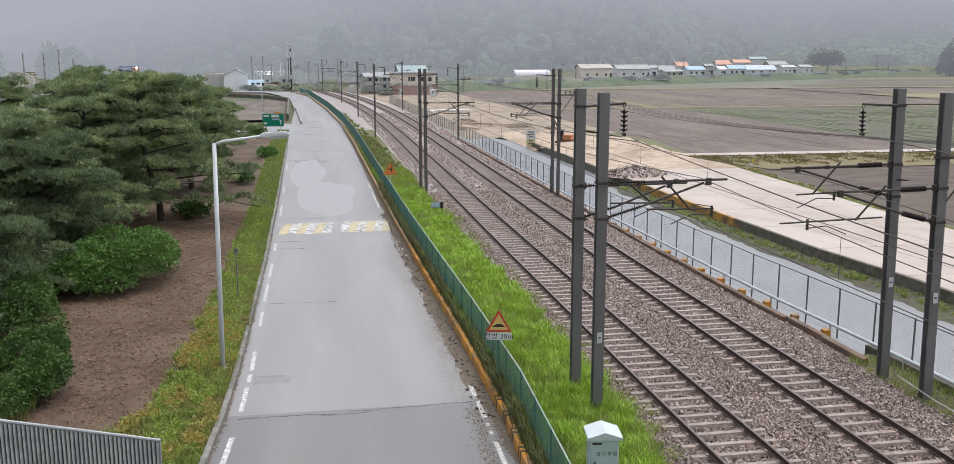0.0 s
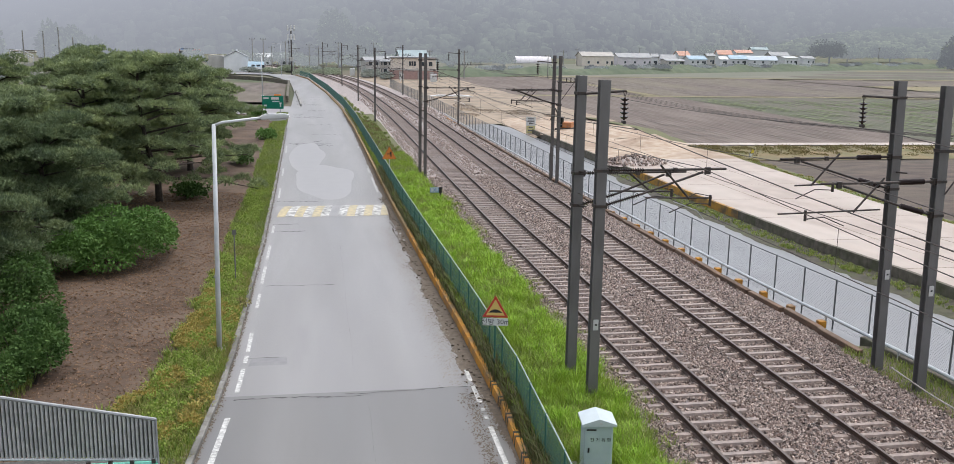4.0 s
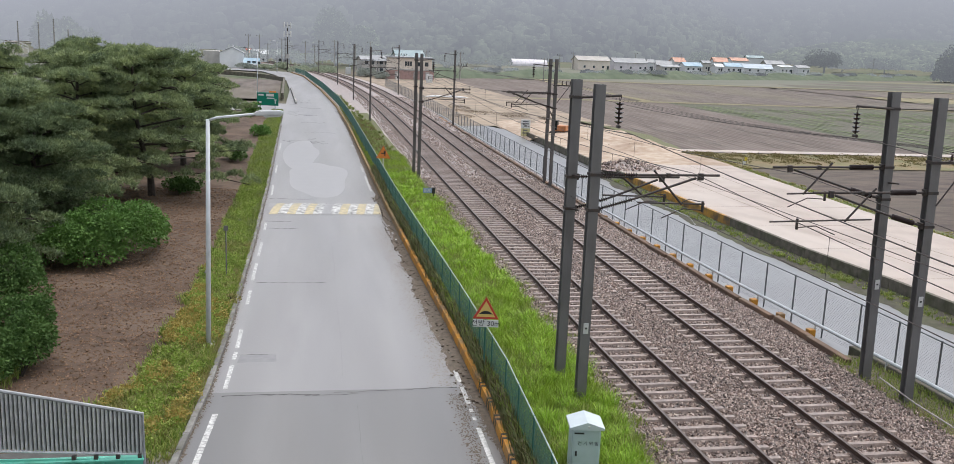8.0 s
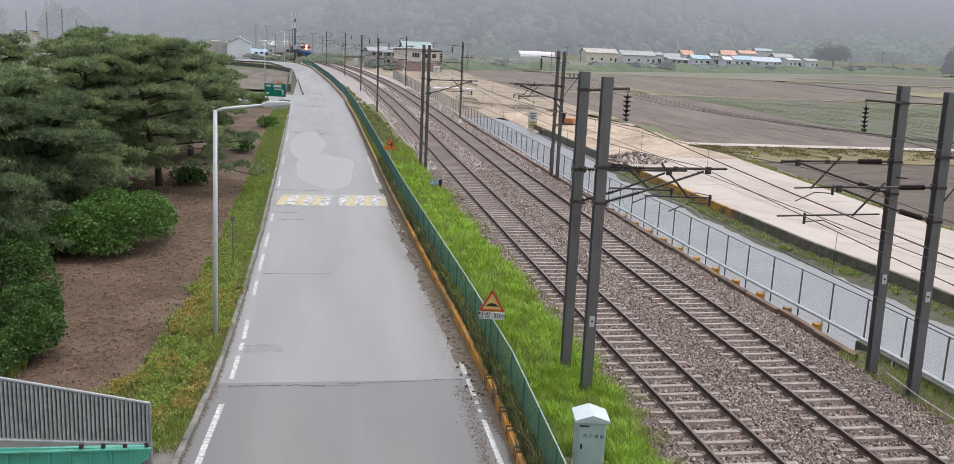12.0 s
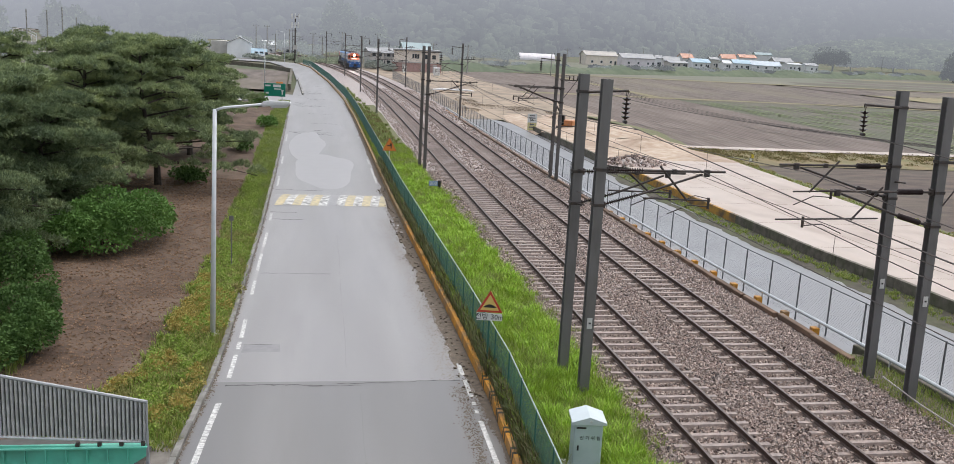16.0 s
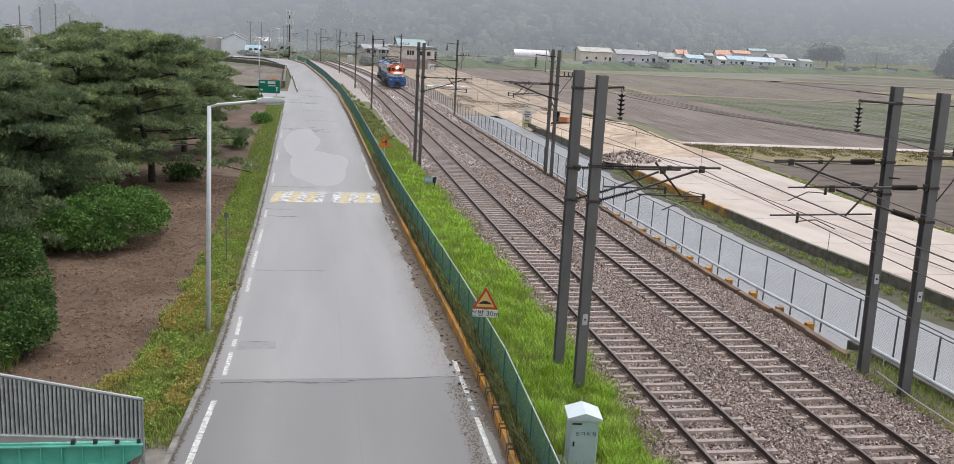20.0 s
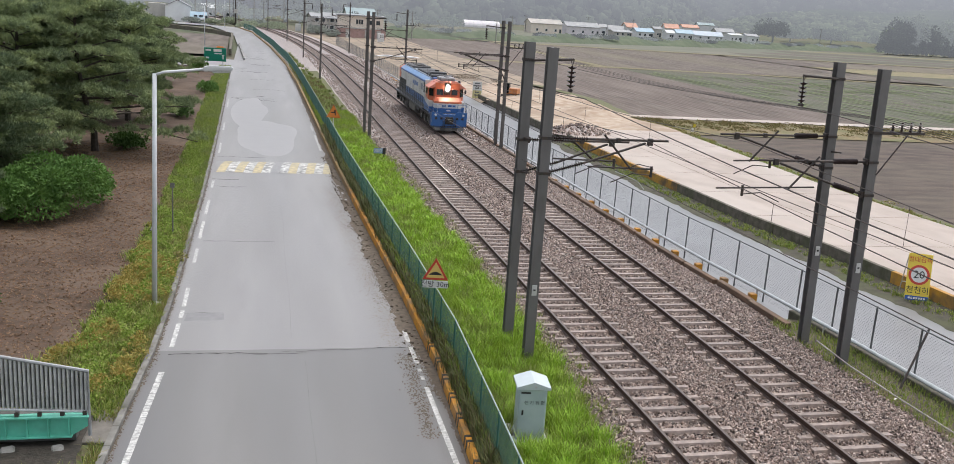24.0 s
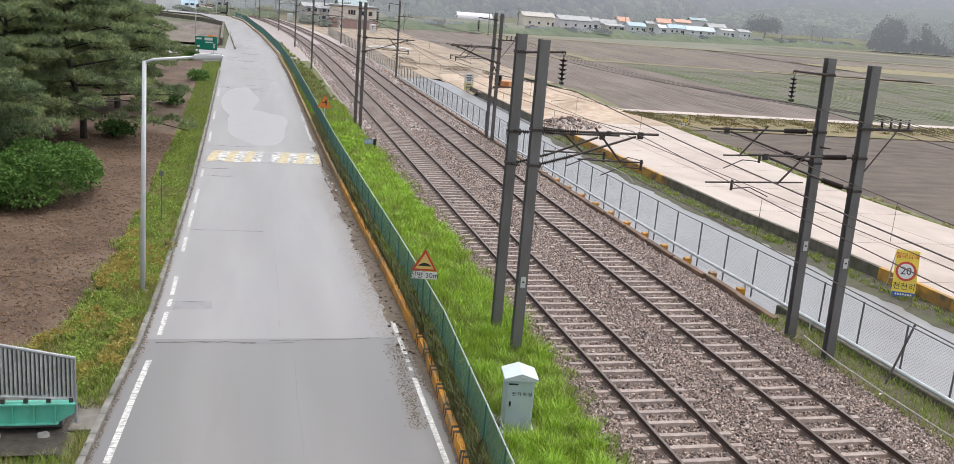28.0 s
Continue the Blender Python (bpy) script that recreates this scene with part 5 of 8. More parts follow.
    part("lens", prism(bmesh.new(), [(reach - 0.5, h + 0.175), (reach + 0.08, h + 0.225), (reach + 0.02, h + 0.17), (reach - 0.42, h + 0.13)], "y", -0.11, 0.11), mat("lamp_lens", (0.55, 0.56, 0.55), 0.12, color2=(0.5, 0.5, 0.5)), t)
    return t


sl = street_lamp(pose(-3.30, 29.95, 0.1, 0, 0.8), 7.25, 2.15, "grey steel street lamp with a single arm, unlit")
street_lamp(pose(-9.65, 167, 0.04), 6.8, 1.2, "distant grey street lamp above the side turning")
street_lamp(pose(-10.0, 262, 0), 8.0, -1.4, "far street lamp beside the railway")

# ---- signs ----
RED = mat("sign_red", (0.55, 0.05, 0.03), 0.4, color2=(0.5, 0.05, 0.03))
SIGNY = mat("sign_yellow", (0.72, 0.52, 0.16), 0.4, color2=(0.62, 0.42, 0.12), scale=2)
SIGNW = mat("sign_white", (0.7, 0.7, 0.68), 0.45, color2=(0.62, 0.62, 0.6))
SIGNO = mat("sign_orange", (0.72, 0.22, 0.03), 0.4, color2=(0.62, 0.2, 0.04), scale=2)
SIGNK = mat("sign_black", (0.02, 0.02, 0.02), 0.5)
SIGNB = mat("sign_blue", (0.03, 0.1, 0.38), 0.45)


def letters(text, size, m, material, parent, name="lettering"):
    """Raised lettering that stands upright, facing the bridge (-y)."""
    cu = bpy.data.curves.new(name, "FONT")
    cu.body, cu.size, cu.align_x, cu.align_y, cu.extrude, cu.resolution_u = text, size, "CENTER", "CENTER", 0.002, 2
    tmp = new(name, cu)
    dg = bpy.context.evaluated_depsgraph_get()
    me = bpy.data.meshes.new_from_object(tmp.evaluated_get(dg))
    bpy.data.objects.remove(tmp)
    me.materials.clear()
    me.materials.append(material)
    ob = new(name, me)
    ob.parent = parent
    ob.matrix_basis = m @ Matrix.Rotation(radians(90), 4, "X")
    return ob


def tri_outline(s, k):
    h = s * 0.866
    pts = []
    for cx, cz in ((-s / 2, 0), (s / 2, 0), (0, h)):
        mx, mz = 0, h / 3
        pts.append((mx + (cx - mx) * k, mz + (cz - mz) * k))
    return pts


def tri_sign(m, s, label, plate="", inner=SIGNY, post_h=1.0, rim=RED, post_m=GALV):
    t = thing("warning_sign", label, "road sign", m, "warning signs")
    part("post", rod(bmesh.new(), (0, 0.05, -post_h), (0, 0.05, s * 0.6), 0.03), post_m, t)
    part("panel", prism(bmesh.new(), tri_outline(s, 1.0), "y", -0.01, 0.012), rim, t, "red-rimmed triangle")
    part("field", prism(bmesh.new(), tri_outline(s, 0.72), "y", -0.016, -0.011), inner, t)
    return t


ts = tri_sign(pose(5.03, 26.3, 2.0, 0, 0, -11), 0.77, "red and yellow triangular hump warning sign with a white plate", post_h=1.9, post_m=FENCEG)
hb = [(-0.21, 0.15)] + [(-0.21 + 0.42 * i / 10, 0.15 + 0.1 * math.sin(math.pi * i / 10)) for i in range(1, 10)] + [(0.21, 0.15)]
part("hump_symbol", prism(bmesh.new(), hb, "y", -0.021, -0.017), SIGNK, ts)
part("name_plate", B(-0.38, 0.38, -0.012, 0.012, -0.25, -0.03, 0.006), SIGNW, ts, "white plate with black lettering")
letters("전방 30m", 0.22, Matrix.Translation((0, -0.016, -0.14)), SIGNK, ts)
t2 = tri_sign(pose(4.62, 63.6, 2.03, 0, 0, -6), 0.92, "orange triangular warning sign on the fence line", inner=SIGNO, rim=SIGNO, post_h=1.9)
part("rim", prism(bmesh.new(), tri_outline(0.92, 1.06), "y", 0.0, 0.016), RED, t2)
part("train_symbol", prism(bmesh.new(), [(-0.16, 0.3), (0.08, 0.3), (0.08, 0.14), (0.15, 0.14), (0.15, 0.48), (0.04, 0.5), (0.04, 0.36), (-0.16, 0.36)], "y", -0.021, -0.017), SIGNK, t2)

mp_ = thing("kilometre_post", "small blue-white plate reading 800 on a dark post", "marker", pose(6.95, 56.6, 0.35) @ Matrix.Scale(0.85, 4))
part("post", rod(bmesh.new(), (0.35, 0.03, 0), (0.35, 0.03, 0.75), 0.035), SIGNK, mp_)
part("post_head", B(0.22, 0.44, -0.02, 0.06, 0.5, 0.95, 0.02), SIGNK, mp_)
part("plate", B(-0.42, 0.22, -0.01, 0.01, 0.55, 0.92, 0.01), mat("plate_blue", (0.22, 0.32, 0.55), 0.4, color2=(0.24, 0.34, 0.55)), mp_)
letters("800", 0.36, Matrix.Translation((-0.1, -0.014, 0.735)), SIGNW, mp_)

s20 = thing("standing_sign", "yellow folding board with a red ring and the number 20", "sign", pose(24.42, 29.75, 0.03, 0, 0, -26))
lean = Matrix.Rotation(radians(-14), 4, "X")
def on_board(ob):
    ob.matrix_basis = lean @ ob.matrix_basis
    return ob


BOARDY = mat("board_yellow", (0.75, 0.58, 0.06), 0.4, color2=(0.68, 0.5, 0.06), scale=3)
on_board(part("panel", B(-0.43, 0.43, -0.015, 0.015, 0.1, 1.9, 0.006), BOARDY, s20))
on_board(part("foot_band", B(-0.42, 0.42, -0.02, -0.016, 0.1, 0.27), SIGNB, s20, "blue band with white bars"))
for i in range(7):
    on_board(part("band_bar", B(-0.3 + 0.09 * i, -0.24 + 0.09 * i, -0.025, -0.021, 0.15, 0.22), SIGNW, s20))
bm = bmesh.new()
prism(bm, [(0.38 * math.cos(a), 1.08 + 0.38 * math.sin(a)) for a in (2 * math.pi * i / 32 for i in range(32))], "y", -0.021, -0.016)
on_board(part("ring", bm, RED, s20))
bm = bmesh.new()
prism(bm, [(0.29 * math.cos(a), 1.08 + 0.29 * math.sin(a)) for a in (2 * math.pi * i / 32 for i in range(32))], "y", -0.026, -0.022)
on_board(part("disc", bm, SIGNW, s20))
on_board(letters("20", 0.42, Matrix.Translation((0, -0.03, 1.08)), SIGNK, s20))
on_board(letters("절대감속", 0.24, Matrix.Translation((0, -0.02, 1.66)), RED, s20))
on_board(letters("천천히", 0.3, Matrix.Translation((0, -0.02, 0.48)), SIGNK, s20))
for s in (-0.4, 0.4):
    part("leg", rod(bmesh.new(), (s, 0.48, 1.85), (s, 1.25, 0.0), 0.02), GALV, s20)
part("stay", rod(bmesh.new(), (-0.4, 1.0, 0.55), (0.4, 1.0, 0.55), 0.015), GALV, s20)

ws = thing("standing_sign", "pale yellow and white notice board at the building site", "sign", pose(22.5, 99.5, 0.04, 0, 0, -12))
part("panel", B(-0.5, 0.5, -0.02, 0.02, 0.15, 1.95, 0.01), SIGNW, ws)
part("lower_panel", B(-0.48, 0.48, -0.026, -0.021, 0.18, 1.0), mat("board_pale_yellow", (0.62, 0.55, 0.25), 0.5, color2=(0.6, 0.55, 0.3)), ws)
for i, (z, w) in enumerate(((1.75, 0.3), (1.5, 0.35), (1.25, 0.2), (0.8, 0.22), (0.5, 0.3))):
    part("text_bar", B(-w, w, -0.032, -0.027, z - 0.06, z + 0.06), STEELD, ws)
for s in (-0.45, 0.45):
    part("leg", rod(bmesh.new(), (s, 0.05, 1.9), (s, 0.7, 0), 0.025), GALV, ws)

gs = thing("direction_sign", "green road direction sign with white lettering bars", "road sign", pose(-5.7, 120, 0, 0, 0, -4))
GREENS = mat("sign_green", (0.0, 0.17, 0.11), 0.4, color2=(0.0, 0.2, 0.13))
part("panel", B(-1.3, 1.3, -0.03, 0.03, 1.25, 2.85, 0.02), GREENS, gs)
for x0, x1, z0, z1 in ((-1.15, -0.5, 2.45, 2.65), (-0.2, 0.75, 2.38, 2.7), (0.85, 1.0, 1.5, 2.0), (-1.1, -0.75, 1.55, 1.75), (-0.1, 0.8, 2.1, 2.22), (0.78, 1.08, 1.9, 2.02)):
    part("text_bar", B(x0, x1, -0.036, -0.031, z0, z1), SIGNW, gs)
for s in (-0.9, 0.9):
    part("post", rod(bmesh.new(), (s, 0.06, -0.3), (s, 0.06, 2.8), 0.06), GALV, gs)
os_ = thing("warning_sign", "small orange roadworks sign beside the turning", "road sign", pose(-6.2, 145, 0))
part("panel", B(-0.5, 0.5, -0.02, 0.02, 0.9, 1.6, 0.02), SIGNO, os_)
part("post", rod(bmesh.new(), (0, 0.05, 0), (0, 0.05, 1.5), 0.04), GALV, os_)

# ---- signal cabinet ----
cb = thing("signal_cabinet", "pale grey-green steel cabinet with a pitched lid on a concrete pad", "cabinet", pose(6.1, 19.35, 0.26, 0, 0, -8))
CABM = mat("cabinet_paint", (0.461, 0.549, 0.558), 0.45, 0.1, color2=(0.410, 0.500, 0.504), scale=3, detail=7)
part("pad", B(-0.42, 0.42, -0.5, 0.35, -0.25, 0.09, 0.02), GALV, cb, "pale grey steel base plate")
part("side_pad", B(-0.62, -0.36, -0.1, 0.4, -0.2, 0.18, 0.02), CONCRETE, cb)
part("plinth", B(-0.34, 0.34, -0.27, 0.27, 0.06, 0.2, 0.01), CABM, cb)
part("body", B(-0.32, 0.32, -0.3, 0.3, 0.2, 1.36, 0.012), CABM, cb)
part("door", B(-0.29, 0.29, -0.315, -0.301, 0.24, 1.33, 0.005), CABM, cb)
part("lid", prism(bmesh.new(), [(-0.39, 1.36), (0.39, 1.36), (0.39, 1.41), (0, 1.54), (-0.39, 1.41)], "y", -0.38, 0.36), mat("lid_paint", (0.528, 0.598, 0.621), 0.4, 0.1, color2=(0.480, 0.540, 0.564), scale=3), cb)
part("lock", rod(bmesh.new(), (0.03, -0.38, 1.44), (0.03, -0.40, 1.44), 0.03), GALV, cb)
part("handle", B(-0.24, -0.2, -0.335, -0.316, 0.72, 0.84, 0.004), SIGNK, cb)
letters("전 기 위 험", 0.105, Matrix.Translation((0.04, -0.32, 1.02)), SIGNK, cb)
part("name_bar", B(-0.28, -0.06, -0.32, -0.316, 1.24, 1.28), SIGNK, cb)

# ---- footbridge stair, lower end ----
st = thing("footbridge_stair", "steel stair end with galvanised screen and green stringer", "stair")
GREENP = mat("green_steel_paint", (0.146, 0.560, 0.426), 0.45, color2=(0.112, 0.482, 0.358), scale=3, detail=7, stain=(0.112, 0.336, 0.246), stain_scale=2)
SX, SY = -3.58, 20.0
def rail_z(x):
    return 1.86 + (SX - x) * 0.21


# upright galvanised slats, folded at their edges
for i in range(64):
    x = SX - 0.03 - 0.086 * i
    z0, z1 = 0.97 + 0.06 * (SX - x), rail_z(x)
    part("slat", prism(bmesh.new(), [(x, SY + 0.034), (x - 0.012, SY - 0.015), (x - 0.05, SY - 0.015), (x - 0.062, SY + 0.034), (x - 0.056, SY + 0.035), (x - 0.046, SY - 0.009), (x - 0.016, SY - 0.009), (x - 0.006, SY + 0.035)], "z", z0, z1), GALV, st)
# added dark sheet in place of the shade in the slats' gaps
part("backing_sheet", prism(bmesh.new(), [(SX - 0.01, 0.98), (SX - 5.6, 1.31), (SX - 5.6, rail_z(SX - 5.6)), (SX - 0.01, rail_z(SX))], "y", SY + 0.06, SY + 0.066), STEELD, st, "added dark grey sheet that stands in for shade between the slats")
bm = bmesh.new()
tube(bm, [(SX, SY, 0.4), (SX, SY, rail_z(SX) + 0.02), (SX - 5.6, SY, rail_z(SX - 5.6) + 0.02)], 0.042, 8)
part("screen_frame", bm, mat("screen_grey_steel", (0.34, 0.35, 0.36), 0.5, 0.25, color2=(0.27, 0.28, 0.29), scale=5, detail=6), st)
part("bottom_rail", rod(bmesh.new(), (SX, SY, 0.95), (SX - 5.6, SY, 1.29), 0.03), GALV, st)
for i in range(4):
    x = SX - 0.05 - 0.45 * i
    part("bracket", B(x - 0.08, x, SY - 0.05, SY + 0.05, 0.86, 0.98), IRON, st)
prism_bm = bmesh.new()
prism(prism_bm, [(SX, 0.87), (SX, 0.65), (SX - 0.35, 0.42), (SX - 5.6, 0.32), (SX - 5.6, 1.0)], "y", SY - 0.02, SY + 0.02)
part("stringer", prism_bm, GREENP, st, "green painted steel stringer")
for z in (0.87, 0.42):
    part("flange", B(SX - 5.6, SX - (0.0 if z > 0.8 else 0.35), SY - 0.12, SY + 0.12, z - 0.015, z + 0.015), GREENP, st)
for i in range(10):
    x = SX - 0.4 - 0.42 * i
    part("stiffener", B(x - 0.012, x + 0.012, SY - 0.11, SY - 0.021, 0.43, 0.86), GREENP, st)
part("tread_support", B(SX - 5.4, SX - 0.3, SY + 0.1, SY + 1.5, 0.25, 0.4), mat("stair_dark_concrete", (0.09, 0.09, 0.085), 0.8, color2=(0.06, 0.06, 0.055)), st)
part("landing", B(SX - 0.4, SX + 0.3, SY + 0.2, SY + 1.9, -0.05, 0.13, 0.02), mat("damp_landing", (0.17, 0.155, 0.135), 0.7, color2=(0.11, 0.1, 0.085), scale=4, detail=8, bump=0.2, bump_scale=30), st)
for x, w in ((SX - 0.62, 0.26), (SX - 1.6, 0.3)):
    o = part("stone", B(-w / 2, w / 2, -0.14, 0.14, -0.1, 0.2, 0.05), CONCRETE, st)
    o.matrix_basis = pose(x, SY - 0.2, 0.06, 4, -6, 12)

# survey markers along the yard's far edge
for x, y, c, lab in ((37.3, 41.5, (0.75, 0.6, 0.03), "small yellow marker flag in the grass"), (36.6, 76.0, (0.75, 0.74, 0.7), "small white marker peg in the grass"), (38.2, 79.0, (0.7, 0.55, 0.05), "small yellow marker peg in the grass")):
    fl = thing("marker_flag", lab, "marker", pose(x, y, 0.0), "survey markers")
    part("rod", rod(bmesh.new(), (0, 0, -0.1), (0, 0, 0.8), 0.015, n=6), IRON, fl)
    part("flag", prism(bmesh.new(), [(-0.02, 0.45), (0.24, 0.5), (0.26, 0.76), (-0.02, 0.8)], "y", -0.008, 0.008), mat("flag_%d" % int(y), c, 0.6), fl)

# dark patch that paints the shade under the stair onto the soil
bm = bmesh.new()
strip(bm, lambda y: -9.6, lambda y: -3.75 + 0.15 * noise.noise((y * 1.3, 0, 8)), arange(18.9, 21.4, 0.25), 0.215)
tagged(mesh_ob("stair_foot_soil", bm, mat("shade_dark_soil", (0.06, 0.05, 0.04), 0.85, color2=(0.03, 0.026, 0.02), scale=5, detail=8, bump=0.5, bump_scale=14, coords="World")), "soil patch with the stair's shade painted in as dark colour", "soil", kind="structure")

# ---- plants ----
# haze is painted into the needle colours: far pines paler, near ones darker
NEEDLE = island_mat("pine_needles", [(0.084, 0.118, 0.070), (0.179, 0.230, 0.116), (0.287, 0.342, 0.163), (0.395, 0.448, 0.197)], 0.6, 0.25, 0.12, clump=0.8)
NEEDLE_D = island_mat("near_dark_needles", [(0.056, 0.083, 0.047), (0.105, 0.145, 0.072), (0.160, 0.206, 0.099), (0.229, 0.276, 0.125)], 0.6, 0.25, 0.08, clump=0.8)
BARK = mat("pine_bark", (0.07, 0.055, 0.045), 0.9, color2=(0.035, 0.028, 0.024), scale=6, detail=8, bump=0.7, bump_scale=20)
LEAF = island_mat("bush_leaves", [(0.06, 0.125, 0.03), (0.10, 0.195, 0.045), (0.15, 0.255, 0.065)], 0.6, 0.18, 0.2, clump=1.6)
LEAF_D = island_mat("dark_bush_leaves", [(0.039, 0.078, 0.022), (0.064, 0.122, 0.032), (0.098, 0.166, 0.045)], 0.65, 0.15, 0.2, clump=1.6)
GRASS_B = island_mat("fresh_grass", [(0.144, 0.225, 0.023), (0.228, 0.354, 0.032), (0.303, 0.432, 0.046), (0.346, 0.441, 0.078)], 0.5, 0.3, 0.35)
GRASS_V = island_mat("verge_grass", [(0.101, 0.164, 0.025), (0.172, 0.257, 0.040), (0.257, 0.320, 0.061), (0.320, 0.335, 0.101)], 0.55, 0.3, 0.3)

GRASS_M = island_mat("muted_bank_grass", [(0.12, 0.16, 0.045), (0.19, 0.25, 0.06), (0.25, 0.30, 0.09), (0.28, 0.28, 0.13)], 0.5, 0.3, 0.3)
GRASS_L = island_mat("lush_grass", [(0.183, 0.336, 0.029), (0.273, 0.464, 0.039), (0.347, 0.542, 0.058), (0.419, 0.572, 0.097)], 0.5, 0.3, 0.35)
WEED = island_mat("fence_weed", [(0.06, 0.085, 0.03), (0.10, 0.13, 0.04), (0.12, 0.09, 0.05), (0.15, 0.16, 0.06)], 0.6, 0.3, 0.2)
GRASS_D = island_mat("weedy_grass", [(0.13, 0.19, 0.035), (0.21, 0.29, 0.05), (0.28, 0.34, 0.08), (0.37, 0.36, 0.14)], 0.5, 0.3, 0.3)
GRASS_F = island_mat("dead_field_grass", [(0.14, 0.115, 0.05), (0.21, 0.165, 0.08), (0.14, 0.15, 0.05), (0.26, 0.20, 0.10)], 0.7, 0.2, 0.2)
GRASS_S = island_mat("straw_grass", [(0.176, 0.187, 0.050), (0.264, 0.250, 0.079), (0.352, 0.296, 0.137), (0.216, 0.211, 0.065)], 0.6, 0.25, 0.25)


def tufts(rs, centres, radii, n_each, length, width, per):
    """Needle tufts on flattened pads: thin triangles fanning out and up."""
    V = []
    for (cx, cy, cz), (rx, ry, rz), n in zip(centres, radii, n_each):
        u = rs.normal(0, 1, (n, 3))
        u /= np.linalg.norm(u, axis=1)[:, None]
        u[:, 2] = np.abs(u[:, 2]) * 1.1 - 0.2
        k = rs.uniform(0.3, 1.0, (n, 1)) ** 0.6
        c = u * k * np.array((rx, ry, rz)) + np.array((cx, cy, cz))
        d = rs.normal(0, 1, (n, per, 3)) + np.stack([u[:, 0], u[:, 1], np.full(n, 1.1)], -1)[:, None] * 1.1
        d /= np.linalg.norm(d, axis=2)[..., None]
        s = np.cross(d, rs.normal(0, 1, (n, per, 3)))
        s /= np.linalg.norm(s, axis=2)[..., None] + 1e-6
        ln = rs.uniform(0.6, 1.2, (n, per, 1)) * length
        b = c[:, None] + d * ln * 0.05
        V.append(np.stack([b - s * width, b + s * width, b + d * ln], 2).reshape(-1, 3))
    V = np.concatenate(V)
    return V.tolist(), np.arange(len(V)).reshape(-1, 3).tolist()


def pine(seed, h, R, label, needles=None):
    rs = np.random.RandomState(seed)
    t = thing("pine_tree", label, "tree", group="pines")
    bm = bmesh.new()
    p, r = Vector((0, 0, -0.2)), 0.24
    pts = [p]
    for i in range(6):
        q = p + Vector((rs.uniform(-0.3, 0.3), rs.uniform(-0.3, 0.3), h * 0.15))
        rod(bm, p, q, r, r * 0.82, 8)
        p, r = q, r * 0.82
        pts.append(p)
    part("trunk", bm, BARK, t)
    cen, rad, num = [], [], []
    k = 30
    for i in range(k):
        u = i / (k - 1)
        zz = h * (0.18 + 0.70 * u)
        bm = bmesh.new()
        f = min(5.99, zz / (h * 0.15))
        base = pts[int(f)].lerp(pts[min(6, int(f) + 1)], f - int(f))
        a = i * 2.4 + rs.uniform(-0.5, 0.5)
        ln = R * (1.0 - 0.62 * u ** 1.8) * rs.uniform(0.7, 1.12)
        end = base + Vector((math.cos(a) * ln, math.sin(a) * ln, rs.uniform(0.1, 0.9) - 0.5 * (1 - u)))
        mid = base.lerp(end, 0.5) + Vector((0, 0, rs.uniform(0.0, 0.5)))
        rod(bm, base, mid, 0.085 * (1.2 - u), 0.05, 6)
        rod(bm, mid, end, 0.05, 0.02, 6)
        for w in (0.45, 0.72, 1.0):
            for side in ((-1, 1) if w < 1 else (0,)):
                o = (base.lerp(mid, w * 2) if w < 0.5 else mid.lerp(end, w * 2 - 1)) + Vector((-math.sin(a), math.cos(a), 0)) * side * ln * 0.26 * rs.uniform(0.6, 1.3)
                o.z += rs.uniform(-0.1, 0.3)
                if side:
                    rod(bm, mid.lerp(end, 0.2), o, 0.025, 0.01, 5)
                s = rs.uniform(0.55, 1.05)
                cen.append(tuple(o)), rad.append((s, s, 0.36)), num.append(int(130 * s))
        part("limb", bm, BARK, t)
    for i in range(8):
        cen.append((rs.uniform(-1.2, 1.2), rs.uniform(-1.2, 1.2), h * rs.uniform(0.88, 0.98))), rad.append((0.8, 0.8, 0.4)), num.append(60)
    v, f = tufts(rs, cen, rad, num, 0.24, 0.024, 7)
    tri_mesh("crown", v, f, needles or NEEDLE, t)
    return t


PL = "dark green spreading pine with bare lower limbs"
src = [pine(1, 8.9, 6.0, PL), pine(2, 8.3, 5.4, PL), pine(3, 7.4, 4.8, PL), pine(4, 7.2, 4.6, "near pine with low limbs, needles painted darker than the hazed far ones", NEEDLE_D)]
PINES = [(-9.7, 58.9, 0, 1.0, 0), (-13.6, 57.0, 1, 1.02, 80), (-9.6, 72.5, 1, 1.0, 200), (-16, 70, 0, 1.02, 140), (-14.2, 48.5, 2, 0.98, 30), (-18.5, 52, 1, 1.0, 260),
         (-12.6, 33.6, 3, 0.74, 100), (-14.0, 38.5, 3, 0.9, 200), (-22, 62, 0, 1.0, 20), (-24, 78, 1, 1.0, 300), (-15.5, 86, 1, 1.02, 170), (-11.3, 88, 2, 1.0, 60), (-29, 70, 0, 1.0, 220), (-18, 43, 2, 1.0, 310), (-13.2, 44.5, 3, 0.86, 40), (-22, 95, 0, 1.0, 45), (-12.0, 103, 2, 0.92, 130)]
used = set()
for x, y, k, s, a in PINES:
    m = pose(x, y, 0.05, 0, 0, a) @ Matrix.Scale(s, 4)
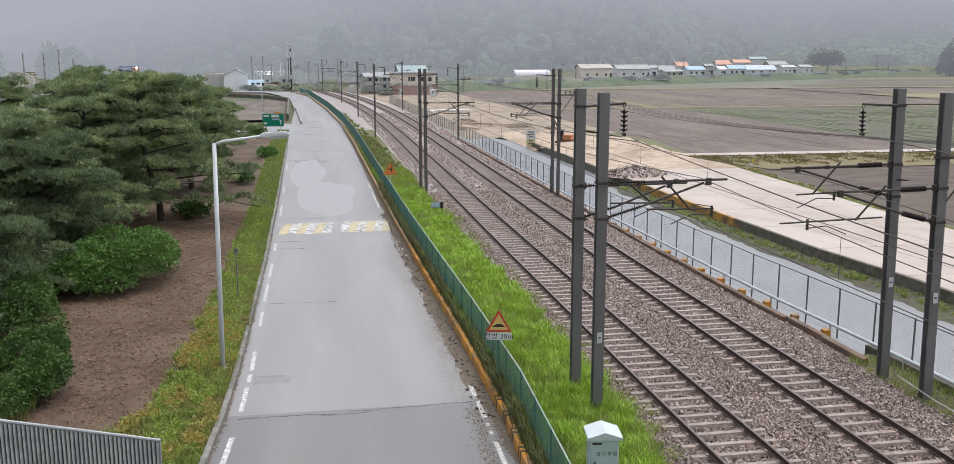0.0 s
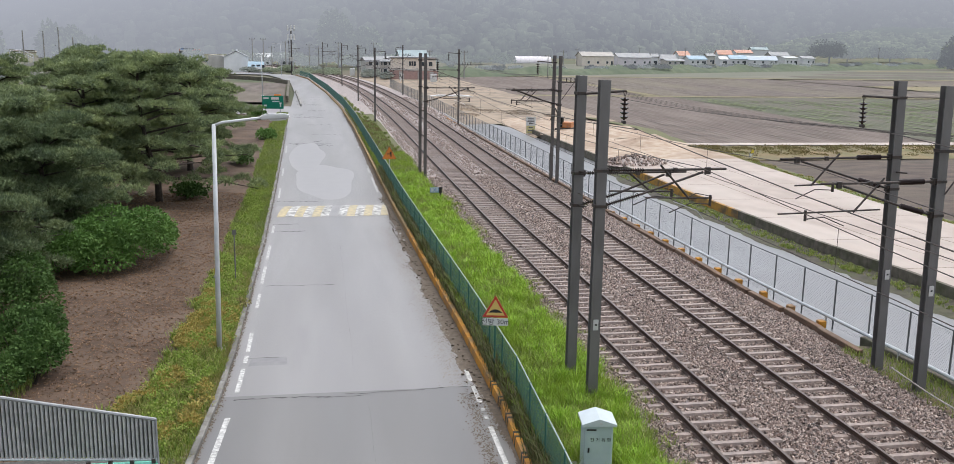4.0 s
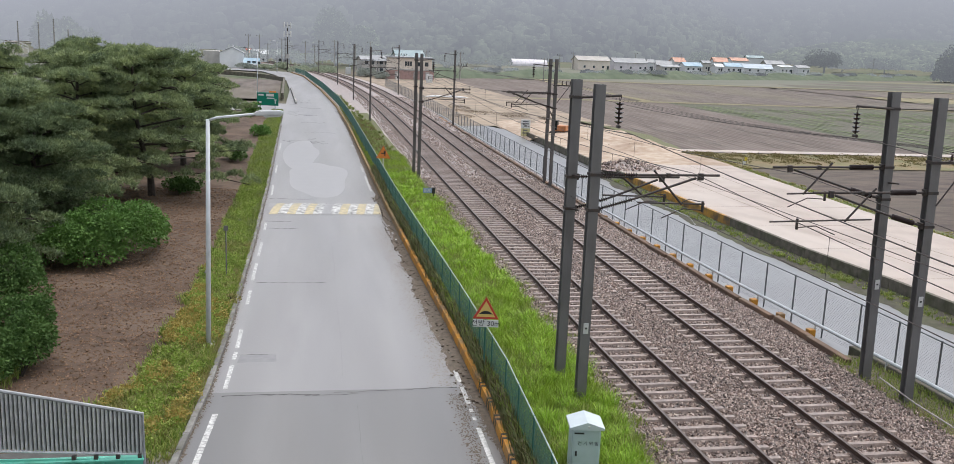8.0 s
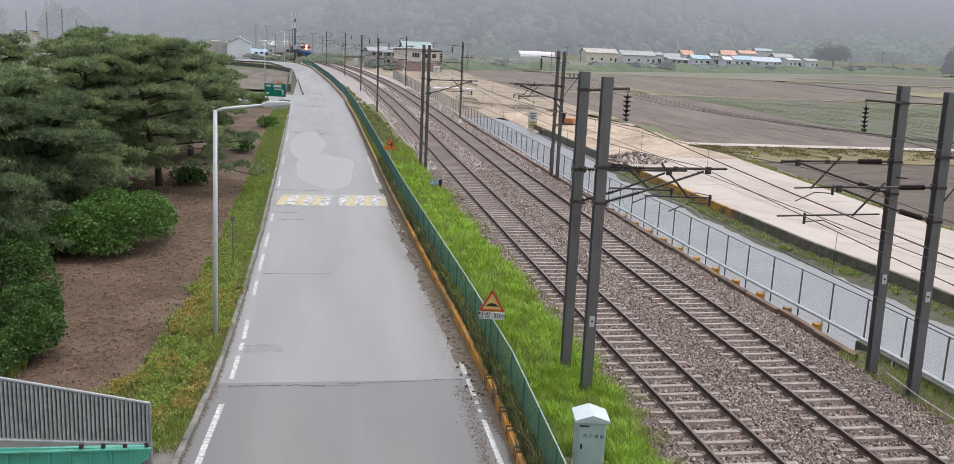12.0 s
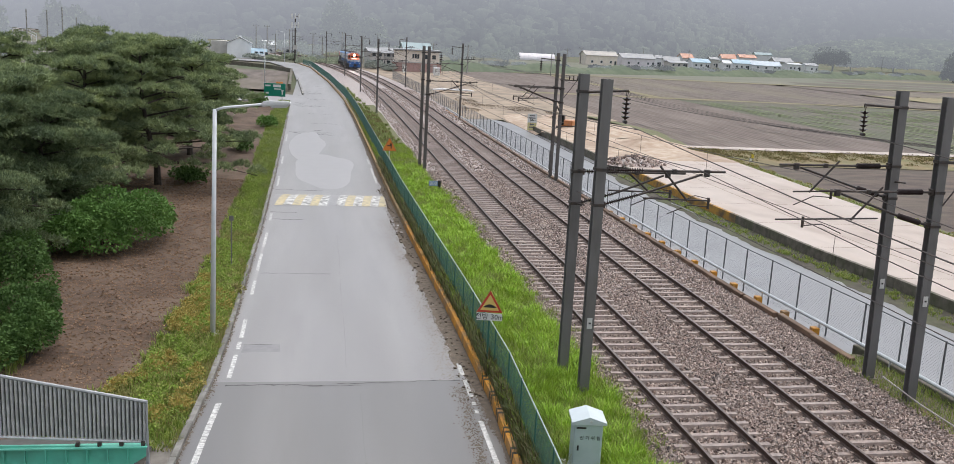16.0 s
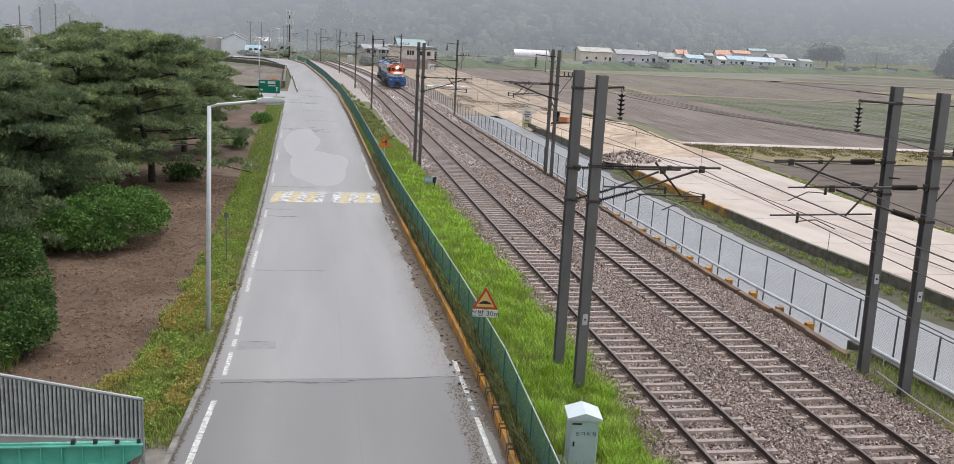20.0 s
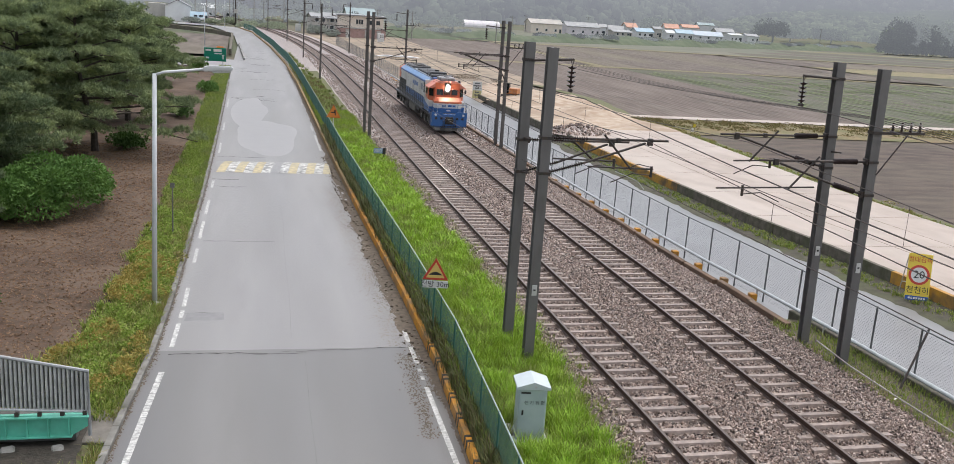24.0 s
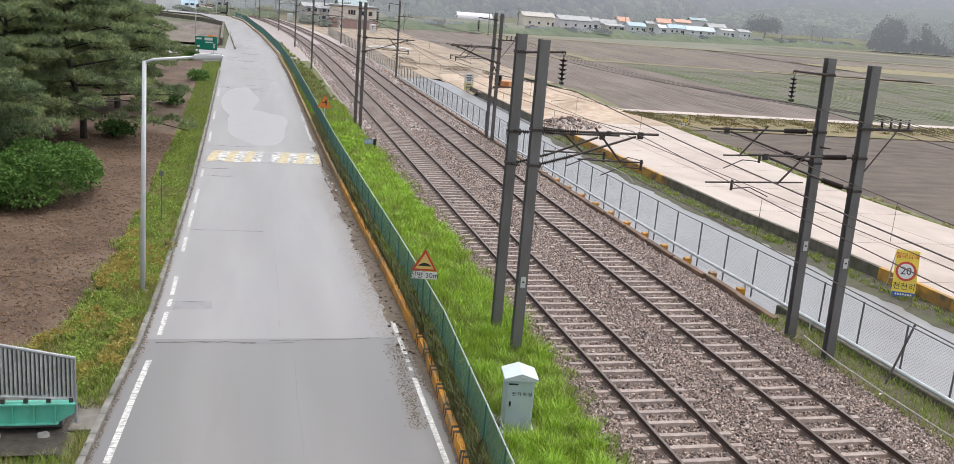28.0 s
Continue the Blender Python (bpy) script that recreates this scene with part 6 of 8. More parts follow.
    if k in used:
        o = copy_thing(src[k], pose(x, y, 0.05, 0, 0, a))
        o.scale = (s, s, s)
    else:
        used.add(k)
        src[k].matrix_world = m


def leaves(rs, n, shape, size, droop=0.3):
    """Folded leaves over a lumpy mound; shape gives centres and outward ways."""
    c, out = shape(rs, n)
    a = rs.normal(0, 0.7, (n, 3)) + out + np.array((0, 0, -droop))
    a /= np.linalg.norm(a, axis=1)[:, None]
    s = np.cross(a, rs.normal(0, 1, (n, 3)) + np.array((0, 0, 0.3)))
    s /= np.linalg.norm(s, axis=1)[:, None]
    up = np.cross(s, a)
    l = (rs.uniform(0.6, 1.3, (n, 1))) * size
    p0, p1 = c, c + a * l
    m = c + a * l * 0.5 - up * l * 0.06
    V = np.stack([p0, m + s * l * 0.3 + up * l * 0.1, p1, m - s * l * 0.3 + up * l * 0.1], 1).reshape(-1, 3)
    b = np.arange(n)[:, None] * 4
    F = np.concatenate([b + np.array((0, 1, 2)), b + np.array((0, 2, 3))], 0)
    return V.tolist(), F.tolist()


def mound(rx, ry, h, lumps, seed):
    r0 = np.random.RandomState(seed)
    L = [(r0.uniform(-0.6, 0.6) * rx, r0.uniform(-0.6, 0.6) * ry, r0.uniform(0.25, 0.62) * h, r0.uniform(0.34, 0.55)) for _ in range(lumps)]

    def f(rs, n):
        i = rs.randint(0, lumps, n)
        u = rs.normal(0, 1, (n, 3))
        u /= np.linalg.norm(u, axis=1)[:, None]
        u[:, 2] = np.abs(u[:, 2]) * 1.2 - 0.35
        k = rs.uniform(0.72, 1.03, (n, 1))
        C = np.array(L)[i]
        sz = np.stack([C[:, 3] * rx, C[:, 3] * ry, C[:, 3] * h * 0.95], -1)
        return C[:, :3] + u * k * sz, u
    return f


def bush(x, y, rx, ry, h, n, size, label, material=LEAF, seed=1, z=0.05, name="bush"):
    rs = np.random.RandomState(seed)
    t = thing(name, label, "bush", pose(x, y, z), "bushes")
    v, f = leaves(rs, n, mound(rx, ry, h, 9, seed), size)
    tri_mesh("foliage", v, f, material, t)
    bm = bmesh.new()
    r = random.Random(seed)
    for i in range(7):
        a = r.uniform(0, 6.28)
        rod(bm, (0.1 * math.cos(a), 0.1 * math.sin(a), -0.1), (0.55 * rx * math.cos(a), 0.55 * ry * math.sin(a), h * r.uniform(0.5, 0.75)), 0.03, 0.012, 5)
    part("woody_base", bm, BARK, t)
    return t


bush(-9.2, 42.3, 2.8, 3.2, 2.5, 24000, 0.14, "broad bright green leafy bush beneath the pines", seed=4)
bush(-11.3, 41.8, 1.6, 1.8, 1.5, 5200, 0.13, "low green leafy bush beneath the pines", LEAF_D, seed=6)
bush(-8.35, 27.4, 1.0, 1.6, 1.5, 7500, 0.11, "dense dark green shrub beside the tilled soil", LEAF_D, seed=8)
bush(-9.1, 29.4, 1.3, 1.6, 1.9, 9500, 0.11, "dense dark green shrub beside the tilled soil", LEAF_D, seed=9)
# added shrub: its dark leaves stand in for shade in the pine's crown
bush(-10.7, 34.4, 1.9, 2.4, 2.7, 10000, 0.12, "dense dark green shrub beside the tilled soil", LEAF_D, seed=10)
bush(-2.95, 34.9, 0.28, 0.35, 0.5, 260, 0.09, "small brown-green weed clump on the kerb", GRASS_S, seed=19, name="weed_clump")
bush(-6.3, 76, 1.0, 1.8, 1.5, 1800, 0.2, "green bush at the edge of the verge", LEAF_D, seed=12)
bush(-5.2, 95, 0.9, 2.0, 1.2, 1500, 0.2, "pale green bush under the pine's tip", LEAF, seed=13)
bush(-8.2, 60.5, 1.4, 1.8, 1.0, 1600, 0.2, "low green scrub between the trunks", LEAF_D, seed=14)
bush(-7.6, 118, 1.2, 1.4, 2.0, 1500, 0.22, "pale green bush behind the direction sign", LEAF, seed=15)


def blades(name, parent, label, region, n, h0, h1, width, material, seed, zf, side=0, lean=0.28):
    rs = np.random.RandomState(seed)
    y0, y1, left, right = region
    y = rs.uniform(y0, y1, n)
    u = rs.uniform(0, 1, n)
    L, Rr = np.array([left(v) for v in y]), np.array([right(v) for v in y])
    x = L + (Rr - L) * u
    k = np.array([0.32 + 0.6 * (0.5 + 0.5 * noise.noise((a * 0.9, b * 0.9, seed))) + 0.5 * (0.5 + 0.5 * noise.noise((a * 3.1, b * 2.6, seed))) for a, b in zip(x, y)])
    keep = rs.uniform(0, 1, n) < k
    # clear round the cabinet's plate, the stair and its landing
    keep &= ~((x > 5.55) & (x < 6.62) & (y > 18.72) & (y < 19.8))
    keep &= ~((x < -3.62) & (y > 19.0) & (y < 21.3)) & ~((x < -3.05) & (x > -4.2) & (y > 20.2) & (y < 21.2))
    if side:
        patch = np.array([noise.noise((a * 0.9, b * 0.55, 31.0)) + 0.5 * noise.noise((a * 2.6, b * 2.1, 37.0)) for a, b in zip(x, y)])
        keep &= (patch * side + rs.normal(0, 0.12, n)) > -0.05
    x, y, k = x[keep], y[keep], k[keep]
    n = len(x)
    z = np.array([zf(a, b) for a, b in zip(x, y)])
    h = rs.uniform(h0, h1, n) * k
    a = rs.uniform(0, 6.28, n)
    s = np.stack([np.cos(a), np.sin(a), np.zeros(n)], -1) * (width * rs.uniform(0.6, 1.3, n))[:, None]
    ln = rs.normal(0, lean, (n, 2)) * h[:, None]
    b = np.stack([x, y, z], -1)
    m = b + np.concatenate([ln * 0.35, (h * 0.6)[:, None]], 1)
    e = b + np.concatenate([ln, h[:, None]], 1)
    V = np.stack([b - s, b + s, m + s * 0.7, m - s * 0.7, e], 1).reshape(-1, 3)
    q = np.arange(n)[:, None] * 5
    F = np.concatenate([q + np.array((0, 1, 2)), q + np.array((0, 2, 3)), q + np.array((3, 2, 4))], 0)
    return tagged(tri_mesh(name, V.tolist(), F.tolist(), material), label, "grass", kind="stuff")


bz = lambda x, y: 0.28
bl = lambda y: rr(y) + 0.3
for sd, gm, lb in ((1, GRASS_B, "tall fresh bright green grass beside the track"), (-1, GRASS_D, "darker weedy grass beside the track")):
    blades("tall_grass", bank, lb, (12, 36, bl, bank_r), 52000, 0.22, 0.6, 0.011, gm, 1 if sd > 0 else 21, bz, sd, 0.42)
    blades("tall_grass", bank, lb, (36, 80, bl, bank_r), 50000, 0.2, 0.5, 0.016, gm, 2 if sd > 0 else 22, bz, sd, 0.42)
    blades("tall_grass", bank, lb, (80, 132, bl, lambda y: bank_r(y) - 0.3 - max(0, y - 105) * 0.09), 8500, 0.15, 0.4, 0.03, GRASS_M if sd > 0 else GRASS_F, 3 if sd > 0 else 23, bz, sd, 0.42)


def clumps(name, label, region, n, per, h0, h1, width, material, seed, zf):
    """Tufts of grass: blades that spread from one root."""
    rs = np.random.RandomState(seed)
    y0, y1, left, right = region
    cy = y0 + (y1 - y0) * rs.uniform(0, 1, n) ** 1.3
    L, Rr = np.array([left(v) for v in cy]), np.array([right(v) for v in cy])
    cx = L + (Rr - L) * rs.uniform(0, 1, n)
    keep = ~((cx > 5.4) & (cx < 6.75) & (cy > 18.4) & (cy < 19.9)) & ~((cx < -3.0) & (cx > -9.5) & (cy > 18.6) & (cy < 21.4))
    cx, cy = cx[keep], cy[keep]
    n = len(cx)
    sz = rs.uniform(0.5, 1.0, n)
    a = rs.uniform(0, 6.28, (n, per))
    rr_ = np.abs(rs.normal(0, 0.16, (n, per))) * sz[:, None]
    h = rs.uniform(h0, h1, (n, per)) * sz[:, None]
    out = rs.uniform(0.25, 0.75, (n, per)) * h
    b = np.stack([cx[:, None] + rr_ * np.cos(a), cy[:, None] + rr_ * np.sin(a), np.broadcast_to(np.array([zf(u, v) for u, v in zip(cx, cy)])[:, None], a.shape)], -1).reshape(-1, 3)
    d = np.stack([np.cos(a), np.sin(a)], -1).reshape(-1, 2)
    h, out = h.reshape(-1), out.reshape(-1)
    w = np.stack([-d[:, 1], d[:, 0], np.zeros(len(d))], -1) * (width * rs.uniform(0.6, 1.4, len(d)))[:, None]
    m = b + np.concatenate([d * out[:, None] * 0.35, (h * 0.72)[:, None]], 1)
    e = b + np.concatenate([d * out[:, None], h[:, None]], 1)
    V = np.stack([b - w, b + w, m + w * 0.8, m - w * 0.8, e], 1).reshape(-1, 3)
    q = np.arange(len(b))[:, None] * 5
    F = np.concatenate([q + np.array((0, 1, 2)), q + np.array((0, 2, 3)), q + np.array((3, 2, 4))], 0)
    return tagged(tri_mesh(name, V.tolist(), F.tolist(), material), label, "grass", kind="stuff")


clumps("grass_tufts", "lush bright green grass tufts beside the track", (15, 44, lambda y: rr(y) + 0.9, lambda y: bank_r(y) + 0.1), 430, 95, 0.26, 0.62, 0.009, GRASS_L, 61, bz)
clumps("grass_tufts", "lush bright green grass tufts beside the track", (44, 68, lambda y: rr(y) + 0.9, bank_r), 260, 60, 0.26, 0.56, 0.015, GRASS_L, 62, bz)
clumps("grass_tufts", "muted green grass tufts beside the track", (68, 165, lambda y: rr(y) + 0.5, lambda y: bank_r(y) - max(0, y - 100) * 0.03), 240, 30, 0.25, 0.5, 0.028, GRASS_M, 67, bz)
clumps("fence_weeds", "dark and brownish weeds grown into the green fence", (14, 70, lambda y: rr(y) + 0.22, lambda y: rr(y) + 0.55), 900, 26, 0.2, 0.75, 0.012, WEED, 63, bz)
clumps("verge_tufts", "yellow-green weed tufts on the verge", (16, 48, lambda y: verge_l(y) - 0.35, lambda y: rl(y) - 0.25), 1100, 40, 0.1, 0.3, 0.013, GRASS_V, 64, lambda x, y: 0.07)
clumps("verge_tufts", "straw-coloured seeding weeds on the verge", (20, 48, lambda y: verge_l(y) - 0.2, lambda y: rl(y) - 0.4), 330, 34, 0.1, 0.3, 0.012, GRASS_S, 65, lambda x, y: 0.07)
clumps("ballast_weeds", "small weeds creeping into the ballast", (15, 60, lambda y: bank_r(y) - 0.3, lambda y: bank_r(y) + 0.75), 240, 22, 0.08, 0.28, 0.012, GRASS_D, 66, lambda x, y: 0.36)
vr = lambda y: rl(y) - 0.14
for sd, gm, lb in ((1, GRASS_V, "short weedy grass in green tufts"), (-1, GRASS_S, "straw-coloured and olive grass tufts")):
    blades("verge_grass", verge, lb, (12, 45, verge_l, vr), 52000, 0.07, 0.32, 0.010, gm, 4 if sd > 0 else 24, lambda x, y: 0.06, sd, 0.5)
    blades("verge_grass", verge, lb, (45, 128, lambda y: verge_l(y) - 0.3, vr), 38000, 0.1, 0.34, 0.018, GRASS_M if sd > 0 else GRASS_V, 5 if sd > 0 else 25, lambda x, y: 0.06, sd, 0.5)
blades("verge_grass", verge, "weeds at the foot of the fence", (12, 100, lambda y: rr(y) + 0.2, lambda y: rr(y) + 0.5), 9000, 0.1, 0.4, 0.012, GRASS_V, 6, bz)
WEED_Y = island_mat("ochre_weed", [(0.286, 0.221, 0.058), (0.390, 0.299, 0.085), (0.442, 0.364, 0.130), (0.260, 0.286, 0.065)], 0.7, 0.15, 0.25)
WEED_G = island_mat("leafy_weed", [(0.163, 0.250, 0.044), (0.237, 0.350, 0.062), (0.325, 0.400, 0.094), (0.350, 0.375, 0.138)], 0.7, 0.15, 0.25)


def weed_patches(name, label, spots, per, size, material, seed):
    """Low leafy mounds of weeds; spots hold x, y, z, radius and height."""
    rs = np.random.RandomState(seed)
    V, F = [], []
    for i, (x, y, z, r, h) in enumerate(spots):
        v, f = leaves(rs, per, mound(r, r * 1.3, h, 5, seed + i), size, 0.0)
        b = len(V)
        V += [(p[0] + x, p[1] + y, p[2] + z) for p in v]
        F += [tuple(q + b for q in t) for t in f]
    return tagged(tri_mesh(name, V, F, material), label, "weeds", kind="stuff")


rw_ = random.Random(77)


def verge_spots(n, y0, y1, bias):
    """Spots on the left verge, in drifts."""
    out = []
    while len(out) < n:
        y = rw_.uniform(y0, y1)
        x = verge_l(y) - 0.1 + (rl(y) - 0.3 - verge_l(y)) * rw_.random()
        if noise.noise((x * 0.7, y * 0.3, bias)) > -0.05 and not (x < -3.0 and 18.6 < y < 21.5) and math.hypot(x + 4.0, y - 35.5) > 0.4:
            out.append((x, y, 0.08, rw_.uniform(0.15, 0.42), rw_.uniform(0.22, 0.42)))
    return out


weed_patches("verge_weeds", "ochre and straw-coloured leafy weeds on the verge", verge_spots(170, 21.5, 40, 11.0), 190, 0.075, WEED_Y, 71)
weed_patches("verge_weeds", "yellow-green leafy weeds on the verge", verge_spots(240, 17, 62, 23.0), 190, 0.075, WEED_G, 72)
weed_patches("field_edge_weeds", "dry and green weeds along the farm path", [(35 + 75 * rw_.random() ** 1.5, 80 + 8 * rw_.random() ** 0.6, 0.05, rw_.uniform(0.5, 1.6), rw_.uniform(0.06, 0.16)) for i in range(330)], 60, 0.15, GRASS_F, 73)
weed_patches("field_edge_weeds", "green weeds between yard and field", [(lerp(YARD_R, y) + rw_.uniform(0.4, 2.8), y, 0.05, rw_.uniform(0.2, 0.7), rw_.uniform(0.06, 0.2)) for y in [rw_.uniform(22, 90) for i in range(170)]], 70, 0.12, GRASS_S, 74)
clumps("wall_weeds", "low green weeds at the foot of the yard wall", (16, 68, lambda y: wallx(y) - 1.0, lambda y: wallx(y) - 0.05), 620, 26, 0.05, 0.2, 0.012, GRASS_D, 68, lambda x, y: 0.1)
blades("edge_weeds", verge, "weeds between ballast and fence", (8, 27, lambda y: 16.6, lambda y: lerp(FENCE_R, y) - 0.3), 9000, 0.05, 0.24, 0.010, GRASS_D, 8, lambda x, y: 0.28, 0, 0.5)
blades("yard_edge_grass", verge, "green grass along the far edge of the yard", (24, 76, lambda y: lerp(YARD_R, y) + 0.5, lambda y: lerp(YARD_R, y) + 2.2), 14000, 0.1, 0.35, 0.02, GRASS_V, 10, lambda x, y: -0.02)
blades("plot_weeds", verge, "sparse weeds over the tilled soil", (16, 30, lambda y: -10.5, lambda y: -8.2), 5000, 0.08, 0.4, 0.012, GRASS_D, 11, lambda x, y: 0.06)


# clods on the tilled plot
CLOD = island_mat("soil_clods", [(0.102, 0.065, 0.042), (0.155, 0.101, 0.064), (0.232, 0.153, 0.101), (0.184, 0.121, 0.078)], 0.9, 0.2)
rs = np.random.RandomState(23)
oc = np.array([(1, 0, 0), (-1, 0, 0), (0, 1, 0), (0, -1, 0), (0, 0, 0.8), (0, 0, -0.8)])
ot = np.array([(0, 2, 4), (2, 1, 4), (1, 3, 4), (3, 0, 4), (2, 0, 5), (1, 2, 5), (3, 1, 5), (0, 3, 5)])
n = 42000
y = rs.uniform(17, 62, n)
x = np.array([verge_l(v) for v in y]) - 0.1 - rs.uniform(0, 1, n) * 9.0
z = np.array([plot_z(a, b) + 0.012 for a, b in zip(x, y)])
V = oc[None] * (0.012 + 0.045 * rs.uniform(0, 1, (n, 1, 1)) ** 2) * rs.uniform(0.6, 1.4, (n, 1, 3)) * np.array((1, 1, 0.7)) + rs.normal(0, 0.008, (n, 6, 3)) + np.stack([x, y, z], -1)[:, None]
tagged(tri_mesh("soil_clods", V.reshape(-1, 3).tolist(), (ot[None] + (np.arange(n) * 6)[:, None, None]).reshape(-1, 3).tolist(), CLOD), "brown clods and dead leaves on the tilled soil", "clods", kind="stuff")

# ---- diesel locomotive ----
T_WHITE = mat("loco_white", (0.62, 0.63, 0.63), 0.35, color2=(0.54, 0.55, 0.55), scale=1.2, detail=8, stain=(0.36, 0.35, 0.33), stain_scale=0.8, stain_amt=0.6)
T_BLUE = mat("loco_blue", (0.03, 0.125, 0.36), 0.38, color2=(0.022, 0.10, 0.29), scale=1.5, detail=7, stain=(0.03, 0.07, 0.16), stain_scale=0.9, stain_amt=0.7)
T_LBLUE = mat("loco_roof_blue", (0.16, 0.32, 0.58), 0.35, color2=(0.11, 0.26, 0.52), scale=2, detail=7, stain=(0.2, 0.27, 0.38), stain_scale=0.7)
T_GUTTER = mat("loco_gutter_blue", (0.02, 0.12, 0.42), 0.35, color2=(0.02, 0.10, 0.34), scale=2, detail=6)
T_ORANGE = mat("loco_orange", (0.660, 0.162, 0.070), 0.38, color2=(0.580, 0.149, 0.070), scale=2, detail=7, stain=(0.420, 0.149, 0.084), stain_scale=1.0)
T_SALMON = mat("loco_roof_salmon", (0.70, 0.27, 0.20), 0.45, color2=(0.62, 0.23, 0.17), scale=2, detail=7)
T_GREYB = mat("loco_frame_grey", (0.05, 0.058, 0.075), 0.5, color2=(0.085, 0.09, 0.1), scale=3, detail=8)
T_DARK = mat("loco_underside", (0.018, 0.017, 0.017), 0.6, color2=(0.045, 0.04, 0.036), scale=4, detail=8)
T_ROOF = mat("loco_roof_black", (0.03, 0.031, 0.034), 0.5, color2=(0.055, 0.055, 0.058), scale=3, detail=8)
T_DECK = mat("loco_roof_grey", (0.3, 0.33, 0.37), 0.5, color2=(0.22, 0.25, 0.3), scale=2, detail=8)
T_TANK = mat("loco_tank_grey", (0.12, 0.118, 0.115), 0.5, color2=(0.06, 0.058, 0.055), scale=2, detail=8)
GLASS = mat("loco_glass", (0.012, 0.016, 0.016), 0.08, color2=(0.02, 0.024, 0.024))
LIGHT = glow_mat("loco_headlight", (1.0, 0.97, 0.86), 320.0)
LOCO_L = 20.4
loco = thing("locomotive", "white, blue and orange diesel locomotive with its headlights on", "locomotive")
loco.scale = (0.95, 0.975, 0.98)


def lp(name, bm, m, label="", parent=None):
    return part(name, bm, m, parent or loco, label)


HW = 1.42
HOOD1 = 19.0
# underframe, end plates and platforms
lp("frame", B(-1.3, 1.3, 0.7, LOCO_L - 0.6, 1.0, 1.38, 0.02), T_DARK, "dark underframe")
pilot = lp("front_pilot", prism(bmesh.new(), [(-1.4, 0.5), (-1.1, 0.36), (1.1, 0.36), (1.4, 0.5), (1.4, 1.5), (0.55, 1.5), (0.45, 1.32), (-0.45, 1.32), (-0.55, 1.5), (-1.4, 1.5)], "y", 0.42, 0.56), T_BLUE, "blue front plate with a notched top")
part("pilot_edge", B(-1.35, 1.35, 0.405, 0.42, 0.4, 0.46), T_DARK, pilot)
for x in (-1.05, -0.62, 0.62, 1.05):
    part("jumper_socket", B(x - 0.09, x + 0.09, 0.36, 0.42, 0.95, 1.12, 0.02), T_DARK, pilot)
for s in (-1, 1):
    for x in (0.36, 0.5):
        part("hose", tube(bmesh.new(), [(x * s, 0.41, 0.92), (x * s, 0.24, 0.84), (x * s, 0.2, 0.6), (x * s, 0.3, 0.42)], 0.03), T_DARK, pilot)
    part("marker_lamp", rod(bmesh.new(), (1.1 * s, 0.42, 1.3), (1.1 * s, 0.36, 1.3), 0.085, n=12), T_WHITE, pilot)
lp("front_platform", B(-1.4, 1.4, 0.5, 1.9, 1.22, 1.34, 0.02), T_BLUE)
lp("coupler", prism(bmesh.new(), [(-0.13, 0.6), (-0.13, 0.2), (-0.2, 0.12), (-0.18, 0.0), (0.06, 0.03), (0.2, 0.0), (0.2, 0.14), (0.13, 0.2), (0.13, 0.6)], "z", 0.7, 1.02), T_DARK, "black knuckle coupler")
lp("coupler_pocket", B(-0.32, 0.32, 0.38, 0.6, 0.6, 1.16, 0.04), T_DARK)
for i, x in enumerate((-1.2, -0.72, -0.24, 0.24, 0.72)):
    lp("plough_plate", prism(bmesh.new(), [(0.44, 0.36), (0.3, 0.13), (0.36, 0.12), (0.5, 0.36)], "x", x, x + 0.46), T_DARK if i % 2 else T_TANK)
lp("rear_platform", B(-1.38, 1.38, HOOD1, LOCO_L - 0.55, 1.2, 1.36, 0.02), T_DARK)
lp("rear_pilot", B(-1.38, 1.38, LOCO_L - 0.65, LOCO_L - 0.52, 0.4, 1.45, 0.02), T_DARK, "black rear end plate")
lp("rear_coupler", B(-0.16, 0.16, LOCO_L - 0.55, LOCO_L, 0.72, 1.02, 0.04), T_DARK)
for s in (-1, 1):
    a, b = min(s * 1.0, s * 1.4), max(s * 1.0, s * 1.4)
    for k in range(3):
        lp("front_step", B(a, b, 0.6, 1.0, 0.5 + 0.28 * k, 0.54 + 0.28 * k), T_BLUE)
        lp("rear_step", B(a, b, LOCO_L - 1.1, LOCO_L - 0.7, 0.5 + 0.28 * k, 0.54 + 0.28 * k), T_DARK)
    lp("step_side", B(min(s * 1.36, s * 1.4), max(s * 1.36, s * 1.4), 0.56, 1.15, 0.42, 1.4, 0.01), T_BLUE)
    lp("end_rail", tube(bmesh.new(), [(s * 1.34, 0.5, 1.34), (s * 1.34, 0.5, 2.05), (s * 0.62, 0.5, 2.05), (s * 0.62, 0.5, 1.34)], 0.018), T_BLUE)
    lp("end_rail", tube(bmesh.new(), [(s * 1.34, LOCO_L - 0.6, 1.34), (s * 1.34, LOCO_L - 0.6, 2.25), (s * 0.5, LOCO_L - 0.6, 2.25), (s * 0.5, LOCO_L - 0.6, 1.34)], 0.018), T_WHITE)
